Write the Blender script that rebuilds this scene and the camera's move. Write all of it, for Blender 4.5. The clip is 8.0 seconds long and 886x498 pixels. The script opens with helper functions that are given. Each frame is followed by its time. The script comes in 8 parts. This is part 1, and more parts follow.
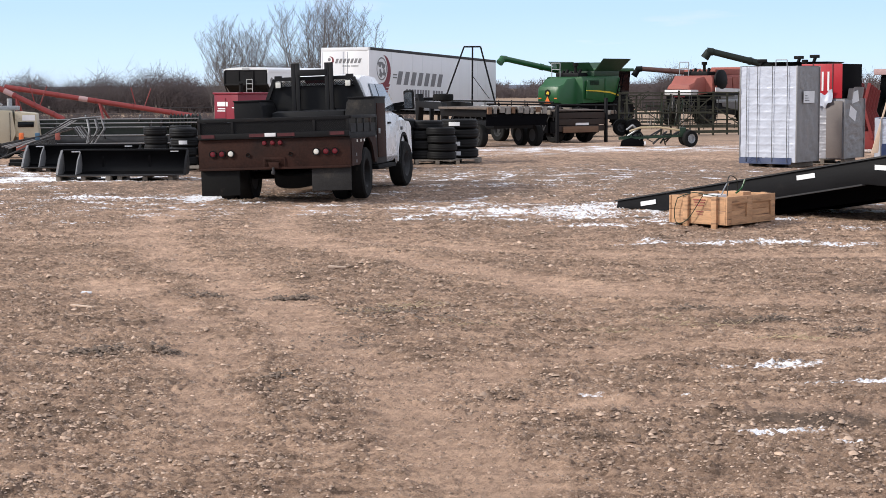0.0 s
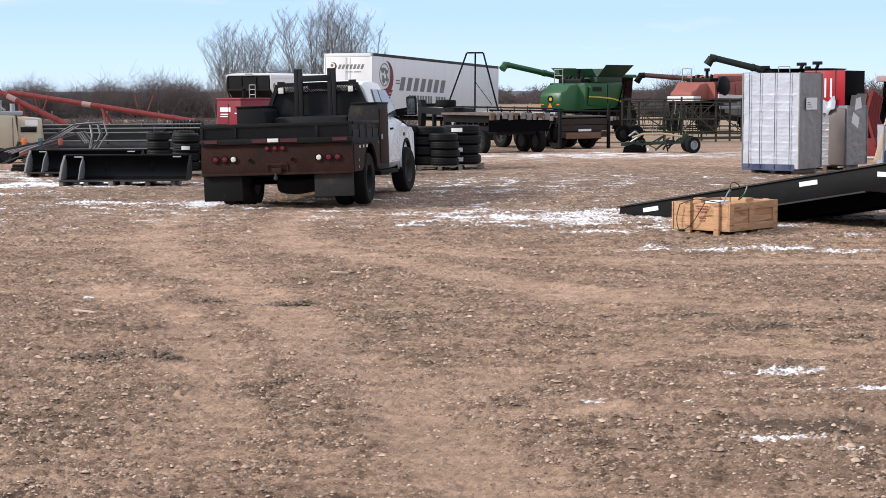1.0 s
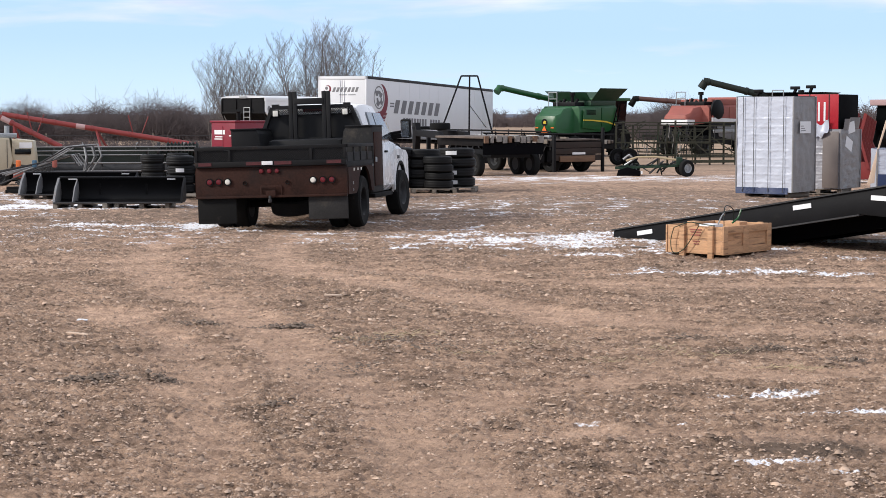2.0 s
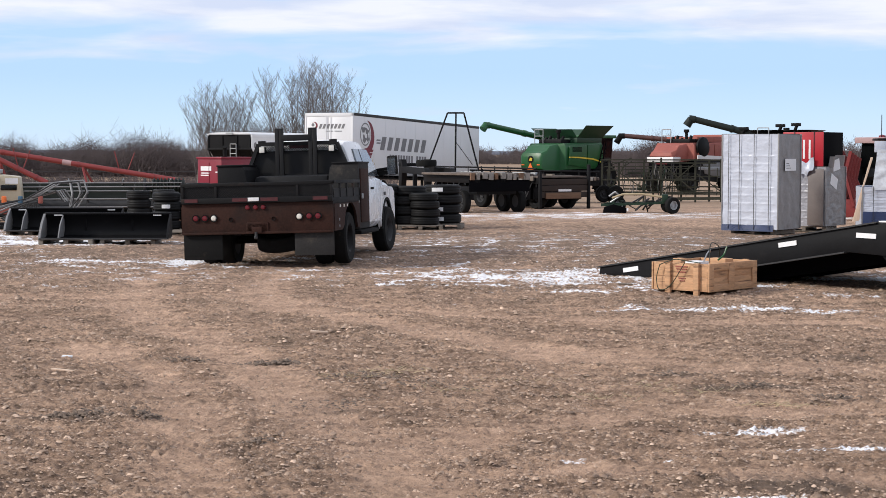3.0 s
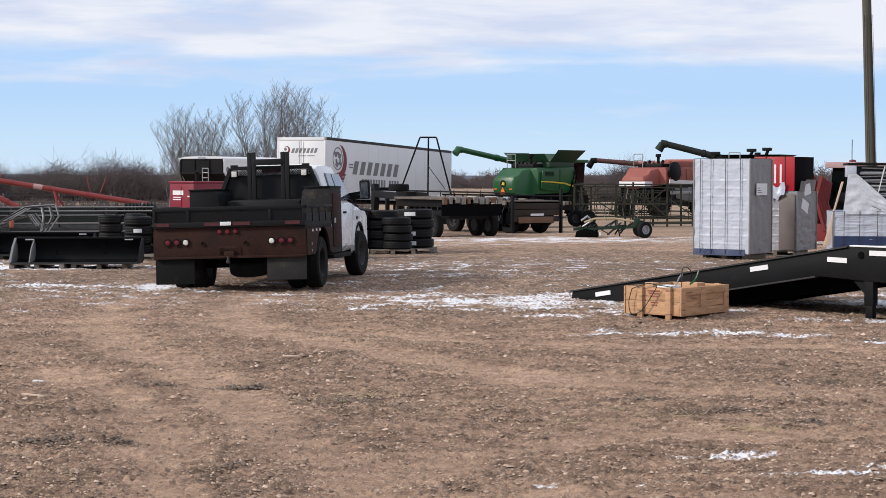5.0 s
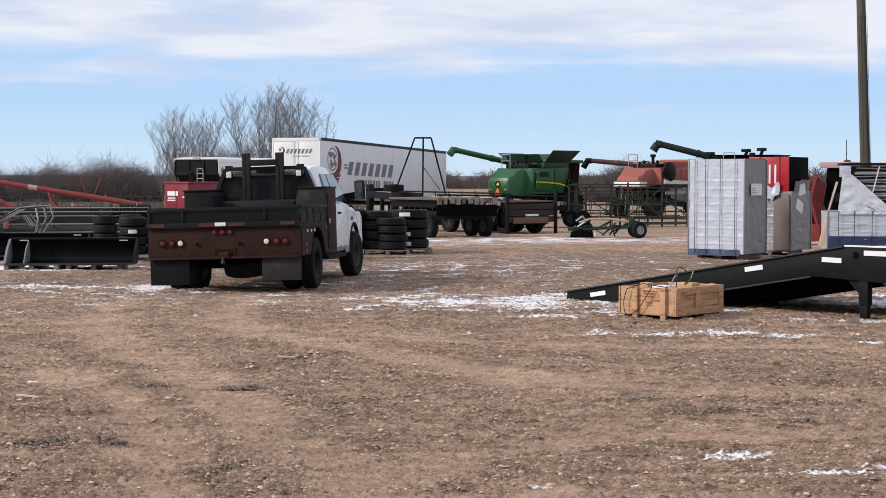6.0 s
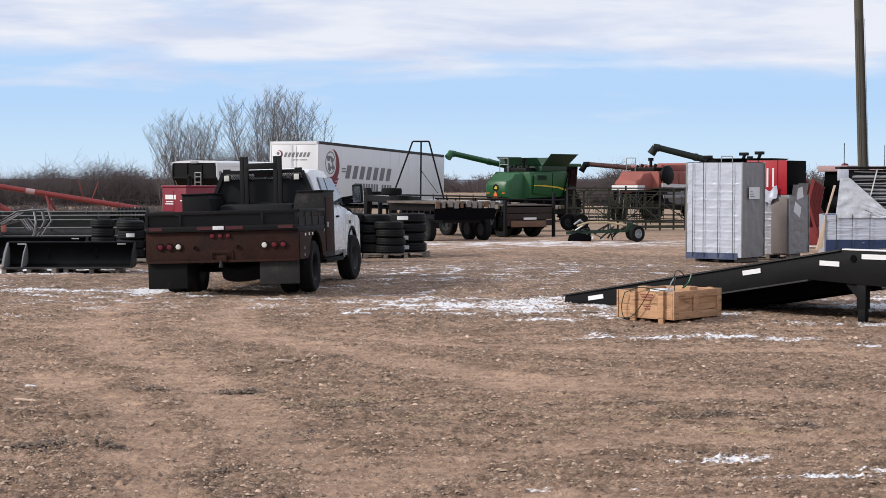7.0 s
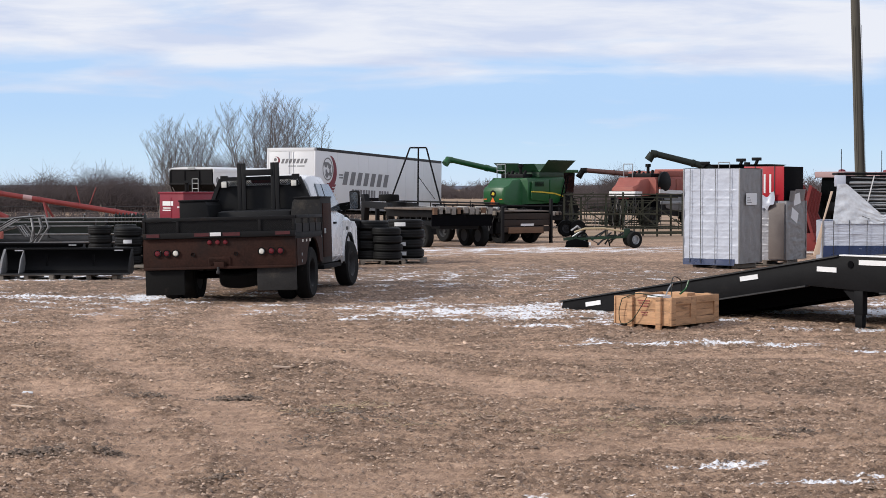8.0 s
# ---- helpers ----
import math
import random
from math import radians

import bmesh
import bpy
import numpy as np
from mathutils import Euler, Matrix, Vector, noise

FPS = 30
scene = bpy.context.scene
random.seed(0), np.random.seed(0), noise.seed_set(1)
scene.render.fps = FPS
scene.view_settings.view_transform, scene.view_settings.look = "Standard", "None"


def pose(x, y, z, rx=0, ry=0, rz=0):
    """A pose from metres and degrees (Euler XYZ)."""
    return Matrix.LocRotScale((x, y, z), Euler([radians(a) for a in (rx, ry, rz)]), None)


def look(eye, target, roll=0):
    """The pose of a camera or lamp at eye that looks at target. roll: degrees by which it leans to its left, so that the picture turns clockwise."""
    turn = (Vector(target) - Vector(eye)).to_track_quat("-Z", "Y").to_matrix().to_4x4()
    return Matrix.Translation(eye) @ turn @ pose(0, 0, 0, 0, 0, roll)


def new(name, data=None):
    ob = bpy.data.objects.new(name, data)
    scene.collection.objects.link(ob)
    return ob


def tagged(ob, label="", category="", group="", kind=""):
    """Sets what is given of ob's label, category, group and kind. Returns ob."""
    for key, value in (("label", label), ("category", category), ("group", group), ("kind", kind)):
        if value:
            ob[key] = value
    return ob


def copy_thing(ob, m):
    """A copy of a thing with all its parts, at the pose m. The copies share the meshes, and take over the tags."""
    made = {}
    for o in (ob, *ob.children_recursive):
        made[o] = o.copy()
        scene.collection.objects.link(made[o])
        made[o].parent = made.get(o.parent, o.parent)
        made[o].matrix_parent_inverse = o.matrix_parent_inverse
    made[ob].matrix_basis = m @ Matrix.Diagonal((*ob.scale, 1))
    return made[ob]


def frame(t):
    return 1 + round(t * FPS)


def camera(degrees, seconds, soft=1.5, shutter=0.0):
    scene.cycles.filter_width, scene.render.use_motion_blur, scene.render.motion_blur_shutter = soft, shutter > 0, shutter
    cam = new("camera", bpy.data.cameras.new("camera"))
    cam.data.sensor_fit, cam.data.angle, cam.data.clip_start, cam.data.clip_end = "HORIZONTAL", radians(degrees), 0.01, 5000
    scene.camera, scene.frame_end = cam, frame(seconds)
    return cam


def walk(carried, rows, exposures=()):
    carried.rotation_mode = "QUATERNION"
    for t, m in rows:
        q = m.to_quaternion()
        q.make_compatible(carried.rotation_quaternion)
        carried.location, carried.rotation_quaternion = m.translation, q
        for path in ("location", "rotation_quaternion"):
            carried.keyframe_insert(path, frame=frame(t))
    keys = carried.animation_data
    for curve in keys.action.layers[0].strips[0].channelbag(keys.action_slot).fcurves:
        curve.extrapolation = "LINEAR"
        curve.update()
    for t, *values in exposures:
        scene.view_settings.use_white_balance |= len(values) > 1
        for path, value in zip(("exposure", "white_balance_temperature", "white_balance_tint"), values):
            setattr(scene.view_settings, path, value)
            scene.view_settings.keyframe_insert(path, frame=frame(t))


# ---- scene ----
cam = camera(29.29, 8.0, soft=0.45)
EYE = Vector((0.0, 0.0, 1.68))
TURNS = [  # seconds, yaw to the left, pitch, roll in degrees: a camera that stands and turns
    (0, 1.855, -5.498, -0.279),
    (0.5, 1.986, -5.438, -0.204),
    (1, 1.935, -5.298, -0.172),
    (1.5, 1.835, -4.968, -0.118),
    (1.7, 1.794, -4.823, -0.096),
    (2.8, 1.407, -3.513, 0.038),
    (3, 1.262, -3.288, 0.063),
    (3.5, 0.961, -2.829, 0.154),
    (4, 0.671, -2.549, 0.175),
    (4.5, 0.480, -2.469, 0.132),
    (4.7, 0.410, -2.469, 0.115),
    (5.8, 0.200, -2.449, 0.053),
    (6, 0.160, -2.449, 0.044),
    (6.5, 0.130, -2.399, 0.055),
    (7, 0.090, -2.329, 0.037),
    (7.5, 0.030, -2.209, 0.019),
    (8, 0.0, -2.119, 0.0),
]


def aim(yaw, pitch, roll):
    a, b = radians(yaw), radians(pitch)
    return look(EYE, EYE + Vector((-math.sin(a) * math.cos(b), math.cos(a) * math.cos(b), math.sin(b))), roll)


walk(cam, [(t, aim(y, p, r)) for t, y, p, r in TURNS], exposures=((0, 0.24), (1.7, 0.21), (3, 0.10), (4, 0.02), (8, -0.03)))

# ---- light ----
SUN_EL, SUN_AZ = radians(31), radians(-108)  # from the camera's left, a little behind it
world = bpy.data.worlds.new("world")
scene.world = world
world.use_nodes = True
wn, wl = world.node_tree.nodes, world.node_tree.links
wn.clear()
w_out = wn.new("ShaderNodeOutputWorld")
w_bg = wn.new("ShaderNodeBackground")
w_sky = wn.new("ShaderNodeTexSky")
w_sky.sky_type = "NISHITA"
w_sky.sun_disc = False
w_sky.sun_elevation, w_sky.sun_rotation = SUN_EL, SUN_AZ
w_sky.air_density, w_sky.dust_density, w_sky.ozone_density = 1.0, 0.3, 1.5
w_bg.inputs["Strength"].default_value = 0.10
# low winter sky: pale haze on the horizon, a blue belt, long flat cloud streaks above it
w_tc = wn.new("ShaderNodeTexCoord")
w_sep = wn.new("ShaderNodeSeparateXYZ")
wl.new(w_tc.outputs["Generated"], w_sep.inputs["Vector"])


def sky_ramp(stops):
    r = wn.new("ShaderNodeValToRGB")
    e = r.color_ramp.elements
    e[0].position, e[0].color = stops[0][0], (*stops[0][1], 1)
    e[1].position, e[1].color = stops[-1][0], (*stops[-1][1], 1)
    for p, c in stops[1:-1]:
        e.new(p).color = (*c, 1)
    return r


def sky_mix(a, b, fac, how="MIX"):
    x = wn.new("ShaderNodeMix")
    x.data_type, x.blend_type = "RGBA", how
    for src, k in ((a, "A"), (b, "B"), (fac, "Factor")):
        if hasattr(src, "default_value"):
            wl.new(src, x.inputs[k])
        else:
            x.inputs[k].default_value = src
    return x.outputs["Result"]


def grey(v):
    return (v, v, v)


def streaks(scale, seed, rough):
    mp = wn.new("ShaderNodeMapping")
    mp.inputs["Scale"].default_value = scale
    mp.inputs["Location"].default_value = (seed, seed * 0.7, seed * 0.3)
    mp.inputs["Rotation"].default_value = (0.0, radians(1.2), 0.0)
    t = wn.new("ShaderNodeTexNoise")
    t.inputs["Scale"].default_value = 1.0
    t.inputs["Detail"].default_value, t.inputs["Roughness"].default_value, t.inputs["Distortion"].default_value = 7.0, rough, 0.3
    wl.new(w_tc.outputs["Generated"], mp.inputs["Vector"])
    wl.new(mp.outputs["Vector"], t.inputs["Vector"])
    return t.outputs["Fac"]


belt = sky_ramp([(0.0, (6.5, 7.9, 9.5)), (0.018, (5.9, 7.8, 9.7)), (0.045, (4.9, 7.0, 9.8)), (0.075, (4.8, 6.9, 9.9)), (0.12, (4.1, 6.0, 9.2))])
wl.new(w_sep.outputs["Z"], belt.inputs["Fac"])
low = sky_ramp([(0.10, grey(1)), (0.45, grey(0))])
wl.new(w_sep.outputs["Z"], low.inputs["Fac"])
col = sky_mix(w_sky.outputs["Color"], belt.outputs["Color"], low.outputs["Color"])
cover = sky_ramp([(0.0, grey(0.30)), (0.02, grey(0.16)), (0.05, grey(0.20)), (0.068, grey(0.42)), (0.085, grey(0.60)), (0.11, grey(0.52)), (0.3, grey(0.56)), (1.0, grey(0.58))])
wl.new(w_sep.outputs["Z"], cover.inputs["Fac"])
thick = wn.new("ShaderNodeMath")
thick.operation = "ADD"
wl.new(streaks((7.0, 7.0, 42.0), 1.7, 0.5), thick.inputs[0])
wl.new(cover.outputs["Color"], thick.inputs[1])
veil = sky_ramp([(0.78, grey(0)), (1.0, grey(0.9))])
wl.new(thick.outputs[0], veil.inputs["Fac"])
tone = sky_ramp([(0.38, (6.6, 7.2, 8.9)), (0.6, (8.9, 9.0, 9.6))])
wl.new(streaks((9.0, 9.0, 60.0), 4.1, 0.55), tone.inputs["Fac"])
col = sky_mix(col, tone.outputs["Color"], veil.outputs["Color"])
wl.new(col, w_bg.inputs["Color"])
wl.new(w_bg.outputs["Background"], w_out.inputs["Surface"])

sun = new("sun", bpy.data.lights.new("sun", "SUN"))
sun.data.energy, sun.data.angle, sun.data.color = 3.0, radians(9), (1.0, 0.94, 0.86)
to_sun = Vector((math.sin(SUN_AZ) * math.cos(SUN_EL), math.cos(SUN_AZ) * math.cos(SUN_EL), math.sin(SUN_EL)))
sun.matrix_world = look(to_sun * 60, (0, 0, 0))


# ---- materials ----
def rgb(c, k=1.0):
    return (min(c[0] * k, 1), min(c[1] * k, 1), min(c[2] * k, 1), 1)


def surface(name, col, rough=0.6, metal=0.0, var=0.25, scale=3.0, fine=45.0, bump=0.15, dirt=None, dirt_at=0.58,
            dirt_scale=2.0, stretch=(1, 1, 1), spec=0.5, dirt_soft=0.12):
    """A painted, stained or bare surface: colour that wanders at two scales, an uneven gloss, fine relief and patches of dirt or rust."""
    m = bpy.data.materials.new(name)
    m.use_nodes = True
    n, l = m.node_tree.nodes, m.node_tree.links
    b = n["Principled BSDF"]
    b.inputs["Metallic"].default_value = metal
    b.inputs["Specular IOR Level"].default_value = spec
    tc, info = n.new("ShaderNodeTexCoord"), n.new("ShaderNodeObjectInfo")
    shift = n.new("ShaderNodeVectorMath")
    shift.operation = "MULTIPLY_ADD"
    shift.inputs[1].default_value = stretch
    mul = n.new("ShaderNodeMath")
    mul.operation = "MULTIPLY"
    mul.inputs[1].default_value = 37.0
    l.new(info.outputs["Random"], mul.inputs[0])
    l.new(tc.outputs["Object"], shift.inputs[0])
    l.new(mul.outputs[0], shift.inputs[2])

    def noise_node(s, detail=4.0, rough_=0.6):
        t = n.new("ShaderNodeTexNoise")
        t.inputs["Scale"].default_value, t.inputs["Detail"].default_value = s, detail
        t.inputs["Roughness"].default_value = rough_
        l.new(shift.outputs[0], t.inputs["Vector"])
        return t

    big, small = noise_node(scale), noise_node(fine, 3.0)
    both = n.new("ShaderNodeMix")
    both.data_type = "FLOAT"
    both.inputs["Factor"].default_value = 0.4
    l.new(big.outputs["Fac"], both.inputs["A"])
    l.new(small.outputs["Fac"], both.inputs["B"])
    ramp = n.new("ShaderNodeValToRGB")
    ramp.color_ramp.elements[0].position, ramp.color_ramp.elements[1].position = 0.3, 0.7
    ramp.color_ramp.elements[0].color, ramp.color_ramp.elements[1].color = rgb(col, 1 - var), rgb(col, 1 + var)
    l.new(both.outputs["Result"], ramp.inputs["Fac"])
    out = ramp.outputs["Color"]
    if dirt:
        d = noise_node(dirt_scale, 7.0, 0.68)
        r = n.new("ShaderNodeValToRGB")
        r.color_ramp.elements[0].position, r.color_ramp.elements[1].position = dirt_at, dirt_at + dirt_soft
        mix = n.new("ShaderNodeMix")
        mix.data_type = "RGBA"
        mix.inputs["B"].default_value = rgb(dirt)
        l.new(d.outputs["Fac"], r.inputs["Fac"])
        l.new(r.outputs["Color"], mix.inputs["Factor"])
        l.new(out, mix.inputs["A"])
        out = mix.outputs["Result"]
    l.new(out, b.inputs["Base Color"])
    rr = n.new("ShaderNodeMapRange")
    rr.inputs["To Min"].default_value, rr.inputs["To Max"].default_value = max(rough - 0.14, 0.04), min(rough + 0.14, 1)
    l.new(big.outputs["Fac"], rr.inputs["Value"])
    l.new(rr.outputs["Result"], b.inputs["Roughness"])
    if bump:
        bp = n.new("ShaderNodeBump")
        bp.inputs["Strength"].default_value, bp.inputs["Distance"].default_value = bump, 0.01
        l.new(small.outputs["Fac"], bp.inputs["Height"])
        l.new(bp.outputs["Normal"], b.inputs["Normal"])
    return m


DUST = (0.23, 0.16, 0.11)
M = dict(
    white_paint=surface("white_paint", (0.78, 0.79, 0.81), 0.28, var=0.03, bump=0.02, dirt=DUST, dirt_at=0.84, dirt_soft=0.25),
    trailer_skin=surface("trailer_skin", (0.70, 0.71, 0.73), 0.42, var=0.05, scale=0.7, bump=0.05, dirt=(0.5, 0.45, 0.38), dirt_at=0.66, dirt_scale=0.6, stretch=(1, 1, 0.3)),
    black_steel=surface("black_steel", (0.006, 0.006, 0.007), 0.55, var=0.4, scale=2.5, bump=0.12, dirt=(0.016, 0.015, 0.014), dirt_at=0.62, spec=0.16),
    rack_black=surface("rack_black", (0.005, 0.005, 0.006), 0.6, var=0.4, dirt=(0.018, 0.012, 0.01), dirt_at=0.62, spec=0.3),
    bed_grey=surface("bed_grey", (0.007, 0.007, 0.008), 0.68, var=0.5, spec=0.2, scale=2.0, dirt=(0.035, 0.02, 0.015), dirt_at=0.6, dirt_scale=3.0),
    rusty_bed=surface("rusty_bed", (0.034, 0.014, 0.010), 0.82, var=0.6, spec=0.2, scale=3.2, fine=30, bump=0.3, dirt=(0.011, 0.009, 0.009), dirt_at=0.50, dirt_scale=1.6, dirt_soft=0.2),
    matt_black=surface("matt_black", (0.003, 0.003, 0.004), 0.8, var=0.3, spec=0.05),
    faded_pink=surface("faded_pink", (0.40, 0.27, 0.27), 0.7, var=0.12, spec=0.2),
    drape=surface("drape", (0.60, 0.63, 0.68), 0.35, var=0.15, scale=5, fine=20, bump=0.3),
    rubber=surface("rubber", (0.007, 0.007, 0.007), 0.85, var=0.3, spec=0.2, scale=5, bump=0.2, dirt=(0.028, 0.022, 0.018), dirt_at=0.62, dirt_scale=4),
    new_rubber=surface("new_rubber", (0.0045, 0.0045, 0.005), 0.62, var=0.3, scale=6, bump=0.15, spec=0.25),
    flap_rubber=surface("flap_rubber", (0.028, 0.027, 0.027), 0.85, var=0.35, spec=0.2, scale=4, bump=0.3, dirt=(0.06, 0.052, 0.045), dirt_at=0.55, dirt_scale=3),
    red_lens=surface("red_lens", (0.12, 0.006, 0.012), 0.35, var=0.15, bump=0.0),
    red_tape=surface("red_tape", (0.062, 0.006, 0.009), 0.6, var=0.5, scale=14, bump=0.0),
    white_lens=surface("white_lens", (0.7, 0.68, 0.62), 0.25, var=0.1, bump=0.0),
    plain_white=surface("plain_white", (0.75, 0.75, 0.76), 0.5, var=0.06, bump=0.02),
    chrome=surface("chrome", (0.55, 0.55, 0.57), 0.25, 1.0, var=0.15),
    galvanised=surface("galvanised", (0.34, 0.35, 0.36), 0.5, 0.5, var=0.25, scale=8),
    dull_steel=surface("dull_steel", (0.045, 0.045, 0.047), 0.65, 0.3, var=0.3, spec=0.3, dirt=(0.05, 0.028, 0.02), dirt_at=0.62),
    tractor_green=surface("tractor_green", (0.010, 0.082, 0.022), 0.42, var=0.15, bump=0.03, dirt=DUST, dirt_at=0.7),
    dark_green=surface("dark_green", (0.011, 0.016, 0.013), 0.65, var=0.3, spec=0.3, dirt=(0.035, 0.027, 0.02), dirt_at=0.62),
    cart_green=surface("cart_green", (0.011, 0.030, 0.017), 0.6, var=0.3, spec=0.3, dirt=(0.045, 0.036, 0.026), dirt_at=0.6),
    olive=surface("olive", (0.030, 0.030, 0.020), 0.7, var=0.4, spec=0.3, dirt=(0.06, 0.04, 0.028), dirt_at=0.58),
    yellow=surface("yellow", (0.62, 0.46, 0.04), 0.45, var=0.1),
    orange=surface("orange", (0.75, 0.16, 0.03), 0.45, var=0.1),
    faded_red=surface("faded_red", (0.30, 0.085, 0.065), 0.65, var=0.22, scale=1.5, bump=0.05, dirt=(0.36, 0.15, 0.11), dirt_at=0.6, dirt_scale=1.2),
    auger_red=surface("auger_red", (0.20, 0.025, 0.024), 0.55, var=0.2, dirt=(0.24, 0.08, 0.065), dirt_at=0.62),
    bright_red=surface("bright_red", (0.40, 0.010, 0.02), 0.42, var=0.1, bump=0.02),
    crimson=surface("crimson", (0.20, 0.008, 0.022), 0.4, var=0.12, bump=0.02, dirt=DUST, dirt_at=0.74),
    maroon=surface("maroon", (0.16, 0.012, 0.026), 0.5, var=0.2, bump=0.0),
    unit_blue=surface("unit_blue", (0.05, 0.12, 0.19), 0.45, var=0.2, dirt=DUST, dirt_at=0.66),
    beige=surface("beige", (0.50, 0.44, 0.32), 0.5, var=0.1, dirt=DUST, dirt_at=0.66),
    logo_grey=surface("logo_grey", (0.17, 0.17, 0.18), 0.6, var=0.25, bump=0.0, dirt=(0.4, 0.4, 0.4), dirt_at=0.64, dirt_scale=9),
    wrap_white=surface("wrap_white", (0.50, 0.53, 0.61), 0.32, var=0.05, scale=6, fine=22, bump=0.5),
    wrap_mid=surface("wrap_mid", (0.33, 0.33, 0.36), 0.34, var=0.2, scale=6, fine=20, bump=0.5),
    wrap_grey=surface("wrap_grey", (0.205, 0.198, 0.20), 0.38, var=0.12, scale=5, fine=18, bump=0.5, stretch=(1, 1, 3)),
    wrap_blue=surface("wrap_blue", (0.018, 0.032, 0.09), 0.3, var=0.25, bump=0.3),
    strap=surface("strap", (0.02, 0.02, 0.022), 0.6, var=0.2),
    carton_brown=surface("carton_brown", (0.16, 0.135, 0.125), 0.4, var=0.12, bump=0.3),
    pale_board=surface("pale_board", (0.66, 0.50, 0.38), 0.7, var=0.12, scale=5, stretch=(1, 1, 0.15)),
    crate_wood=surface("crate_wood", (0.50, 0.29, 0.16), 0.8, var=0.34, scale=6, fine=40, bump=0.3, stretch=(0.5, 0.5, 4.0), dirt=(0.17, 0.095, 0.055), dirt_at=0.56, dirt_scale=5),
    grey_wood=surface("grey_wood", (0.17, 0.145, 0.12), 0.85, var=0.3, scale=4, stretch=(0.4, 3, 3), bump=0.3),
    deck_wood=surface("deck_wood", (0.12, 0.095, 0.08), 0.85, var=0.45, scale=3, bump=0.3),
    brown_board=surface("brown_board", (0.028, 0.018, 0.014), 0.85, var=0.4, scale=2, bump=0.2),
    pole_wood=surface("pole_wood", (0.078, 0.072, 0.058), 0.9, var=0.22, scale=3, fine=30, stretch=(4, 4, 0.25), bump=0.5),
    bark=surface("bark", (0.115, 0.10, 0.096), 0.9, var=0.3, bump=0.0),
    brush=surface("brush", (0.085, 0.066, 0.066), 0.95, var=0.4, scale=0.6, bump=0.0),
    straw=surface("straw", (0.38, 0.30, 0.19), 0.95, var=0.3, scale=0.5, bump=0.0),
    tank_green=surface("tank_green", (0.008, 0.040, 0.017), 0.5, var=0.2, dirt=(0.02, 0.022, 0.018), dirt_at=0.6),
    auger_brown=surface("auger_brown", (0.085, 0.035, 0.028), 0.6, var=0.35, dirt=(0.03, 0.02, 0.018), dirt_at=0.55),
    skirt_grey=surface("skirt_grey", (0.20, 0.20, 0.205), 0.6, var=0.3, dirt=DUST, dirt_at=0.6),
    weathered_pale=surface("weathered_pale", (0.23, 0.21, 0.19), 0.85, var=0.4, scale=5, bump=0.3),
    plank_brown=surface("plank_brown", (0.15, 0.085, 0.05), 0.8, var=0.35, scale=4, stretch=(0.5, 0.5, 3)),
    worn_tan=surface("worn_tan", (0.52, 0.42, 0.28), 0.8, var=0.3, scale=8),
    worn_rust=surface("worn_rust", (0.22, 0.11, 0.05), 0.85, var=0.4, scale=6),
    placard_grey=surface("placard_grey", (0.34, 0.36, 0.33), 0.6, var=0.15),
)


def glass(name, col, rough=0.05):
    m = bpy.data.materials.new(name)
    m.use_nodes = True
    b = m.node_tree.nodes["Principled BSDF"]
    b.inputs["Base Color"].default_value = rgb(col)
    b.inputs["Roughness"].default_value = rough
    b.inputs["Transmission Weight"].default_value = 0.6
    return m


M["tinted_glass"] = glass("tinted_glass", (0.004, 0.0045, 0.005), 0.12)
M["tinted_glass"].node_tree.nodes["Principled BSDF"].inputs["Transmission Weight"].default_value = 0.0
M["tinted_glass"].node_tree.nodes["Principled BSDF"].inputs["Specular IOR Level"].default_value = 0.25
M["clear_film"] = glass("clear_film", (0.75, 0.77, 0.82), 0.25)
M["clear_film"].node_tree.nodes["Principled BSDF"].inputs["Transmission Weight"].default_value = 0.0
M["clear_film"].node_tree.nodes["Principled BSDF"].inputs["Alpha"].default_value = 0.55
M["side_glass"] = glass("side_glass", (0.20, 0.23, 0.26))


# ---- building helpers ----
def B():
    return bmesh.new()


def box(bm, x0, x1, y0, y1, z0, z1, bev=0.0, m=None):
    """A box between two corners, its edges rounded by bev."""
    c = Vector(((x0 + x1) / 2, (y0 + y1) / 2, (z0 + z1) / 2))
    t = Matrix.Translation(c) @ Matrix.Diagonal((abs(x1 - x0), abs(y1 - y0), abs(z1 - z0), 1))
    vs = bmesh.ops.create_cube(bm, size=1, matrix=t)["verts"]
    if bev:
        es = list({e for v in vs for e in v.link_edges})
        out = bmesh.ops.bevel(bm, geom=es, offset=bev, segments=2, affect="EDGES", profile=0.6)
        vs = list({v for f in out["faces"] for v in f.verts} | {v for v in vs if v.is_valid})
    if m is not None:
        bmesh.ops.transform(bm, matrix=m, verts=vs)
    return vs


def rod(bm, p, q, r, r2=None, n=10):
    """A round bar or tube from p to q."""
    p, q = Vector(p), Vector(q)
    d = q - p
    t = Matrix.Translation((p + q) / 2) @ d.to_track_quat("Z", "Y").to_matrix().to_4x4()
    return bmesh.ops.create_cone(bm, cap_ends=True, segments=n, radius1=r, radius2=r if r2 is None else r2, depth=d.length, matrix=t)["verts"]


def beam(bm, p, q, w, h=None):
    """A square bar from p to q."""
    p, q = Vector(p), Vector(q)
    d = q - p
    t = Matrix.Translation((p + q) / 2) @ d.to_track_quat("Z", "Y").to_matrix().to_4x4() @ Matrix.Diagonal((w, h or w, d.length, 1))
    return bmesh.ops.create_cube(bm, size=1, matrix=t)["verts"]


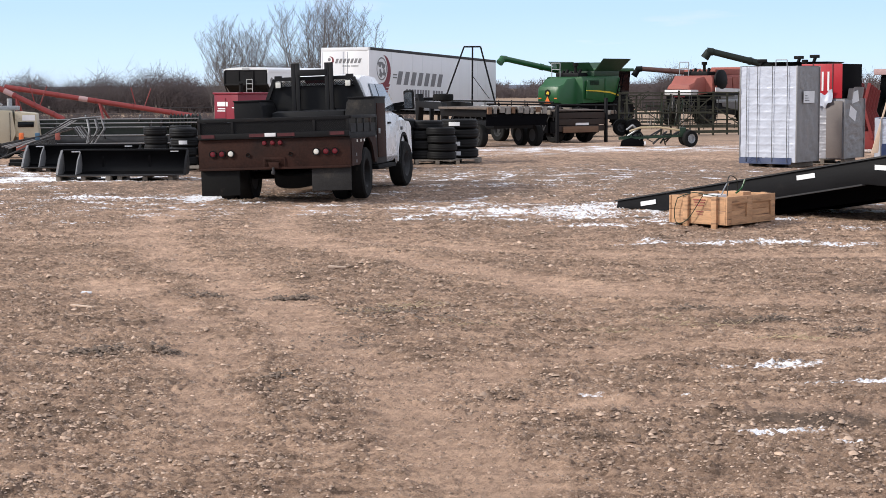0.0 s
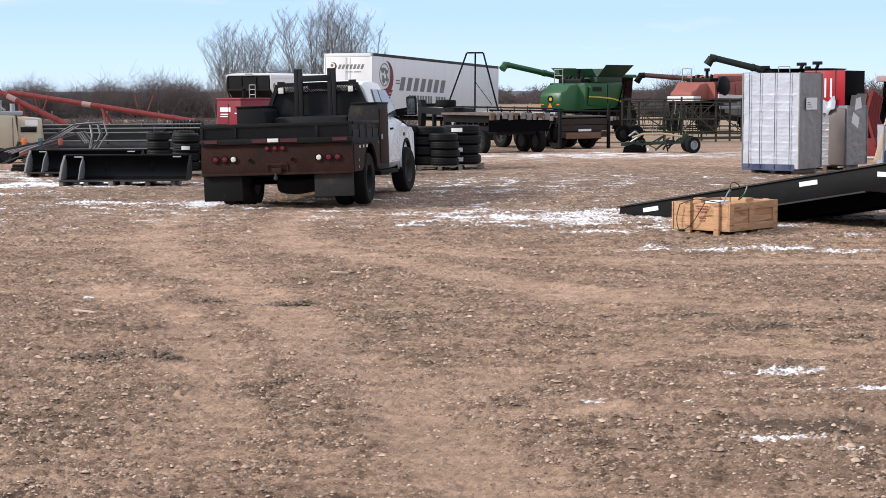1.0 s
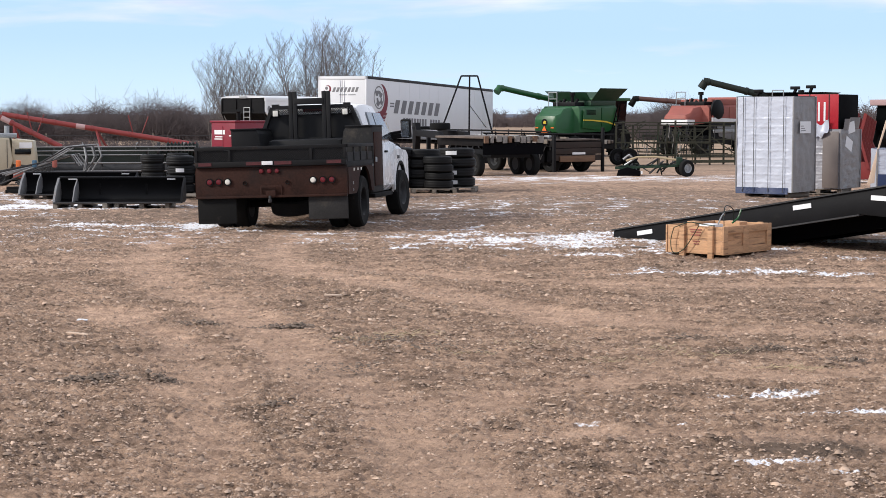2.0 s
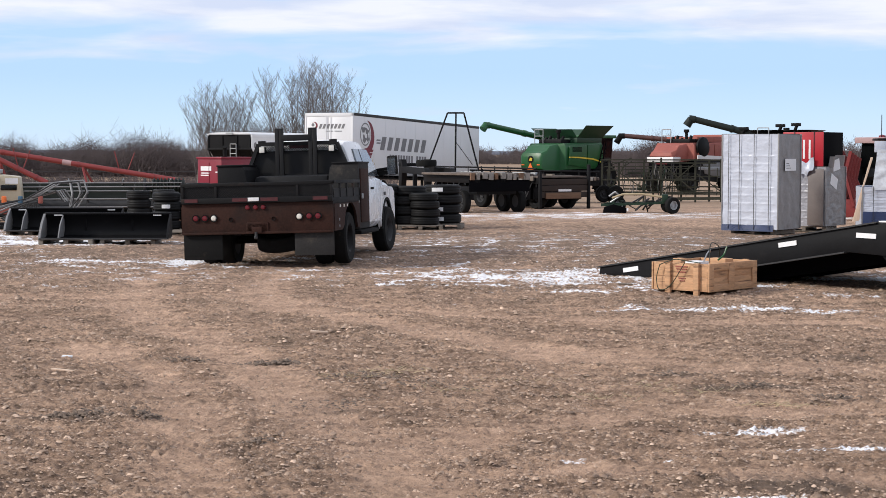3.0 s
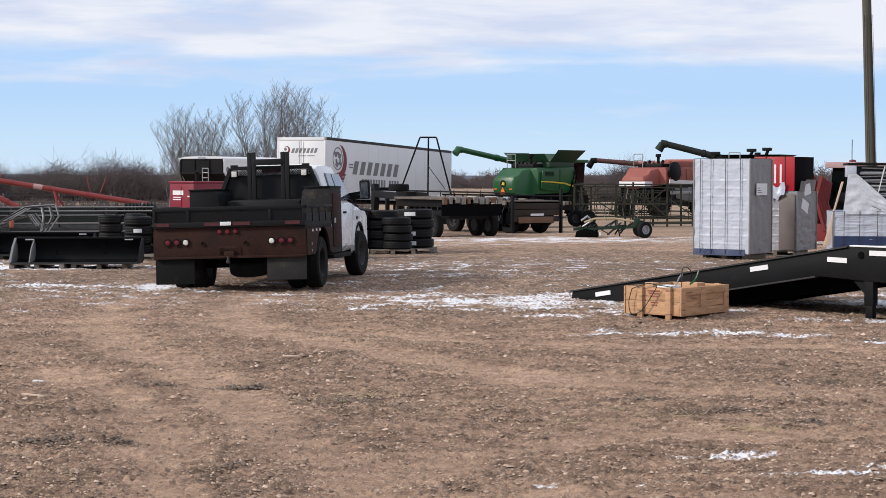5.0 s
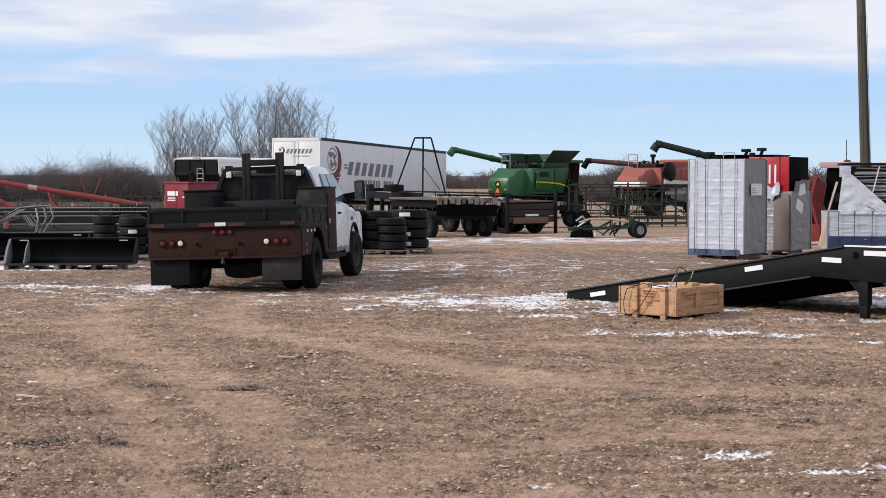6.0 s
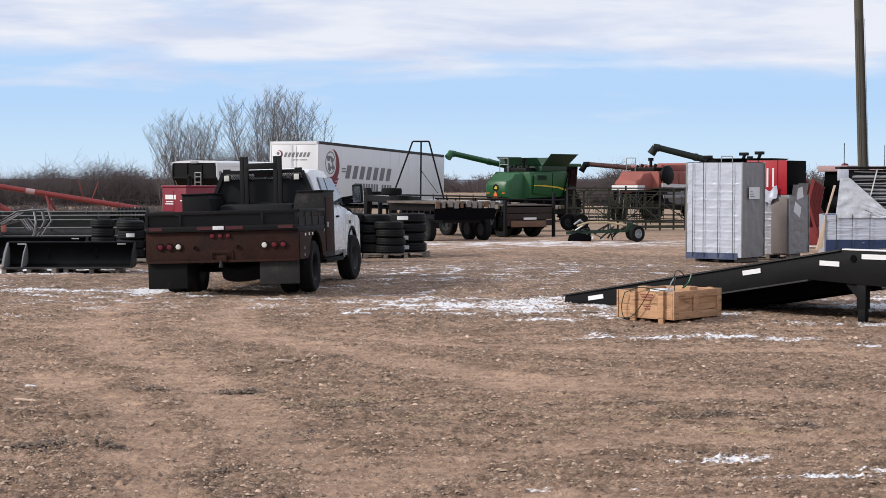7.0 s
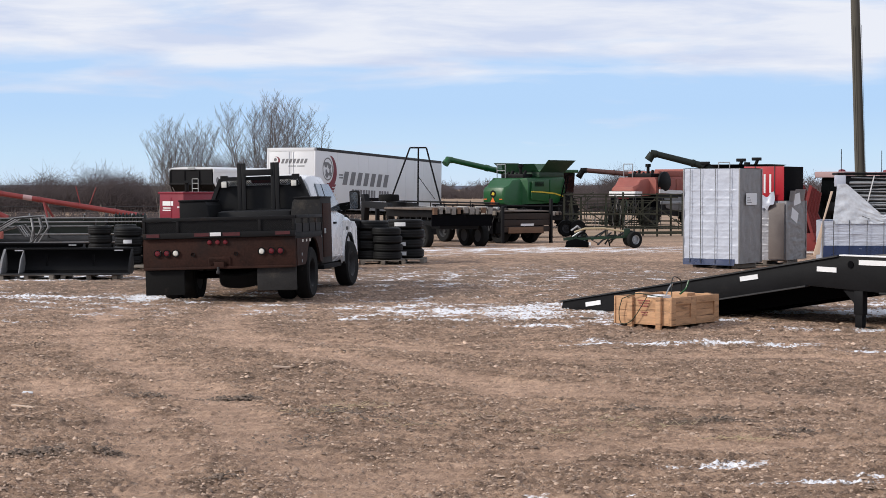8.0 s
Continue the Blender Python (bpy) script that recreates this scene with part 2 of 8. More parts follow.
def prism(bm, pts, axis, a, b, bev=0.0):
    """A flat outline, drawn in the two axes other than axis (in x, y, z order), made thick from a to b."""
    def at(u, v, w):
        return {"x": (w, u, v), "y": (u, w, v), "z": (u, v, w)}[axis]
    lo = [bm.verts.new(at(u, v, a)) for u, v in pts]
    hi = [bm.verts.new(at(u, v, b)) for u, v in pts]
    fs = [bm.faces.new(lo), bm.faces.new(hi[::-1])]
    for i in range(len(pts)):
        j = (i + 1) % len(pts)
        fs.append(bm.faces.new((lo[j], lo[i], hi[i], hi[j])))
    bmesh.ops.recalc_face_normals(bm, faces=fs)
    if bev:
        es = list({e for f in fs for e in f.edges})
        bmesh.ops.bevel(bm, geom=es, offset=bev, segments=2, affect="EDGES", profile=0.6)


def ring(bm, profile, n=28, axis="z", c=(0, 0, 0)):
    """A round body: an outline of (radius, height) turned about an axis through c."""
    c = Vector(c)
    rows = []
    for i in range(n):
        a = 2 * math.pi * i / n
        row = []
        for r, h in profile:
            u, v = r * math.cos(a), r * math.sin(a)
            row.append(bm.verts.new(c + Vector({"z": (u, v, h), "x": (h, u, v), "y": (u, h, v)}[axis])))
        rows.append(row)
    k = len(profile)
    closed = profile[0][0] > 1e-6
    fs = []
    for i in range(n):
        p, q = rows[i], rows[(i + 1) % n]
        for j in range(k if closed else k - 1):
            jj = (j + 1) % k
            fs.append(bm.faces.new((p[j], q[j], q[jj], p[jj])))
    bmesh.ops.recalc_face_normals(bm, faces=fs)


def part(name, bm, material, parent=None, label="", smooth=35):
    me = bpy.data.meshes.new(name)
    bm.to_mesh(me)
    bm.free()
    me.materials.append(M[material] if isinstance(material, str) else material)
    if smooth:
        me.shade_smooth()
        me.set_sharp_from_angle(angle=radians(smooth))
    ob = new(name, me)
    ob.parent = parent
    if label:
        ob["label"] = label
    return ob


def thing(name, m, label, category, group="", kind=""):
    ob = new(name)
    ob.empty_display_size = 0.1
    ob.matrix_world = m
    return tagged(ob, label, category, group, kind)


def solo(name, bm, material, label, category, m=None, group="", kind="", smooth=35):
    ob = tagged(part(name, bm, material, None, "", smooth), label, category, group, kind)
    if m is not None:
        ob.matrix_world = m
    return ob


# ---- the ground ----
def ground_z(y):
    """The yard is level near the camera, falls away gently, and the fields beyond rise again."""
    k = 5.0
    d = -0.0088 * k * math.log1p(math.exp(min((y - 20) / k, 600)))
    if y > 95:
        d += 0.0140 * 12 * math.log1p(math.exp(min((y - 110) / 12, 600)))
    if y > 250:
        d -= 0.0052 * (y - 250) * 1.0
    return d


def blob(x, y, cx, cy, rx, ry):
    return math.exp(-(((x - cx) / rx) ** 2 + ((y - cy) / ry) ** 2) * 0.7)


SNOW = [  # centre, reach and weight of the places where thin snow lies
    (0.5, 24.5, 9.0, 5.0, 0.54), (-5.0, 25.0, 6.0, 4.5, 0.60), (5.0, 27.0, 6.0, 7.0, 0.58), (0.0, 34.0, 12.0, 7.0, 0.56), (1.0, 23.3, 3.4, 2.6, 0.94), (2.6, 21.2, 1.9, 0.6, 0.90), (1.2, 22.6, 1.6, 0.7, 0.92), (5.5, 20.0, 2.0, 0.45, 0.9), (0.2, 26.5, 1.6, 0.8, 0.5),
    (2.6, 18.5, 1.7, 0.4, 0.80), (3.4, 18.2, 0.9, 0.28, 0.88), (4.75, 17.3, 0.7, 0.18, 1.0), (3.2, 16.2, 0.8, 0.15, 0.7), (5.2, 18.6, 1.0, 0.2, 0.7), (1.5, 20.6, 1.5, 0.4, 0.8), (-6.2, 21.5, 1.6, 0.3, 0.7), (3.0, 52.5, 9.0, 4.2, 0.84), (-2.0, 50.0, 6.0, 5.0, 0.7), (9.0, 51.0, 4.0, 3.0, 0.76),
    (-5.6, 26.5, 2.6, 0.8, 0.95), (-6.5, 24.6, 2.2, 0.5, 0.6), (-2.5, 27.5, 2.2, 0.8, 0.7), (-3.5, 23.5, 2.0, 0.5, 0.4),
    (-8.5, 33.0, 3.0, 1.6, 1.1), (-13.0, 36.0, 4.0, 5.0, 1.0), (-9.0, 29.5, 2.5, 0.8, 0.8), (0.2, 30.0, 3.0, 0.8, 0.7), (1.9, 31.5, 2.0, 1.0, 0.55), (4.0, 28.5, 2.2, 0.9, 0.55),
    (1.66, 10.1, 0.40, 0.15, 0.94), (2.2, 9.45, 0.60, 0.08, 1.0), (0.50, 9.2, 0.2, 0.07, 0.9), (1.03, 9.17, 0.1, 0.04, 0.9), (2.5, 9.75, 0.3, 0.05, 0.8), (2.0, 10.6, 0.4, 0.06, 0.6), (1.38, 8.10, 0.34, 0.09, 1.15), (1.62, 7.85, 0.2, 0.05, 0.9), (0.9, 9.3, 0.3, 0.1, 0.5), (1.25, 9.0, 0.25, 0.08, 0.55),
    (5.6, 23.0, 1.6, 0.5, 1.2), (7.5, 24.5, 2.0, 1.2, 1.0), (-1.2, 14.6, 0.12, 0.12, 0.2), (4.0, 17.5, 1.2, 0.3, 0.5),
]


TRACKS = [  # paths that wheels have pressed smooth: half width, then points
    (0.26, (-4.6, 26.0), (-4.4, 22.0), (-3.86, 18.4), (-2.96, 16.1), (-2.17, 14.6), (-1.38, 11.9), (-1.16, 10.9), (-0.71, 9.7), (-0.2, 8.0), (0.3, 6.0)),
    (0.26, (-2.9, 26.0), (-2.8, 21.5), (-2.4, 18.9), (-1.3, 17.0), (0.0, 15.1), (0.8, 13.9), (1.9, 13.2), (4.5, 12.6)),
    (0.20, (-3.3, 14.5), (-2.3, 12.4), (-1.9, 11.0), (-1.6, 9.4), (-1.3, 7.8)),
    (0.22, (-0.6, 9.2), (0.2, 10.2), (1.2, 10.9), (3.2, 11.0), (5.0, 10.6)),
    (0.25, (-7.5, 20.0), (-3.0, 19.6), (1.5, 16.9), (6.0, 16.4)),
    (0.20, (-0.3, 8.6), (0.6, 8.9), (1.7, 8.75), (3.0, 8.6)),
]


def segments_near(y):
    return [(half, a, b) for half, *pts in TRACKS for a, b in zip(pts, pts[1:]) if min(a[1], b[1]) - 0.7 < y < max(a[1], b[1]) + 0.7]


def track_at(x, y, segs=None):
    """How firmly wheels have smoothed the dirt here, 0 to 1."""
    best = 0.0
    for half, (ax, ay), (bx, by) in segments_near(y) if segs is None else segs:
        if min(ax, bx) - 0.7 < x < max(ax, bx) + 0.7:
            ux, uy = bx - ax, by - ay
            u = max(0, min(1, ((x - ax) * ux + (y - ay) * uy) / (ux * ux + uy * uy)))
            d = math.hypot(x - ax - u * ux, y - ay - u * uy) + 0.35 * noise.noise(Vector((x * 1.3, y * 1.3, 9))) + 0.12 * noise.noise(Vector((x * 5, y * 5, 2)))
            best = max(best, 1 - min(1, max(0, d - half * 0.5) / (half * 1.1)))
    return best


# darker places in the dirt: centre, reach and weight
DARK_SPOTS = [(0.0, 33.0, 20.0, 12.0, 0.60), (1.60, 8.45, 0.38, 0.30, 1.0), (1.94, 12.1, 0.5, 0.16, 0.9), (2.4, 11.45, 0.3, 0.1, 0.8), (1.43, 12.7, 0.4, 0.15, 0.7), (-1.66, 13.5, 0.3, 0.12, 1.0), (-2.55, 10.6, 0.4, 0.16, 0.8), (-2.1, 10.6, 0.2, 0.1, 0.8), (-0.9, 10.9, 0.6, 0.2, 0.5), (2.9, 13.9, 0.9, 0.2, 0.6), (0.2, 19.4, 1.4, 0.3, 0.5), (3.2, 16.6, 1.2, 0.3, 0.5)]


def loose(x, y, tr=0.0):
    """How cloddy the dirt is here, 0 on pressed ground to 1 in churned patches."""
    p = Vector((x * 0.75, y, 0))
    v = 0.5 * noise.noise(p * 0.5 + Vector((3, 1, 0))) + 0.5 * noise.noise(p * 1.5 + Vector((0, 8, 0))) + 0.6 * noise.noise(p * 4.2) + 0.7 * noise.noise(p * 10.0)
    return max(0.0, min(1.0, 0.44 + 0.62 * v - 0.36 * tr))


def relief(x, y, tr=0.0, k=None):
    """Height of the dirt's crumbs and lumps above the smooth yard."""
    p = Vector((x, y, 0))
    z = 0.035 * noise.noise(p * 0.35) + 0.022 * noise.noise(p * 1.1 + Vector((7, 0, 0)))
    if y < 46:
        k = loose(x, y, tr) if k is None else k
        z += (0.024 * noise.noise(p * 2.6) + 0.030 * abs(noise.noise(p * 6.0)) + 0.029 * abs(noise.noise(p * 13.0)) + 0.021 * noise.noise(p * 25.0)) * (0.42 + 0.8 * k) - 0.02 * tr
        if y < 20:
            z += 0.015 * noise.noise(p * 48.0) * (0.5 + 0.6 * k)
    return z


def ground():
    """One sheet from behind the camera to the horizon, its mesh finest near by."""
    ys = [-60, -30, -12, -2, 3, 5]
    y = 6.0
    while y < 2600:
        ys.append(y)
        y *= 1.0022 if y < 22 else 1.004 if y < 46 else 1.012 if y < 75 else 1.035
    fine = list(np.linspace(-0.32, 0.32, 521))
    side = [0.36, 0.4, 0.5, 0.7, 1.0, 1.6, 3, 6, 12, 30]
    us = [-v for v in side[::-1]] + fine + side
    rnd = random.Random(12)
    nx, ny = len(us), len(ys)
    vs, snow, track, dark_w, clods = [], [], [], [], []
    for y in ys:
        gz = ground_z(y)
        segs = segments_near(y)
        for u in us:
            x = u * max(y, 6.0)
            z = gz
            w = tr = 0.0
            lo = 0.4
            if abs(x) < 30 and 5.5 < y < 75:
                tr = track_at(x, y, segs) if segs else 0.0
                lo = loose(x, y, tr)
                z += relief(x, y, tr, lo) + (rnd.gauss(0, 0.00026 * y) if y < 30 else 0.0)
                for cx, cy, rx, ry, k in SNOW:
                    if abs(x - cx) < 2.5 * rx and abs(y - cy) < 2.5 * ry:
                        w = max(w, k * blob(x, y, cx, cy, rx, ry))
            vs.append((x, y, z))
            snow.append(w)
            track.append(tr)
            clods.append(lo)
            dark_w.append(max(k * blob(x, y, cx, cy, rx, ry) for cx, cy, rx, ry, k in DARK_SPOTS) if 6 < y < 70 else 0.0)
    fs = [(j * nx + i, j * nx + i + 1, (j + 1) * nx + i + 1, (j + 1) * nx + i) for j in range(ny - 1) for i in range(nx - 1)]
    me = bpy.data.meshes.new("ground")
    me.from_pydata(vs, [], fs)
    at = me.attributes.new("snow_cover", "FLOAT", "POINT")
    at.data.foreach_set("value", snow)
    at = me.attributes.new("dark_dirt", "FLOAT", "POINT")
    at.data.foreach_set("value", dark_w)
    at = me.attributes.new("loose_dirt", "FLOAT", "POINT")
    at.data.foreach_set("value", clods)
    at = me.attributes.new("wheel_track", "FLOAT", "POINT")
    at.data.foreach_set("value", track)
    me.shade_smooth()
    me.materials.append(ground_material())
    return tagged(new("ground", me), "brown gravel and dirt yard with thin snow patches", "ground", kind="structure")


def ground_material():
    m = bpy.data.materials.new("yard_dirt")
    m.use_nodes = True
    n, l = m.node_tree.nodes, m.node_tree.links
    b = n["Principled BSDF"]
    b.inputs["Roughness"].default_value = 0.95
    b.inputs["Specular IOR Level"].default_value = 0.2
    tc = n.new("ShaderNodeTexCoord")

    def tex(s, detail, rough, stretch=(1, 1, 1), kind="ShaderNodeTexNoise"):
        mp = n.new("ShaderNodeMapping")
        mp.inputs["Scale"].default_value = stretch
        l.new(tc.outputs["Object"], mp.inputs["Vector"])
        t = n.new(kind)
        t.inputs["Scale"].default_value = s
        if kind == "ShaderNodeTexNoise":
            t.inputs["Detail"].default_value, t.inputs["Roughness"].default_value = detail, rough
        l.new(mp.outputs["Vector"], t.inputs["Vector"])
        return t

    def ramp(src, stops):
        r = n.new("ShaderNodeValToRGB")
        e = r.color_ramp.elements
        e[0].position, e[0].color = stops[0][0], rgb(stops[0][1])
        e[1].position, e[1].color = stops[-1][0], rgb(stops[-1][1])
        for p, c in stops[1:-1]:
            x = e.new(p)
            x.color = rgb(c)
        l.new(src, r.inputs["Fac"])
        return r

    def mix(a, b_, fac, how="MIX"):
        x = n.new("ShaderNodeMix")
        x.data_type, x.blend_type = "RGBA", how
        for s, k in ((a, "A"), (b_, "B")):
            if isinstance(s, tuple):
                x.inputs[k].default_value = s
            else:
                l.new(s, x.inputs[k])
        if isinstance(fac, float):
            x.inputs["Factor"].default_value = fac
        else:
            l.new(fac, x.inputs["Factor"])
        return x.outputs["Result"]

    broad = tex(0.22, 5, 0.6, (0.7, 1.2, 1))
    mid = tex(1.3, 6, 0.65, (0.6, 1.3, 1))
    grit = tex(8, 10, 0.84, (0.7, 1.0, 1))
    peb = tex(30, 0, 0, (1, 1, 1), "ShaderNodeTexVoronoi")
    c1 = ramp(broad.outputs["Fac"], [(0.34, (0.58, 0.392, 0.280)), (0.5, (0.69, 0.464, 0.330)), (0.66, (0.76, 0.513, 0.366))])
    c2 = ramp(mid.outputs["Fac"], [(0.36, (0.55, 0.55, 0.55)), (0.5, (0.9, 0.9, 0.89)), (0.62, (1, 1, 1))])
    # hollows of the grit darkened in the colour, for shade between crumbs
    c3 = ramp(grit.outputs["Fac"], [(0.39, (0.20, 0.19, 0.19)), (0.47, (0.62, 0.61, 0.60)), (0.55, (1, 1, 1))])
    col = mix(c1.outputs["Color"], c2.outputs["Color"], 0.7, "MULTIPLY")
    # long scuffs and crusts, hand-wide
    c4 = ramp(tex(4.2, 6, 0.7, (0.40, 1.15, 1)).outputs["Fac"], [(0.40, (0.46, 0.45, 0.45)), (0.50, (0.86, 0.86, 0.86)), (0.60, (1.12, 1.12, 1.12))])
    col = mix(col, c4.outputs["Color"], 0.62, "MULTIPLY")
    # churned patches: darker earth, with shade between the clods put into the colour
    cl = n.new("ShaderNodeAttribute")
    cl.attribute_name = "loose_dirt"
    cn = n.new("ShaderNodeMath")
    cn.operation = "MULTIPLY_ADD"
    cn.inputs[1].default_value = 0.42
    l.new(cl.outputs["Fac"], cn.inputs[0])
    l.new(tex(9.0, 8, 0.8, (0.6, 1.0, 1)).outputs["Fac"], cn.inputs[2])
    cr = ramp(cn.outputs[0], [(0.58, (0, 0, 0)), (0.72, (0.30, 0.30, 0.30)), (0.90, (0.68, 0.68, 0.68))])
    col = mix(col, (0.235, 0.168, 0.124, 1), cr.outputs["Color"])
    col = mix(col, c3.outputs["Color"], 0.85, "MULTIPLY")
    trk = n.new("ShaderNodeAttribute")
    trk.attribute_name = "wheel_track"
    tk = n.new("ShaderNodeMath")
    tk.operation = "MULTIPLY"
    tk.inputs[1].default_value = 0.38
    l.new(trk.outputs["Fac"], tk.inputs[0])
    col = mix(col, (0.66, 0.445, 0.325, 1), tk.outputs[0])
    # darker brown where those weights are laid, broken up by noise
    dark_cover = n.new("ShaderNodeAttribute")
    dark_cover.attribute_name = "dark_dirt"
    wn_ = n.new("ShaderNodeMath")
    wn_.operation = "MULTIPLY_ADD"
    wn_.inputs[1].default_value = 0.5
    l.new(dark_cover.outputs["Fac"], wn_.inputs[0])
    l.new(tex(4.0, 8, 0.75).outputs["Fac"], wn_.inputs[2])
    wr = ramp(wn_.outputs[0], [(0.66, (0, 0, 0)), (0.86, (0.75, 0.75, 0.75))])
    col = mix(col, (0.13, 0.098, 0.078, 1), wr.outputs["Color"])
    pr = ramp(peb.outputs["Distance"], [(0.10, (1, 1, 1)), (0.24, (0, 0, 0))])
    gate = ramp(tex(3.0, 4, 0.7).outputs["Fac"], [(0.5, (0, 0, 0)), (0.62, (0.6, 0.6, 0.6))])
    pf = mix(pr.outputs["Color"], gate.outputs["Color"], 1.0, "MULTIPLY")
    col = mix(col, (0.42, 0.36, 0.30, 1), pf)
    # pale dry stubble far from the yard
    sep = n.new("ShaderNodeSeparateXYZ")
    l.new(tc.outputs["Object"], sep.inputs["Vector"])
    far = n.new("ShaderNodeMapRange")
    far.inputs["From Min"].default_value, far.inputs["From Max"].default_value = 58, 72
    l.new(sep.outputs["Y"], far.inputs["Value"])
    field = ramp(tex(0.11, 5, 0.6, (0.3, 1.5, 1)).outputs["Fac"], [(0.35, (0.25, 0.175, 0.125)), (0.65, (0.38, 0.275, 0.195))])
    col = mix(col, field.outputs["Color"], far.outputs["Result"])
    # thin snow: broken edges from two noises, where the cover is laid
    cover = n.new("ShaderNodeAttribute")
    cover.attribute_name = "snow_cover"
    sn = tex(2.6, 10, 0.72, (0.55, 1.1, 1))
    s2 = n.new("ShaderNodeMath")
    s2.operation = "ADD"
    sc = n.new("ShaderNodeMath")
    sc.operation = "MULTIPLY"
    sc.inputs[1].default_value = 0.315
    l.new(cover.outputs["Fac"], sc.inputs[0])
    l.new(sc.outputs[0], s2.inputs[0])
    poke = n.new("ShaderNodeMath")  # grit and lumps break through it
    poke.operation = "MULTIPLY_ADD"
    poke.inputs[1].default_value = 0.42
    l.new(tex(17, 6, 0.8, (0.8, 1.0, 1)).outputs["Fac"], poke.inputs[0])
    l.new(sn.outputs["Fac"], poke.inputs[2])
    l.new(poke.outputs[0], s2.inputs[1])
    sr = ramp(s2.outputs[0], [(0.945, (0, 0, 0)), (0.975, (0.55, 0.55, 0.55)), (1.0, (1, 1, 1))])
    col = mix(col, (0.80, 0.80, 0.83, 1), sr.outputs["Color"])
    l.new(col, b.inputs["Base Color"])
    h = n.new("ShaderNodeMath")
    h.operation = "ADD"
    l.new(grit.outputs["Fac"], h.inputs[0])
    l.new(pf, h.inputs[1])
    h2 = n.new("ShaderNodeMath")
    h2.operation = "ADD"
    l.new(h.outputs[0], h2.inputs[0])
    l.new(mid.outputs["Fac"], h2.inputs[1])
    bp = n.new("ShaderNodeBump")
    bp.inputs["Strength"].default_value, bp.inputs["Distance"].default_value = 1.0, 0.042
    # snow lies smooth over the grit
    flat = n.new("ShaderNodeMapRange")
    flat.inputs["To Min"].default_value, flat.inputs["To Max"].default_value = 1.0, 0.2
    l.new(sr.outputs["Color"], flat.inputs["Value"])
    l.new(flat.outputs["Result"], bp.inputs["Strength"])
    l.new(h2.outputs[0], bp.inputs["Height"])
    l.new(bp.outputs["Normal"], b.inputs["Normal"])
    return m


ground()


def stand(x, y, rz=0.0, dz=0.0):
    """A pose on the ground."""
    return pose(x, y, ground_z(y) + dz, 0, 0, rz)


# ---- large things ----
def wheel(parent, c, r, w, name="wheel", rim_r=0.6, side=1, rubber="rubber", rim="dull_steel", lugs=0):
    """A wheel on an axle along x: a tyre with rounded shoulders and a dished rim. side: which way its face looks."""
    h = w / 2
    bm = B()
    ring(bm, [(r * rim_r, -h * 0.9), (r * 0.9, -h), (r * 0.975, -h * 0.8), (r, -h * 0.35), (r, h * 0.35), (r * 0.975, h * 0.8), (r * 0.9, h), (r * rim_r, h * 0.9)], 28, "x", (0, 0, 0))
    if lugs:
        for i in range(lugs):
            a = 2 * math.pi * i / lugs
            for s in (-1, 1):
                t = Matrix.Rotation(a + (0.5 * math.pi / lugs if s > 0 else 0), 4, "X")
                box(bm, s * h * 0.06, s * h * 0.98, -r * 0.05, r * 0.05, r * 0.97, r * 1.03, 0, t)
    ob = new(name)
    ob.parent = parent
    ob.location = c
    part("tyre", bm, rubber, ob)
    bm = B()
    rr = r * rim_r
    ring(bm, [(0, side * h * 0.35), (rr * 0.3, side * h * 0.42), (rr * 0.42, side * h * 0.1), (rr * 0.8, side * h * 0.05), (rr * 0.92, side * h * 0.75), (rr * 1.02, side * h * 0.9), (rr * 1.02, -side * h * 0.85), (0, -side * h * 0.8)], 22, "x", (0, 0, 0))
    for i in range(8):
        a = 2 * math.pi * i / 8
        rod(bm, (side * h * 0.3, rr * 0.22 * math.cos(a), rr * 0.22 * math.sin(a)), (side * h * 0.52, rr * 0.22 * math.cos(a), rr * 0.22 * math.sin(a)), rr * 0.035, n=6)
    part("rim", bm, rim, ob)
    return ob


def mesh_panel(bm, x0, x1, z0, z1, y, step=0.05, r=0.004):
    """Expanded metal as crossing thin bars in the xz plane."""
    w, h = x1 - x0, z1 - z0
    k = -h
    while k < w:
        a0 = max(0, k)
        a1 = min(w, k + h)
        if a1 - a0 > 0.01:
            beam(bm, (x0 + a0, y, z0 + a0 - k), (x0 + a1, y, z0 + a1 - k), r * 2)
            beam(bm, (x0 + a0, y + 0.004, z1 - (a0 - k)), (x0 + a1, y + 0.004, z1 - (a1 - k)), r * 2)
        k += step


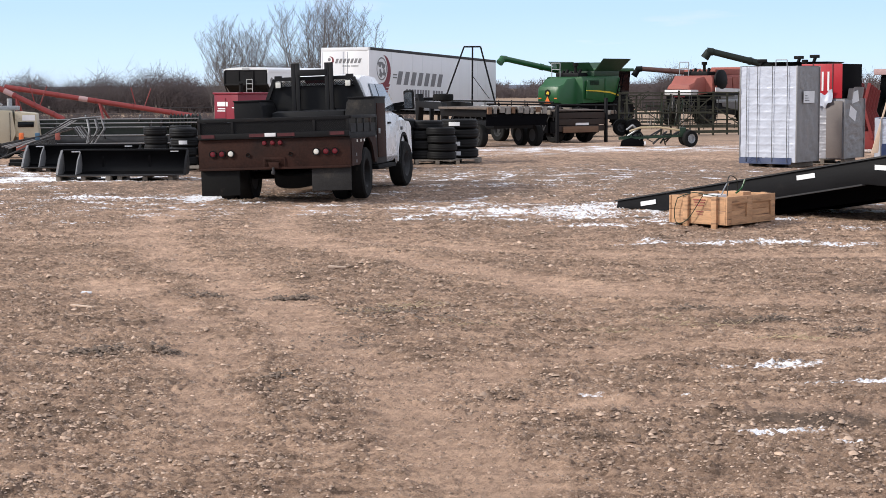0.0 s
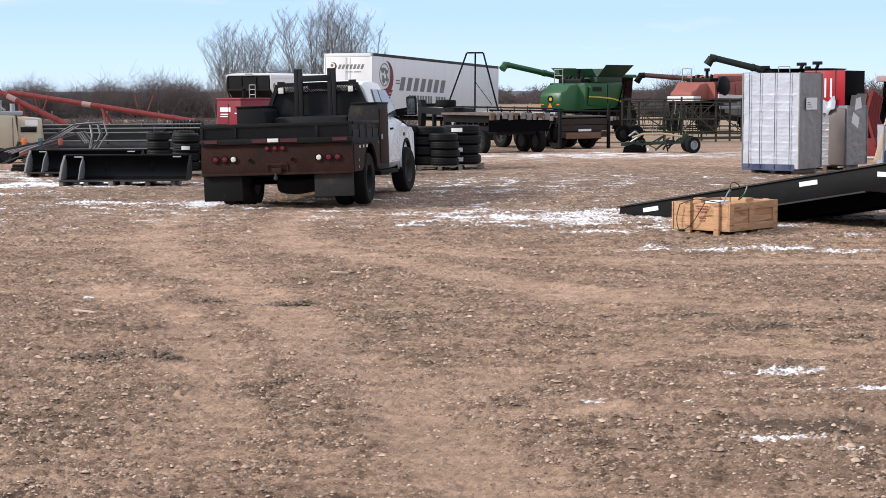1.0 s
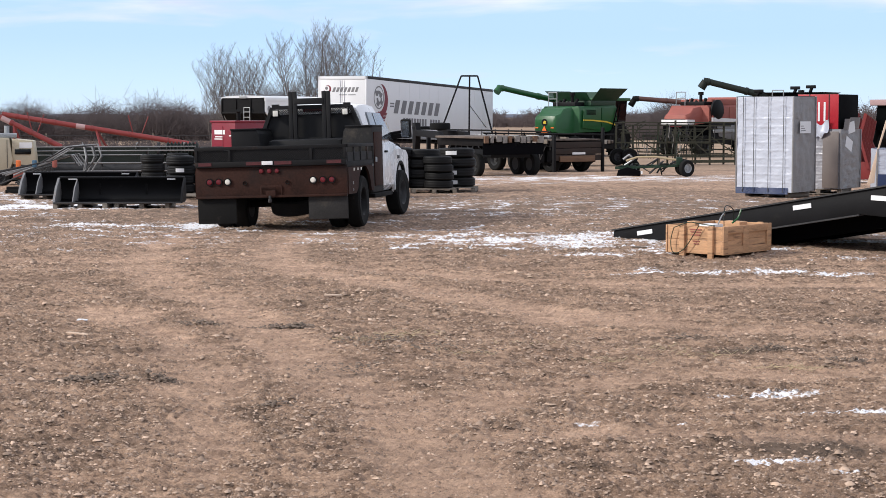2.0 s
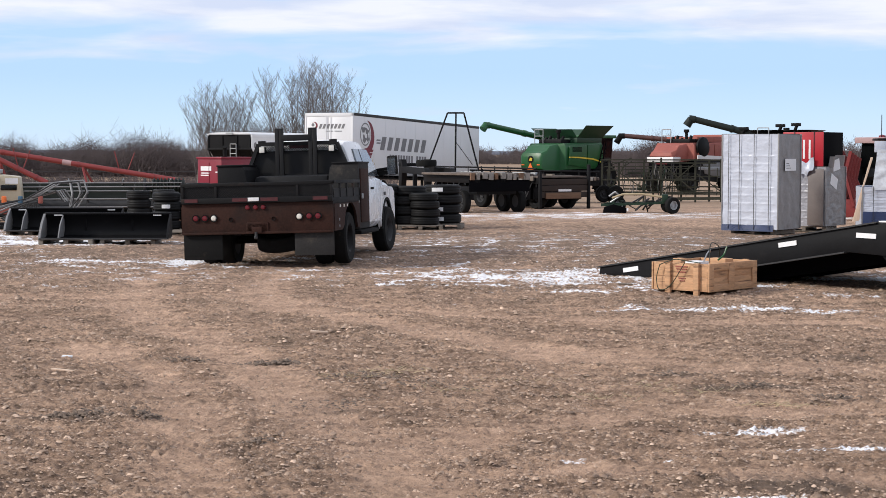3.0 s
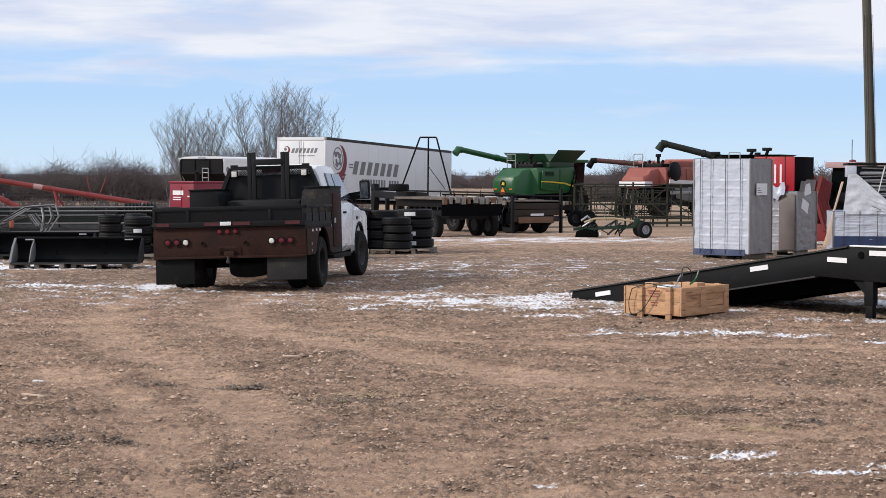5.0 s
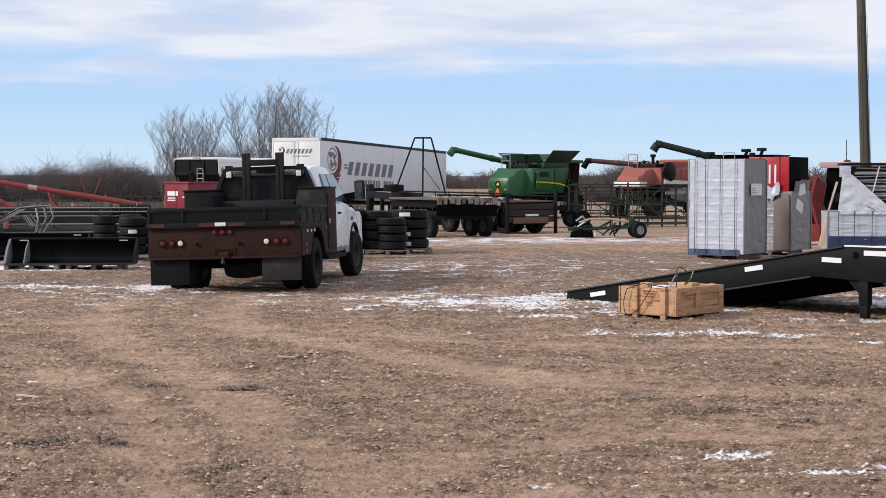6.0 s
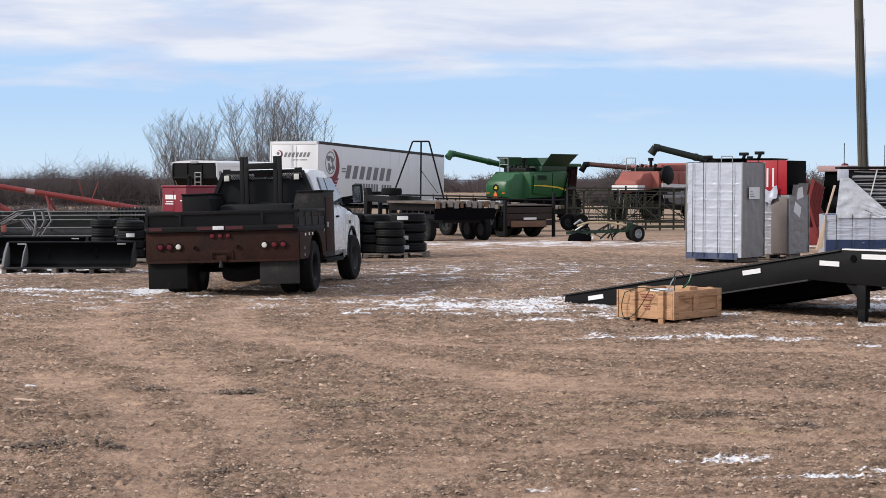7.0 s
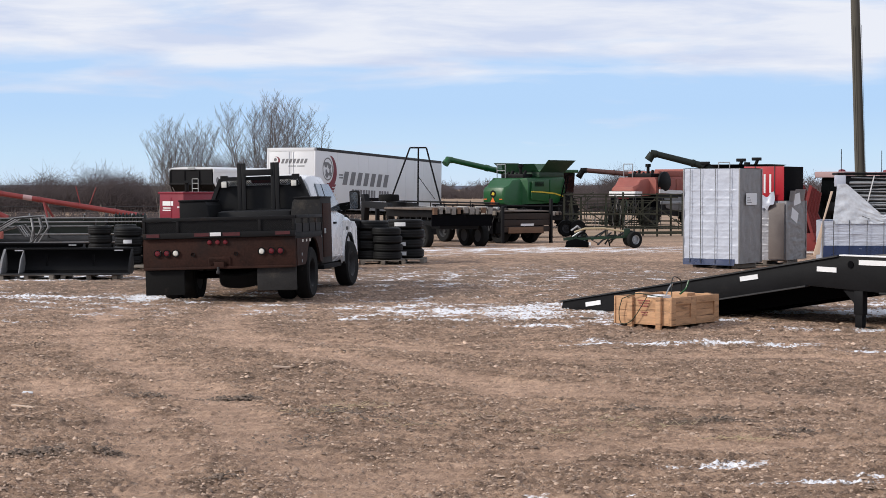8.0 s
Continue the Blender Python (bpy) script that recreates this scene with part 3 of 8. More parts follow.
def truck():
    t = thing("flatbed_truck", pose(-3.28, 25.0, ground_z(26.5) + 0.004, -0.6, -1.7, -7.0), "white dually pickup with rusty brown flatbed and black headache rack", "truck")
    W = 1.15
    # flatbed
    bm = B()
    box(bm, -W, W, 0.04, 2.85, 0.86, 0.95, 0.01)
    part("deck", bm, "bed_grey", t)
    bm = B()
    box(bm, -W, W, 0.0, 0.05, 0.45, 0.90, 0.012)
    box(bm, -W, W, -0.03, 0.0, 0.44, 0.475, 0.008)
    box(bm, -0.16, 0.16, -0.02, 0.0, 0.475, 0.62, 0.008)
    part("rear_apron", bm, "rusty_bed", t, "rust-brown steel rear apron")
    bm = B()
    box(bm, -W, W, -0.045, 0.045, 0.90, 0.985, 0.015)
    part("rear_beam", bm, "bed_grey", t)
    bm = B()
    box(bm, -W, W, -0.02, 0.02, 1.155, 1.205, 0.008)
    for x in (-W + 0.02, -0.62, 0.62, W - 0.02):
        box(bm, x - 0.02, x + 0.02, -0.018, 0.018, 0.985, 1.155, 0.004)
    part("rear_rail", bm, "bed_grey", t)
    bm = B()
    mesh_panel(bm, -W + 0.04, W - 0.04, 0.985, 1.155, 0.0, 0.036, 0.002)
    box(bm, -W + 0.04, W - 0.04, 0.008, 0.016, 0.97, 1.15)
    part("mesh_gate", bm, "rack_black", t, "black expanded-metal tail board")
    for s in (-1, 1):
        bm = B()
        box(bm, s * W - 0.02, s * W + 0.02, 0.02, 2.0, 1.155, 1.205, 0.008)
        for y in (0.5, 1.0, 1.5, 1.98):
            box(bm, s * W - 0.018, s * W + 0.018, y - 0.02, y + 0.02, 0.95, 1.16, 0.004)
        box(bm, s * W - 0.006, s * W + 0.006, 0.04, 2.0, 0.95, 1.08)
        part("side_rail", bm, "bed_grey", t)
        # skirt with the wheel opening cut as an arch
        arch = [(1.25 + 0.52 * math.cos(a), 0.42 + 0.44 * math.sin(a)) for a in np.linspace(0, math.pi, 14)]
        pts = [(0.05, 0.86), (0.05, 0.46), (0.60, 0.46)] + arch[::-1][1:-1] + [(1.80, 0.46), (1.95, 0.46), (1.95, 0.86)]
        bm = B()
        prism(bm, pts, "x", s * W - 0.025, s * W + 0.012)
        part("side_skirt", bm, "rusty_bed", t)
        bm = B()
        x0, x1 = sorted((s * W, s * (W - 0.42)))
        box(bm, x0, x1, 1.98, 2.85, 0.42, 0.95, 0.015)
        prism(bm, [(s * W, 0.95), (s * (W - 0.50), 0.95), (s * (W - 0.50), 1.10), (s * (W - 0.46), 1.40), (s * (W - 0.41), 1.47), (s * W, 1.47)], "y", 1.98, 2.85, 0.012)
        bx = part("tool_box", bm, "flap_rubber" if s > 0 else "bed_grey", t, "sloping steel tool box on the bed")
        bm = B()
        box(bm, x0 - 0.01, x1 + 0.01, 1.96, 2.87, 1.465, 1.49, 0.008)
        part("lid", bm, "bed_grey", bx)
        bm = B()
        box(bm, s * W - 0.012, s * W + 0.018, 2.08, 2.75, 0.52, 1.38, 0.01)
        part("door", bm, "rusty_bed" if s > 0 else "bed_grey", bx)
        bm = B()
        box(bm, s * W, s * W + 0.035, 2.12, 2.2, 0.9, 0.98, 0.006)
        part("latch", bm, "galvanised", bx)
        for k, (yy, zz) in enumerate(((0.42, 0.80), (0.70, 0.80), (0.95, 0.80), (0.36, 0.60), (0.36, 0.50), (1.90, 0.84))):
            bm = B()
            box(bm, s * W + 0.012, s * W + 0.018, yy, yy + (0.07 if k < 3 else 0.03), zz, zz + 0.04)
            part("side_marker", bm, "white_lens" if k < 3 else "galvanised", t)
        # mud flaps
        bm = B()
        x0, x1 = sorted((s * (W - 0.005), s * (W - 0.60)))
        box(bm, x0, x1, 0.03, 0.055, 0.085 + 0.02 * s, 0.455, 0.008)
        part("mud_flap", bm, "flap_rubber" if s > 0 else "rubber", t, "worn grey rubber mud flap" if s > 0 else "black rubber mud flap")
    # lamps
    for x, m_ in ((-0.936, "red_lens"), (-0.797, "red_lens"), (-0.661, "white_lens"), (0.640, "white_lens"), (0.787, "red_lens"), (0.922, "red_lens")):
        lamp = new("tail_lamp")
        lamp.parent = t
        lamp.location = (x, -0.008, 0.685)
        bm = B()
        ring(bm, [(0, -0.025), (0.03, -0.022), (0.042, -0.008), (0.042, 0.01), (0, 0.012)], 18, "y")
        part("lens", bm, m_, lamp)
        bm = B()
        ring(bm, [(0.042, -0.012), (0.056, -0.014), (0.058, 0.01), (0.042, 0.01)], 18, "y")
        part("bezel", bm, "rubber", lamp)
    for x in (-0.142, -0.02, 0.097):
        bm = B()
        ring(bm, [(0, -0.02), (0.024, -0.018), (0.034, -0.006), (0.034, 0.01), (0, 0.012)], 14, "y", (x, -0.01, 0.833))
        part("marker_lamp", bm, "red_lens", t)
    for x0, x1 in ((-1.09, -0.89), (-0.36, -0.13), (0.07, 0.33), (0.86, 1.08)):
        bm = B()
        box(bm, x0, x1, -0.052, -0.044, 0.925, 0.975)
        part("reflector_strip", bm, "red_tape", t, "dull red reflective strip")
    bm = B()
    box(bm, -0.122, 0.045, -0.056, -0.046, 0.925, 0.98, 0.004)
    part("number_plate", bm, "plain_white", t)
    # hitch
    bm = B()
    box(bm, -0.17, 0.17, -0.02, 0.3, 0.44, 0.60, 0.01)
    box(bm, -0.075, 0.075, -0.055, 0.0, 0.455, 0.545, 0.006)
    part("hitch_box", bm, "rusty_bed", t)
    bm = B()
    rod(bm, (-0.01, -0.06, 0.42), (-0.01, -0.06, 0.47), 0.02)
    ring(bm, [(0, 0.0), (0.025, 0.01), (0.032, 0.03), (0.025, 0.055), (0, 0.065)], 12, "z", (-0.01, -0.07, 0.36))
    part("tow_ball", bm, "dull_steel", t)
    for x in (-0.4, 0.25):
        bm = B()
        ring(bm, [(0.02, 0), (0.03, -0.01), (0.03, 0.01)], 10, "y", (x, -0.01, 0.66))
        part("plug_socket", bm, "rubber", t)
    # chassis, axle, spare wheel, tank
    bm = B()
    for s in (-1, 1):
        box(bm, s * 0.43 - 0.035, s * 0.43 + 0.035, 0.1, 6.0, 0.52, 0.70, 0.01)
    rod(bm, (-0.9, 1.25, 0.40), (0.9, 1.25, 0.40), 0.06)
    ring(bm, [(0, -0.17), (0.12, -0.14), (0.17, 0), (0.12, 0.14), (0, 0.17)], 14, "y", (0.0, 1.25, 0.40))
    rod(bm, (-0.85, 5.3, 0.40), (0.85, 5.3, 0.40), 0.05)
    box(bm, -0.35, 0.35, 4.6, 5.6, 0.35, 0.6, 0.05)
    box(bm, -0.9, -0.45, 1.9, 2.8, 0.36, 0.85, 0.03)
    part("chassis", bm, "rubber", t)
    wheel(t, (0.12, 0.80, 0.38), 0.33, 0.22, "spare_wheel").rotation_euler = (0, radians(78), radians(90))
    for s in (-1, 1):
        for x in (0.75, 1.03):
            wheel(t, (s * x, 1.25, 0.40), 0.40, 0.24, "wheel", 0.55, s, rim="black_steel")
        wheel(t, (s * 0.93, 5.3, 0.40), 0.40, 0.25, "wheel", 0.55, s, rim="dull_steel").rotation_euler = (0, 0, radians(-5))
    # tank behind the cab, and the load
    bm = B()
    box(bm, -0.62, 0.62, 2.2, 2.80, 0.95, 1.30, 0.10)
    part("fuel_tank", bm, "rack_black", t, "black transfer tank")
    # headache rack
    y = 2.93
    bm = B()
    prev = None
    for a, b_ in (((-0.93, 0.95), (-0.93, 1.34)), ((-0.93, 1.34), (-0.70, 1.91)), ((-0.70, 1.91), (0.62, 1.91)), ((0.62, 1.91), (0.86, 1.34)), ((0.86, 1.34), (0.86, 0.95)), ((-0.90, 1.38), (0.84, 1.38))):
        beam(bm, (a[0], y, a[1]), (b_[0], y, b_[1]), 0.06)
    for x in (-0.64, 0.56):
        box(bm, x - 0.06, x + 0.06, y - 0.03, y - 0.025 + 0.05, 1.93, 1.965, 0.004)
    part("rack_frame", bm, "rack_black", t)
    bm = B()
    mesh_panel(bm, -0.72, 0.64, 1.79, 1.90, y, 0.04, 0.004)
    part("rack_mesh", bm, "rack_black", t)
    # plain black sheet added to keep the cab back dark behind the rack
    bm = B()
    prism(bm, [(-0.90, 1.0), (0.84, 1.0), (0.84, 1.36), (0.645, 1.79), (-0.725, 1.79), (-0.90, 1.36)], "y", y + 0.035, y + 0.045)
    part("guard_screen", bm, "rack_black", t, "plain black sheet added behind the rack")
    for s in (-1, 1):
        bm = B()
        x = s * 0.28 - 0.045
        for d in (-0.036, 0.036):
            box(bm, x + d - 0.033, x + d + 0.033, y - 0.12, y - 0.06, 0.95, 2.16, 0.006)
        part("post", bm, "rack_black", t)
        lamp = new("work_lamp")
        lamp.parent = t
        lamp.location = (s * 0.585 - 0.04, y - 0.07, 1.815)
        bm = B()
        box(bm, -0.052, 0.052, -0.02, 0.06, -0.055, 0.055, 0.012)
        part("housing", bm, "rack_black", lamp)
        bm = B()
        box(bm, -0.043, 0.043, -0.028, -0.021, -0.046, 0.046, 0.004)
        part("lens", bm, "white_lens", lamp)
    bm = B()
    box(bm, -0.29, 0.20, y - 0.13, y - 0.07, 1.95, 2.05, 0.006)
    part("cross_bar", bm, "rack_black", t)
    bm = B()
    box(bm, -0.20, 0.20, y + 0.06, y + 0.09, 1.83, 1.90, 0.008)
    part("brake_lamp", bm, "red_lens", t)
    cab(t)
    # the bed rides high on its springs
    bed = {"deck", "rear_apron", "rear_beam", "rear_rail", "mesh_gate", "side_rail", "side_skirt", "tool_box", "mud_flap", "tail_lamp", "marker_lamp", "reflector_strip", "number_plate",
           "hitch_box", "tow_ball", "plug_socket", "side_marker", "fuel_tank"}
    for ob in t.children:
        if ob.name.split(".")[0] in bed:
            ob.location.z += 0.085
    return t


def loft(bm, rows):
    """A skin through rows of points, closed round each row, capped at both ends."""
    vr = [[bm.verts.new(p) for p in r] for r in rows]
    n = len(rows[0])
    fs = []
    for a, b_ in zip(vr, vr[1:]):
        for i in range(n):
            j = (i + 1) % n
            fs.append(bm.faces.new((a[i], a[j], b_[j], b_[i])))
    fs += [bm.faces.new(vr[0][::-1]), bm.faces.new(vr[-1])]
    bmesh.ops.recalc_face_normals(bm, faces=fs)


def cab(t):
    """The cab, bonnet and wings of the pickup: cross-sections from back to front."""
    def section(y, w, z0, zs, top, wt, crown=0.05):
        # half outline from the sill up to the roof, mirrored
        half = [(w * 0.90, z0), (w, z0 + 0.10), (w, zs - 0.12), (w * 0.965, zs), (wt * 1.0, top - 0.10), (wt * 0.93, top - 0.015), (wt * 0.5, top + crown * 0.4)]
        pts = [(x, y, z) for x, z in half] + [(-x, y, z) for x, z in half[::-1]]
        return pts
    bm = B()
    loft(bm, [section(3.02, 0.93, 0.50, 1.28, 1.88, 0.74), section(3.10, 0.965, 0.48, 1.30, 1.93, 0.765), section(3.6, 0.975, 0.47, 1.30, 1.95, 0.775),
              section(4.3, 0.975, 0.47, 1.29, 1.93, 0.76), section(4.62, 0.975, 0.47, 1.285, 1.83, 0.755), section(5.02, 0.97, 0.48, 1.275, 1.42, 0.84, 0.02)])
    body = part("cab_body", bm, "white_paint", t, smooth=42)
    bm = B()
    loft(bm, [section(5.0, 0.965, 0.62, 1.24, 1.38, 0.80, 0.02), section(5.5, 0.96, 0.66, 1.22, 1.35, 0.78, 0.02), section(5.95, 0.93, 0.62, 1.17, 1.29, 0.74, 0.02), section(6.12, 0.86, 0.60, 1.08, 1.18, 0.70, 0.0)])
    part("bonnet", bm, "white_paint", t, smooth=42)
    # rear window and side windows sit just proud of the skin
    bm = B()
    loft(bm, [[(-0.70, 3.03, 1.36), (0.70, 3.03, 1.36), (0.62, 3.06, 1.80), (-0.62, 3.06, 1.80)], [(-0.70, 3.01, 1.36), (0.70, 3.01, 1.36), (0.62, 3.035, 1.80), (-0.62, 3.035, 1.80)]])
    part("rear_window", bm, "tinted_glass", t, "dark tinted rear window")
    for s in (-1, 1):
        for y0, y1, t0, t1 in ((3.22, 3.72, 3.30, 3.72), (3.80, 4.92, 3.80, 4.46)):
            bm = B()
            def sx(z, o):
                return s * (0.945 + (0.77 - 0.945) * (z - 1.30) / 0.56 + o)
            q = [(y0, 1.34), (y1, 1.34), (t1, 1.80), (t0, 1.80)]
            loft(bm, [[(sx(z, -0.008), y, z) for y, z in q], [(sx(z, 0.022), y, z) for y, z in q]])
            part("side_window", bm, "side_glass", t)
        # door with its joint, handle and mirror
        bm = B()
        box(bm, s * 0.972, s * 0.985, 3.76, 4.95, 0.60, 1.26, 0.01)
        door = part("door", bm, "white_paint", t)
        bm = B()
        box(bm, s * 0.98, s * 1.01, 3.86, 4.08, 1.12, 1.155, 0.012)
        part("handle", bm, "rubber", door)
        bm = B()
        box(bm, s * 0.972, s * 0.982, 3.18, 3.74, 0.60, 1.26, 0.01)
        part("rear_door", bm, "white_paint", t)
        mir = new("mirror")
        mir.parent = t
        mir.location = (s * 1.22, 4.72, 1.52)
        mir.rotation_euler = (radians(7), 0, radians(-s * 6))
        bm = B()
        box(bm, -0.09, 0.09, -0.05, 0.06, -0.165, 0.165, 0.035)
        part("housing", bm, "rubber", mir)
        bm = B()
        box(bm, -0.07, 0.07, -0.058, -0.05, -0.14, 0.14, 0.02)
        part("mirror_glass", bm, "side_glass", mir)
        bm = B()
        beam(bm, (-s * 0.05, 0.02, -0.12), (-s * 0.38, 0.10, -0.16), 0.075)
        beam(bm, (-s * 0.05, 0.02, -0.05), (-s * 0.38, 0.10, -0.10), 0.05)
        part("arm", bm, "rubber", mir)
        # flared front wing over the wheel
        arch = [(5.3 + 0.50 * math.cos(a), 0.42 + 0.52 * math.sin(a)) for a in np.linspace(0, math.pi, 14)]
        pts = [(4.72, 0.55)] + arch[::-1] + [(6.02, 0.50), (6.12, 0.62), (6.10, 1.05), (5.9, 1.14), (5.0, 1.18), (4.72, 1.16)]
        bm = B()
        prism(bm, pts, "x", s * 0.93, s * 0.995)
        part("front_wing", bm, "white_paint", t, smooth=30)
        bm = B()
        for a, b_ in zip(arch, arch[1:]):
            beam(bm, (s * 0.985, a[0], a[1]), (s * 0.985, b_[0], b_[1]), 0.05)
        part("arch_trim", bm, "rubber", t)
        bm = B()
        box(bm, s * 0.99, s * 1.002, 5.02, 5.22, 1.0, 1.06, 0.004)
        part("badge", bm, "dull_steel", t)
        bm = B()
        box(bm, s * 0.72, s * 0.96, 3.1, 4.7, 0.38, 0.45, 0.02)
        part("running_board", bm, "rubber", t)
        bm = B()
        box(bm, s * 0.55, s * 0.88, 6.06, 6.15, 0.82, 1.06, 0.02)
        part("headlamp", bm, "white_lens", t)
    bm = B()
    box(bm, -0.5, 0.5, 6.08, 6.16, 0.72, 1.10, 0.02)
    part("grille", bm, "chrome", t)
    bm = B()
    box(bm, -0.98, 0.98, 6.05, 6.25, 0.46, 0.68, 0.04)
    part("front_bumper", bm, "chrome", t)


truck()


def van_trailer():
    """A long white box trailer, nose low, with its rear doors to the camera."""
    L, W, H = 16.15, 2.59, 2.93
    t = thing("box_trailer", pose(-6.10, 80.9, 0.60, -1.55, 0, -21.8), "long white box trailer with grey and red lettering", "trailer")
    # local x to the left face is negative; origin at the near lower rear corner
    def wall(name, x0, x1, y0, y1, z0, z1, mat="trailer_skin", lab=""):
        bm = B()
        box(bm, x0, x1, y0, y1, z0, z1, 0.01)
        return part(name, bm, mat, t, lab)
    side = wall("side_wall", -0.05, 0, 0.10, L - 0.05, 0.16, H - 0.12)
    wall("side_wall", -W, -W + 0.05, 0.10, L - 0.05, 0.16, H - 0.12)
    wall("front_wall", -W, 0, L - 0.05, L, 0, H - 0.05)
    wall("roof", -W + 0.02, -0.02, 0.02, L - 0.02, H - 0.06, H, "trailer_skin")
    wall("floor_deck", -W + 0.03, -0.03, 0.05, L - 0.05, 0.02, 0.14, "black_steel")
    for x0 in (-W, -0.055):
        wall("bottom_rail", x0 - 0.012 + 0.006, x0 + 0.067, 0.1, L - 0.04, 0.0, 0.16, "galvanised")
        wall("top_rail", x0 - 0.012 + 0.006, x0 + 0.067, 0.1, L - 0.04, H - 0.13, H + 0.01, "dull_steel")
    # seams down the near side
    for i in range(1, 13):
        bm = B()
        box(bm, 0.0, 0.006, i * 1.22 + 0.0, i * 1.22 + 0.03, 0.16, H - 0.12)
        part("seam", bm, "trailer_skin", side)
    # rear frame and doors
    bm = B()
    for x0, x1 in ((-W, -W + 0.09), (-0.09, 0)):
        box(bm, x0, x1, -0.03, 0.10, 0.0, H, 0.008)
    box(bm, -W, 0, -0.03, 0.10, H - 0.16, H, 0.008)
    box(bm, -W, 0, -0.04, 0.10, -0.12, 0.10, 0.008)
    part("rear_frame", bm, "trailer_skin", t)
    for x0, x1 in ((-W + 0.1, -W / 2 - 0.01), (-W / 2 + 0.01, -0.1)):
        bm = B()
        box(bm, x0, x1, -0.015, 0.05, 0.11, H - 0.17, 0.006)
        d = part("rear_door", bm, "trailer_skin", t)
        xm = x1 - 0.10 if x0 < -W / 2 - 0.2 else x0 + 0.10
        bm = B()
        rod(bm, (xm, -0.035, 0.13), (xm, -0.035, H - 0.2), 0.012, n=8)
        part("lock_rod", bm, "trailer_skin", d)
        bm = B()
        box(bm, xm - 0.12, xm + 0.12, -0.06, -0.02, 0.62, 0.66, 0.006)
        part("handle", bm, "dull_steel", d)
    bm = B()
    box(bm, -W + 0.25, -W + 0.37, -0.045, -0.03, 0.40, 0.47, 0.006)
    part("lamp", bm, "red_tape", t)
    # diamond placard holder
    bm = B()
    prism(bm, [(0, -0.30), (0.30, 0), (0, 0.30), (-0.30, 0)], "y", -0.03, -0.02)
    bmesh.ops.translate(bm, vec=(-0.66, -0.002, 1.05), verts=bm.verts)
    part("placard", bm, "placard_grey", t, "grey diamond placard holder")
    # undercarriage
    bm = B()
    for x in (-W + 0.35, -0.35):
        box(bm, x - 0.07, x + 0.07, 0.2, L - 1, -0.16, 0.0)
    for y in np.arange(0.5, L - 1, 0.6):
        box(bm, -W + 0.05, -0.05, y, y + 0.06, -0.09, 0.0)
    rod(bm, (-W + 0.2, 2.3, -0.72), (-0.2, 2.3, -0.72), 0.07)
    rod(bm, (-W + 0.2, 3.6, -0.72), (-0.2, 3.6, -0.72), 0.07)
    part("underframe", bm, "black_steel", t)
    bm = B()
    for x in (-W + 0.5, -0.5):
        beam(bm, (x, 0.05, -0.1), (x, 0.05, -0.55), 0.08)
    box(bm, -W + 0.1, -0.1, 0.0, 0.1, -0.62, -0.52, 0.01)
    part("under_ride_bar", bm, "dull_steel", t)
    for y in (2.3, 3.6):
        for x in (-W + 0.16, -W + 0.46, -0.46, -0.16):
            wheel(t, (x, y, -0.72), 0.50, 0.26, "wheel", 0.55, 1 if x > -1.2 else -1, rim="galvanised")
    for x in (-W + 0.5, -0.5):
        bm = B()
        box(bm, x - 0.06, x + 0.06, 12.9, 13.02, -0.85, 0.0, 0.01)
        box(bm, x - 0.14, x + 0.14, 12.8, 13.12, -0.90, -0.85, 0.01)
        part("landing_leg", bm, "dull_steel", t)
    # lettering on the near side: it runs along +y
    def on_side(bm, y, z):
        bmesh.ops.rotate(bm, cent=(0, 0, 0), matrix=Matrix.Rotation(radians(90), 3, "Z"), verts=bm.verts)
        bmesh.ops.translate(bm, vec=(0.008, y, z), verts=bm.verts)
        return bm
    # the firm's name as plain slanted slabs, the first with swept-back bars
    def slabs(name, n, x0, x1, z0, z1, gap, lean, place):
        w = (x1 - x0) / n
        for k in range(n):
            bm = B()
            a, b_ = x0 + k * w, x0 + (k + 1) * w - gap
            h = z1 - z0
            prism(bm, [(a, z0), (b_, z0), (b_ + lean * h, z1), (a + lean * h, z1)], "y", -0.004, 0.0)
            part(name, place(bm), "logo_grey", t)
    slabs("name_slab", 7, 0.0, 5.75, 0.0, 0.66, 0.32, 0.42, lambda b_: on_side(b_, 3.0, 1.24))
    for z in (0.30, 0.44):
        bm = B()
        prism(bm, [(-0.42, z), (0.05, z), (0.09, z + 0.07), (-0.36, z + 0.07)], "y", -0.004, 0.0)
        part("name_slab", on_side(bm, 3.0, 1.24), "logo_grey", t)
    slabs("name_bar", 9, 0.0, 2.95, 0.0, 0.36, 0.11, 0.0, lambda b_: on_side(b_, 4.15, 0.68))
    slabs("name_bar", 4, 0.0, 1.35, 0.0, 0.36, 0.11, 0.0, lambda b_: on_side(b_, 7.45, 0.68))
    # emblem: a grey globe held in a dark red crescent, stripes below it
    bm = B()
    out = [(1.55 + 0.80 * math.cos(a), 1.82 + 0.80 * math.sin(a)) for a in np.linspace(-1.75, 1.35, 18)]
    inn = [(1.36 + 0.62 * math.cos(a), 1.95 + 0.68 * math.sin(a)) for a in np.linspace(1.35, -1.75, 18)]
    prism(bm, out + inn, "x", 0.006, 0.010)
    part("emblem_crescent", bm, "maroon", t)
    bm = B()
    ring(bm, [(0.50, 0.006), (0.56, 0.006), (0.56, 0.010), (0.50, 0.010)], 26, "x", (0, 1.33, 1.95))
    part("emblem_globe", bm, "logo_grey", t)
    bm = B()
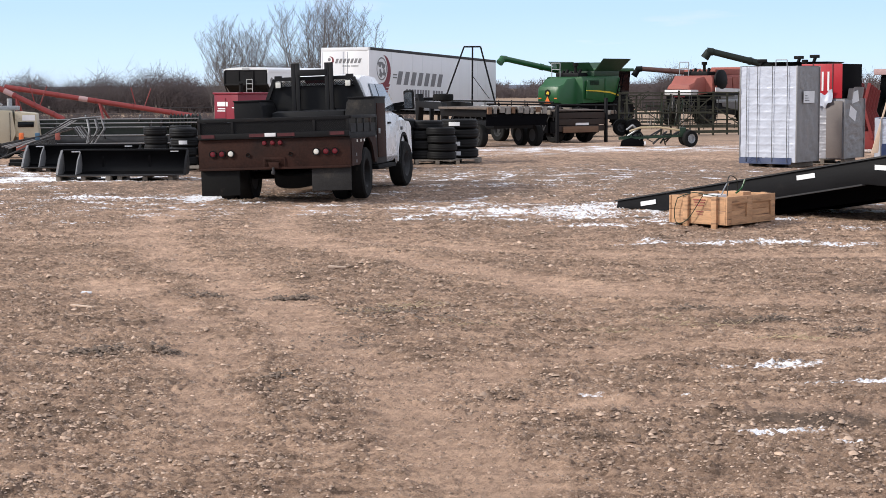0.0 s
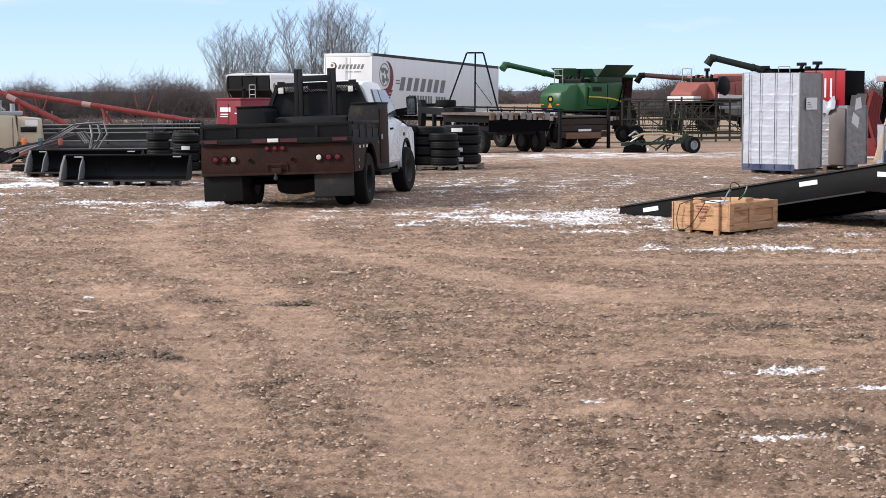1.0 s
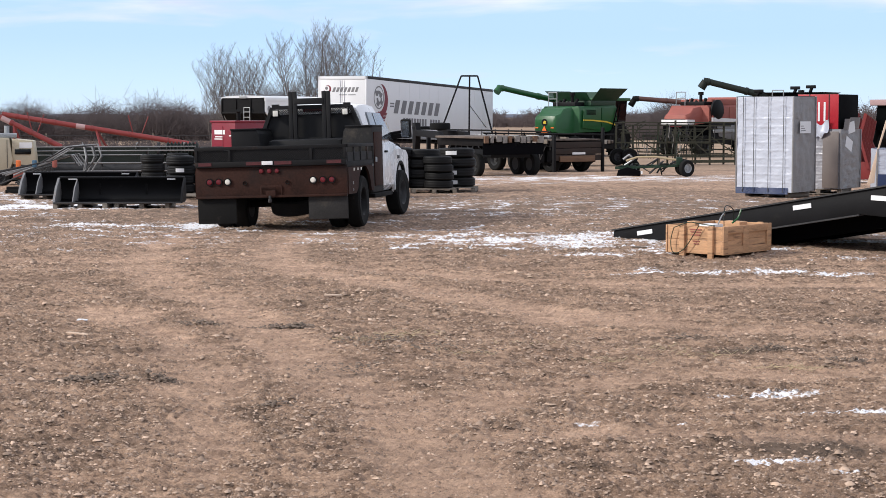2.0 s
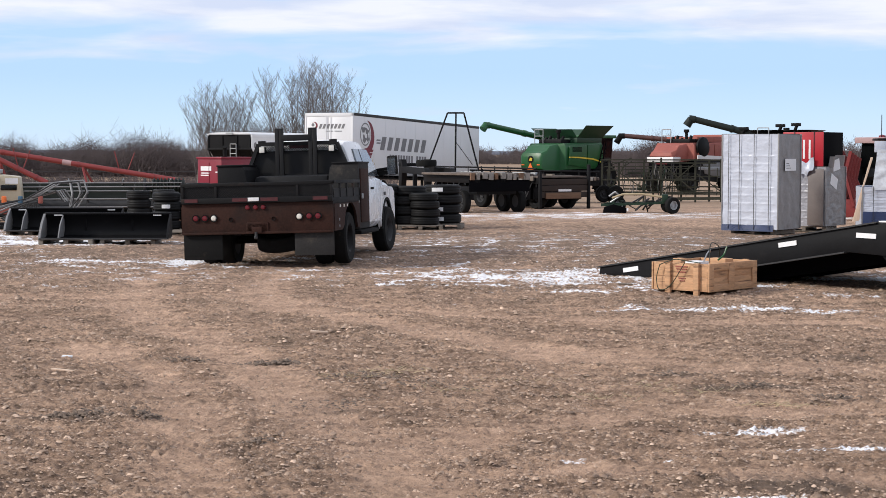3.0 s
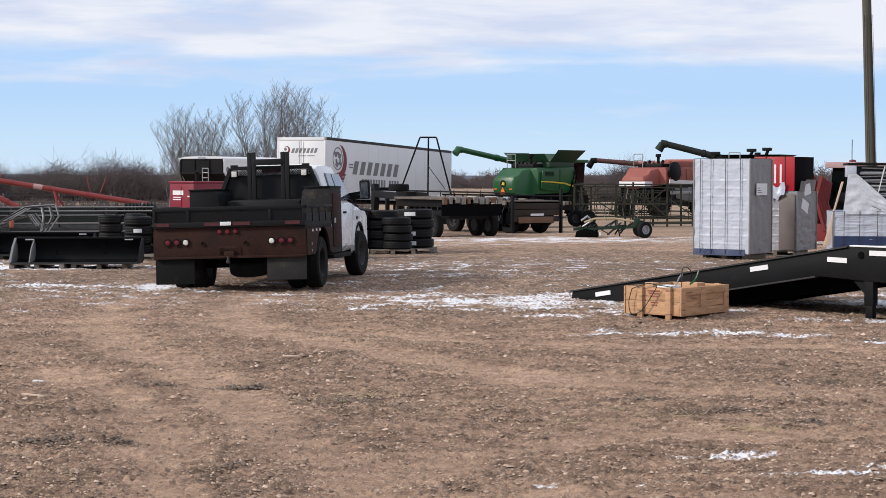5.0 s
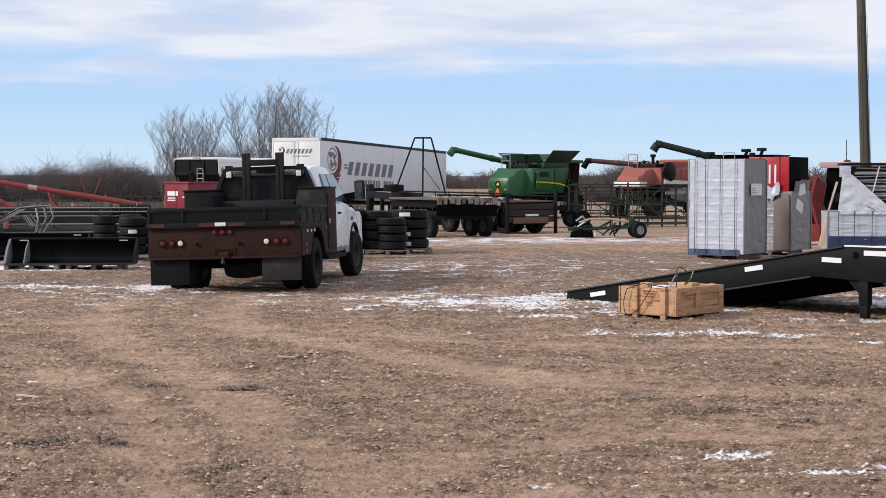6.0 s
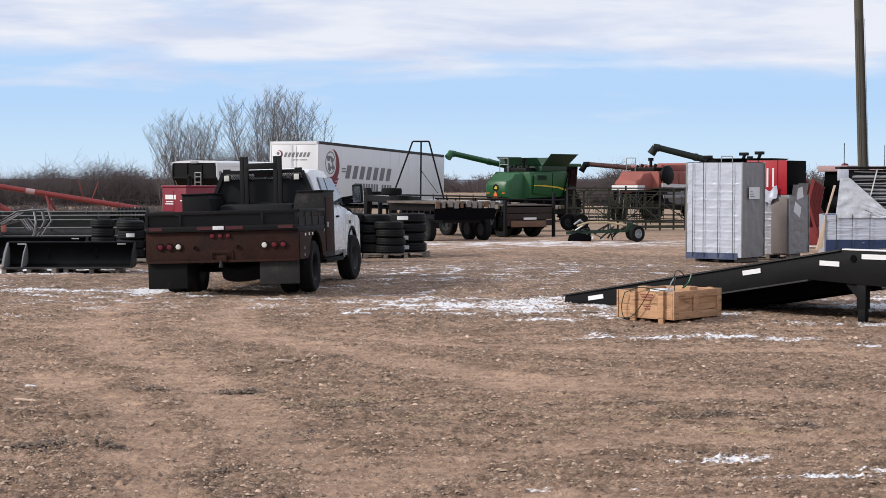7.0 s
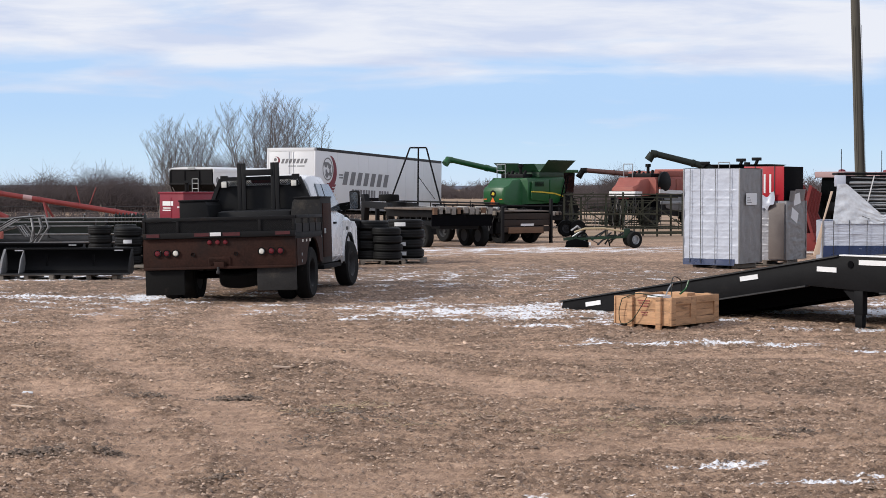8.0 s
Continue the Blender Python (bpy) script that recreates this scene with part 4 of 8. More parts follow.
    for i, (cy, cz, r) in enumerate(((1.12, 2.15, 0.24), (1.50, 2.10, 0.22), (1.22, 1.72, 0.22), (1.60, 1.78, 0.17))):
        prism(bm, [(cy + r * (0.8 + 0.3 * math.sin(3 * a + i)) * math.cos(a), cz + r * (0.8 + 0.3 * math.cos(2 * a + i)) * math.sin(a)) for a in np.linspace(0, 2 * math.pi, 18)[:-1]], "x", 0.006, 0.010)
    part("emblem_land", bm, "logo_grey", t)
    for k, z in enumerate((1.10, 0.93, 0.77)):
        bm = B()
        prism(bm, [(0.75 - 0.06 * k, z), (2.15 - 0.12 * k, z), (2.28 - 0.12 * k, z + 0.13), (0.85 - 0.06 * k, z + 0.13)], "x", 0.010, 0.014)
        part("emblem_stripe", bm, "maroon", t)
    # small lettering on the rear doors
    def on_door(b_):
        bmesh.ops.translate(b_, vec=(0, -0.018, 0), verts=b_.verts)
        return b_
    slabs("name_slab", 7, -1.84, -0.42, 2.18, 2.40, 0.075, 0.4, on_door)
    bm = B()
    for x in (-1.45, -0.98):
        box(bm, x, x + 0.4, -0.024, -0.018, 2.02, 2.08)
    box(bm, -1.45, -1.1, -0.024, -0.018, 1.38, 1.46)
    part("small_print", bm, "galvanised", t)
    # scuffs and rust at the foot of the side, worn tan patch, dark roof lip and a vent over the doors
    rnd = random.Random(9)
    for k in range(34):
        cy, r = rnd.uniform(0.5, 2.6) if k < 20 else rnd.uniform(0.4, 12.0), rnd.uniform(0.04, 0.15)
        cz = 0.22 + (rnd.uniform(0, 0.55) if k < 20 else rnd.uniform(0, 0.06))
        bm = B()
        prism(bm, [(cy + r * (0.7 + 0.4 * math.sin(3 * a + k)) * math.cos(a), cz + r * (0.7 + 0.4 * math.cos(2 * a + k)) * math.sin(a)) for a in np.linspace(0, 2 * math.pi, 12)[:-1]], "x", 0.001, 0.0035 + 0.0005 * (k % 4))
        part("worn_patch", bm, "worn_tan", t)
    bm = B()
    box(bm, -W + 0.05, -0.05, -0.045, -0.03, -0.11, -0.04, 0.004)
    part("rust_lip", bm, "worn_rust", t, "rust-stained sill")
    for cx, cz, r, mt, y0 in ((-2.08, 2.32, 0.19, "maroon", -0.020), (-2.13, 2.34, 0.145, "plain_white", -0.023), (-2.14, 2.36, 0.08, "logo_grey", -0.026)):
        bm = B()
        prism(bm, [(cx + r * math.cos(a), cz + r * math.sin(a)) for a in np.linspace(0, 2 * math.pi, 22)[:-1]], "y", y0, y0 + 0.003)
        part("emblem_disc", bm, mt, t)
    for k, (cx, cz, r) in enumerate(((-1.62, 0.42, 0.10), (-1.57, 0.24, 0.07), (-1.44, 0.52, 0.13), (-1.40, 0.30, 0.06), (-1.18, 0.44, 0.10), (-1.16, 0.22, 0.06), (-0.92, 0.38, 0.13))):
        bm = B()
        prism(bm, [(cx + r * (0.7 + 0.4 * math.sin(3 * a + k)) * math.cos(a), cz + r * (0.8 + 0.4 * math.cos(2 * a + 2 * k)) * math.sin(a)) for a in np.linspace(0, 2 * math.pi, 16)[:-1]], "y", -0.0195, -0.0165)
        part("dark_splash", bm, "logo_grey", t, "dark splash on the door")
    return t


van_trailer()


def ramp_trailer():
    """A black deck-over trailer: the beavertail ramp comes down to the ground, the deck runs on towards the camera's right."""
    t = thing("equipment_trailer", pose(1.68, 23.95, ground_z(23.5), 0, 0, -48.7) @ Matrix.Diagonal((0.926, 1, 1, 1)), "black steel flatbed trailer with sloping beavertail ramp", "trailer")
    # local x along the trailer from the ramp's tip, y across it to the far side
    Wd = 2.45
    for y0 in (0.0, Wd - 0.08):
        bm = B()
        prism(bm, [(0.0, 0.0), (0.02, 0.10), (5.05, 0.88), (5.7, 0.89), (11.0, 0.90), (11.0, 0.48), (5.7, 0.47), (4.55, 0.51), (1.4, 0.02)], "y", y0, y0 + 0.08, 0.006)
        rail = part("side_rail", bm, "black_steel", t)
        for a, z, ang in ((0.67, 0.105, 8.6), (3.60, 0.57, 8.4), (4.88, 0.72, -1)):
            if y0 > 0:
                continue
            bm = B()
            box(bm, -0.155, 0.155, -0.012, -0.004, -0.03, 0.03)
            ob = part("marker_tape", bm, "plain_white", rail, "white reflective tape")
            ob.location, ob.rotation_euler = (a, 0, z), (0, radians(-ang), 0)
    for pts in (((0.0, 0.105), (5.05, 0.888)), ((1.45, 0.018), (4.55, 0.505)), ((5.7, 0.465), (11.0, 0.475))):
        bm = B()
        (xa, za), (xb, zb) = pts
        beam(bm, (xa, 0.02, za), (xb, 0.02, zb), 0.10, 0.018)
        part("flange", bm, "dull_steel", t)
    bm = B()
    ring(bm, [(0, -0.006), (0.045, -0.006), (0.045, 0.004), (0, 0.004)], 16, "y", (5.25, -0.004, 0.79))
    part("hole_cover", bm, "matt_black", t)
    # black webs added to stand in for the shade under the ramp
    for y in (0.55, 1.15, 1.75):
        bm = B()
        prism(bm, [(0.9, 0.03), (0.9, 0.20), (5.0, 0.81), (5.0, 0.40), (3.1, 0.10), (2.6, 0.02)], "y", y, y + 0.08)
        part("inner_beam", bm, "matt_black", t)
    bm = B()
    box(bm, 5.38, 5.85, -0.012, -0.004, 0.79, 0.85)
    part("label_plate", bm, "plain_white", t)
    bm = B()
    prism(bm, [(0.02, 0.105), (5.05, 0.882), (5.05, 0.84), (0.02, 0.07)], "y", 0.082, Wd - 0.082)
    part("ramp_plate", bm, "black_steel", t)
    bm = B()
    for k in range(46):
        box(bm, 5.1 + k * 0.128, 5.1 + k * 0.128 + 0.12, 0.082, Wd - 0.082, 0.85, 0.885, 0.004)
    part("deck_boards", bm, "grey_wood", t)
    bm = B()
    box(bm, 5.07, 11, -0.006, 0.09, 0.889, 0.905, 0.003)
    part("frost_edge", bm, "plain_white", t, "frosted deck edge")
    bm = B()
    for x in np.arange(0.4, 10.8, 0.6):
        z = 0.0 + min(0.80, 0.10 + 0.145 * x) - 0.12
        box(bm, x, x + 0.06, 0.08, Wd - 0.08, z, z + 0.1)
    for y in (0.7, 1.7):
        box(bm, 5.1, 11, y, y + 0.1, 0.42, 0.84)
    part("cross_members", bm, "black_steel", t)
    for y in (0.06, Wd - 0.14):
        leg = new("stabiliser_leg")
        leg.parent = t
        leg.location = (5.36, y, 0.01)
        bm = B()
        box(bm, -0.07, 0.07, -0.05, 0.05, 0.18, 0.50, 0.01)
        box(bm, -0.055, 0.055, -0.04, 0.04, 0.02, 0.2, 0.008)
        part("leg_tube", bm, "black_steel", leg)
        bm = B()
        box(bm, -0.13, 0.13, -0.1, 0.1, 0.0, 0.03, 0.008)
        part("foot", bm, "black_steel", leg)
        bm = B()
        prism(bm, [(-0.07, 0.30), (-0.07, 0.47), (-0.26, 0.47)], "y", -0.02, 0.02)
        part("gusset", bm, "black_steel", leg)
    for x in (8.2, 9.15):
        for y in (-0.02 + 0.15, Wd - 0.13):
            w = wheel(t, (x, y, 0.40), 0.40, 0.24, "wheel", 0.55, 1)
            w.rotation_euler = (0, 0, radians(-90))
    return t


ramp_trailer()


# ---- crate, pallets and wrapped goods ----
def crate():
    t = thing("wooden_crate", stand(2.69, 19.98, 50, 0.0), "open pine crate with battens and green hose, on the dirt", "crate")
    L, D, z0, z1 = 1.08, 0.82, 0.055, 0.39  # local x along the long face, y across
    def plank(x0, x1, y0, y1, a, b_, name="board", bev=0.004):
        bm = B()
        box(bm, x0, x1, y0, y1, a, b_, bev)
        return part(name, bm, "crate_wood", t)
    h = (z1 - z0) / 2
    for k in range(2):
        a, b_ = z0 + k * h + 0.002, z0 + (k + 1) * h - 0.002
        plank(0.0, L, 0.012, 0.032, a, b_)
        plank(0.0, L, D - 0.032, D - 0.012, a, b_)
        plank(0.012, 0.032, 0.034, D - 0.034, a, b_)
        plank(L - 0.032, L - 0.012, 0.034, D - 0.034, a, b_)
    # frame of battens on the long face, two panels
    for x0, x1 in ((0.0, 0.10), (0.44, 0.56), (L - 0.10, L)):
        plank(x0, x1, -0.010, 0.010, z0, z1, "batten")
    for x0, x1 in ((0.102, 0.438), (0.562, L - 0.102)):
        plank(x0, x1, -0.010, 0.010, z0, z0 + 0.085, "batten")
        plank(x0, x1, -0.010, 0.010, z1 - 0.085, z1, "batten")
    # upright skids on the end face reach below the floor
    for y in (0.16, 0.56):
        plank(-0.030, 0.010, y - 0.035, y + 0.035, 0.0, z1 + 0.004, "skid")
        plank(L - 0.01, L + 0.03, y - 0.035, y + 0.035, 0.0, z1 + 0.004, "skid")
    plank(0.033, L - 0.033, 0.034, D - 0.034, z0, z0 + 0.02, "floor_board")
    for x, y, w, d, hh in ((0.18, 0.25, 0.22, 0.2, 0.345), (0.5, 0.5, 0.3, 0.2, 0.31), (0.72, 0.22, 0.18, 0.26, 0.355), (0.35, 0.62, 0.14, 0.12, 0.36)):
        bm = B()
        box(bm, x, x + w, y, y + d, z0 + 0.02, z0 + hh, 0.01)
        part("packed_block", bm, "crate_wood" if x > 0.3 else "plain_white", t)
    def hose(pts, r, mat):
        bm = B()
        pts = [Vector(p) for p in pts]
        fine = []
        for i in range(len(pts) - 1):
            p0, p1, p2, p3 = pts[max(i - 1, 0)], pts[i], pts[i + 1], pts[min(i + 2, len(pts) - 1)]
            for s in range(6):
                u = s / 6
                fine.append(0.5 * ((2 * p1) + (p2 - p0) * u + (2 * p0 - 5 * p1 + 4 * p2 - p3) * u * u + (3 * p1 - p0 - 3 * p2 + p3) * u ** 3))
        fine.append(pts[-1])
        for a, b_ in zip(fine, fine[1:]):
            rod(bm, a, b_, r, n=6)
        part("hose", bm, mat, t)
    hose([(0.1, 0.05, 0.40), (0.18, 0.10, 0.58), (0.4, 0.2, 0.62), (0.62, 0.25, 0.56), (0.70, 0.3, 0.42)], 0.006, "dark_green")
    hose([(0.05, 0.1, 0.42), (0.2, 0.15, 0.5), (0.42, 0.25, 0.53), (0.5, 0.3, 0.5)], 0.008, "galvanised")
    hose([(0.6, 0.25, 0.40), (0.68, 0.22, 0.46), (0.72, 0.2, 0.56)], 0.012, "tractor_green")
    hose([(-0.045, 0.66, 0.36), (-0.05, 0.70, 0.2), (-0.05, 0.66, 0.06), (-0.05, 0.5, 0.12), (-0.05, 0.30, 0.40)], 0.0055, "cart_green")
    hose([(-0.045, 0.66, 0.36), (-0.045, 0.45, 0.43), (-0.045, 0.3, 0.42), (-0.02, 0.1, 0.40)], 0.0055, "cart_green")
    for k, z in enumerate((0.34, 0.31, 0.275, 0.20, 0.17)):
        bm = B()
        box(bm, 0.002, 0.0105, 0.30 + 0.01 * k, 0.47 - 0.015 * k, z, z + 0.012)
        part("stencil_bar", bm, "faded_red", t, "faded red stencilled bar")
    return t


crate()


def pallet(m, w=1.05, d=1.05, mat="grey_wood"):
    t = thing("pallet", m, "weathered grey wooden shipping pallet on the dirt", "pallet", "pallets in the yard")
    for k in range(6):
        bm = B()
        y = -d / 2 + k * (d - 0.1) / 5
        box(bm, -w / 2, w / 2, y, y + 0.1, 0.105, 0.125, 0.003)
        part("top_board", bm, mat, t)
    for k in range(3):
        bm = B()
        x = -w / 2 + k * (w - 0.09) / 2
        box(bm, x, x + 0.09, -d / 2, d / 2, 0.02, 0.103, 0.004)
        part("stringer", bm, mat, t)
        bm = B()
        y = -d / 2 + k * (d - 0.1) / 2
        box(bm, -w / 2, w / 2, y, y + 0.1, 0.0, 0.018, 0.003)
        part("bottom_board", bm, mat, t)
    return t


PALLET = pallet(stand(-5.36, 35.0, 8))
GREY_PALLETS = [(-6.2, 36.2, -6), (-3.5, 39.6, 3), (-2.48, 37.8, 12), (-1.45, 40.3, 5), (-0.95, 41.2, -4), (-4.75, 40.2, 2), (-7.75, 39.6, 4), (-6.75, 32.6, 4), (-7.85, 32.5, -3), (-8.6, 36.5, 2), (-9.6, 36.5, -2), (-3.95, 36.2, 6), (-6.9, 37.1, 4), (-4.75, 37.7, 3)]
for x, y, a in GREY_PALLETS:
    copy_thing(PALLET, stand(x, y, a))


def grid_skin(bm, o, u, v, nu, nv, wave):
    """A sheet of wrapping from o along u and v, pushed along its normal by wave(a, b)."""
    o, u, v = Vector(o), Vector(u), Vector(v)
    n = u.cross(v).normalized()
    vs = [[bm.verts.new(o + u * (i / nu) + v * (j / nv) + n * wave(i / nu, j / nv)) for i in range(nu + 1)] for j in range(nv + 1)]
    for j in range(nv):
        for i in range(nu):
            bm.faces.new((vs[j][i], vs[j][i + 1], vs[j + 1][i + 1], vs[j + 1][i]))


def wrapped_stack(name, m, wx, dy, h, label, left, right, ribs, straps, skirt=None, paper=None, top="black_steel"):
    """Goods stacked on a pallet and wound in film: origin at the near upright corner, the broad face along -x, the narrow one along +y."""
    t = thing(name, m, label, "pallet load", "wrapped pallet loads")
    z0 = 0.13
    def crease(a, b_):
        return 0.012 * noise.noise(Vector((a * 6, b_ * 9, wx * 3 + 1))) + 0.006 * noise.noise(Vector((a * 14, b_ * 30, 4)))
    def ribbed(a, b_):
        k = 0.0
        if 0.10 < a < 0.93 and 0.06 < b_ < 0.78:
            k = 0.006 * max(0, math.sin(b_ * ribs * 2 * math.pi)) ** 3
        return crease(a, b_) + k
    bm = B()
    box(bm, -wx + 0.03, -0.03, 0.03, dy - 0.03, z0, h - 0.03, 0.01)
    part("goods", bm, "carton_brown", t)
    # front and side sheets take separate film colours
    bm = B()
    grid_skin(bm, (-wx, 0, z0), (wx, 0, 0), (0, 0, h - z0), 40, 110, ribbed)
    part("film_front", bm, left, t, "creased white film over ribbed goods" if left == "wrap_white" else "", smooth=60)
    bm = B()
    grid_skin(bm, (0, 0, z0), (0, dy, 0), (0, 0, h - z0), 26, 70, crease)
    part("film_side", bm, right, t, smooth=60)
    bm = B()
    grid_skin(bm, (-wx, dy, z0), (0, -dy, 0), (0, 0, h - z0), 6, 10, crease)
    grid_skin(bm, (0, dy, z0), (-wx, 0, 0), (0, 0, h - z0), 6, 10, crease)
    part("film_back", bm, left, t, smooth=60)
    bm = B()
    box(bm, -wx + 0.02, -0.02, 0.02, dy - 0.02, h - 0.03, h + 0.012, 0.006)
    part("top_sheet", bm, top, t)
    for x, y in ((-wx - 0.01, -0.014), (-0.02, -0.014), (-0.012, dy - 0.02)):
        bm = B()
        box(bm, x, x + 0.03, y, y + 0.028, z0, h + 0.01, 0.004)
        part("corner_board", bm, right, t)
    for x in straps:
        bm = B()
        box(bm, -wx + x * wx, -wx + x * wx + 0.012, -0.046, -0.040, z0, h + 0.014)
        part("strap", bm, "strap", t)
    if skirt:
        bm = B()
        grid_skin(bm, (-wx + 0.01, -0.012, z0 - 0.04), (wx - 0.12, 0, 0), (0, 0, skirt), 16, 6, lambda a, b_: 0.02 + 0.01 * math.sin(a * 11) - 0.02 * b_)
        part("base_band", bm, "wrap_blue", t, "dark blue band round the base", smooth=60)
    if paper:
        bm = B()
        box(bm, 0.028, 0.034, paper[0], paper[0] + 0.54, paper[1], paper[1] + 0.26)
        p = part("paper_label", bm, "plain_white", t, "white paper label")
        bm = B()
        for k in range(3):
            box(bm, 0.035, 0.037, paper[0] + 0.05, paper[0] + 0.28 - 0.05 * k, paper[1] + 0.05 + 0.05 * k, paper[1] + 0.065 + 0.05 * k)
        part("print_bar", bm, "logo_grey", p)
    return t


wrapped_stack("wrapped_stack", stand(6.49, 37.1, -35.5), 1.37, 1.12, 2.22, "tall film-wrapped stack on pallet, white front and grey side", "wrap_white", "wrap_grey", 12,
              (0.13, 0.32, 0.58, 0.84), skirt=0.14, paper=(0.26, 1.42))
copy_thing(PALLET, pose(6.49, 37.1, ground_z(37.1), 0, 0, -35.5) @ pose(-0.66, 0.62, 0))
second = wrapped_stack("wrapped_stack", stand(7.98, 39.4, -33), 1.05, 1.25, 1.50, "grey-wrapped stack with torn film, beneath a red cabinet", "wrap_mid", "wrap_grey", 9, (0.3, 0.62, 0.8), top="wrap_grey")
bm = B()
box(bm, -0.42, -0.03, -0.05, -0.035, 0.15, 1.46, 0.006)
part("card_panel", bm, "carton_brown", second, "brown card panel under film")
copy_thing(PALLET, pose(7.98, 39.4, ground_z(39.4), 0, 0, -25) @ pose(-0.52, 0.6, 0))


def red_cabinet():
    t = thing("red_cabinet", stand(7.93, 39.45, -33, 1.515), "bright red and black metal cabinet wrapped on top", "cabinet")
    bm = B()
    box(bm, -1.0, 0.0, 0.02, 1.22, 0.0, 0.80, 0.012)
    part("body", bm, "matt_black", t)
    bm = B()
    box(bm, -1.0, -0.004, 0.0, 0.018, 0.004, 0.80, 0.006)
    f = part("front", bm, "bright_red", t, "bright red front panel")
    for x in (-0.50, -0.36):
        bm = B()
        box(bm, x, x + 0.045, -0.006, 0.0, 0.18, 0.62)
        part("mark_bar", bm, "plain_white", f)
    for x in (-0.72, -0.24):
        bm = B()
        box(bm, x, x + 0.018, -0.012, -0.007, 0.0, 0.81)
        part("strap", bm, "strap", t)
    # loose film hanging in folds
    bm = B()
    grid_skin(bm, (-0.70, -0.04, -0.20), (0.50, 0, 0), (0, 0, 0.30), 18, 10, lambda a, b_: 0.06 + 0.05 * math.sin(a * 9 + b_ * 4) * (1 - b_ * 0.4))
    for v in bm.verts:
        a = (v.co.x + 0.70) / 0.50
        v.co.z += 0.15 * (2 * a - 1) ** 2 + 0.03 * math.sin(a * 17)
    part("loose_film", bm, "wrap_white", t, "torn white film hanging in folds", smooth=60)
    bm = B()
    grid_skin(bm, (0.03, 0.15, -0.02), (0, 0.85, 0.04), (0.04, 0, 0.26), 14, 8, lambda a, b_: 0.05 * math.sin(a * 8) + 0.03)
    part("loose_film", bm, "wrap_grey", t, smooth=60)
    for y, z, r in ((0.25, -0.40, 20), (0.45, -0.12, -8)):
        bm = B()
        box(bm, 0.05, 0.056, 0, 0.42, 0, 0.26)
        p = part("paper_label", bm, "plain_white", t)
        p.location, p.rotation_euler = (0.02, y, z), (radians(-r), 0, 0)


red_cabinet()


def tube_load():
    """Chromed tube goods under film on a strapped lower stack, a raw board leaning on its end."""
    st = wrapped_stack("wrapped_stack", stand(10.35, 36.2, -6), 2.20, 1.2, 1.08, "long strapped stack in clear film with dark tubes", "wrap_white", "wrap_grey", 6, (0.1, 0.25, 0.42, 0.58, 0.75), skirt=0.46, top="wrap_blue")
    t = thing("tube_bundle", stand(10.35, 36.2, -6, 1.10), "silver metal tube frames bundled under draped white film", "tube bundle")
    for k in range(15):
        bm = B()
        z = 0.06 + 0.060 * k
        rod(bm, (-1.88 + 0.02 * k, 0.07 + 0.03 * (k % 2), z + 0.02 * math.sin(k * 2.3)), (0.12, 0.10, z - 0.05 * math.sin(k)), 0.016 + 0.012 * (k % 4 == 0), n=8)
        part("tube", bm, "galvanised", t)
    for x in (-1.35, -0.85, -0.4):
        bm = B()
        beam(bm, (x, 0.03, 0.0), (x + 0.24, 0.03, 1.0), 0.022)
        part("white_strap", bm, "plain_white", t)
    # dark block added to stand for the dark void behind the tubes
    bm = B()
    box(bm, -1.80, 0.1, 0.2, 1.0, 0.0, 0.95, 0.03)
    part("packed_core", bm, "dull_steel", t)
    bm = B()
    box(bm, -1.90, 0.1, 0.0, 0.9, 0.97, 1.02, 0.008)
    part("top_board", bm, "black_steel", t)
    bm = B()
    box(bm, -1.93, -1.72, 0.0, 0.3, 0.72, 0.96, 0.01)
    part("end_block", bm, "wrap_white", t)
    # film hangs from the left top corner and slumps away along the load
    bm = B()
    grid_skin(bm, (-2.0, 0.03, -0.08), (2.12, 0, 0), (0, 0, 0.86), 44, 30, lambda a, b_: 0.022 * noise.noise(Vector((a * 14, b_ * 6, 3))) + 0.012 * noise.noise(Vector((a * 40, b_ * 14, 3))) + 0.06)
    for v in bm.verts:
        a, b_ = (v.co.x + 2.0) / 2.12, (v.co.z + 0.08) / 0.86
        v.co.z -= b_ * min(max(a - 0.10, 0) * 1.70, 0.68 + 0.04 * math.sin(a * 20))
        v.co.x += b_ * 0.10 * max(0, 1 - a * 2)
    part("film", bm, "drape", t, "crumpled white film slumping off the tubes", smooth=60)
    for x, z in ((-1.05, 0.26), (-1.3, 0.02), (-0.5, -0.25)):
        bm = B()
        beam(bm, (x - 0.09, -0.075, z + 0.07), (x + 0.09, -0.08, z), 0.012)
        part("film_tear", bm, "strap", t)
    bm = B()
    prism(bm, [(0, 0), (0.15, 0.02), (0.20, 0.62), (0.42, 1.38), (0.37, 1.38), (0.16, 0.60)], "y", -0.02, 0.02, 0.004)
    solo("foam_board", bm, "pale_board", "pale peach foam board leaning on a load", "board", pose(7.98, 36.55, ground_z(36.5) + 0.34, 0, 0, -6))
    copy_thing(PALLET, stand(9.75, 36.8, -6))
    copy_thing(PALLET, stand(8.7, 36.9, -6))


tube_load()


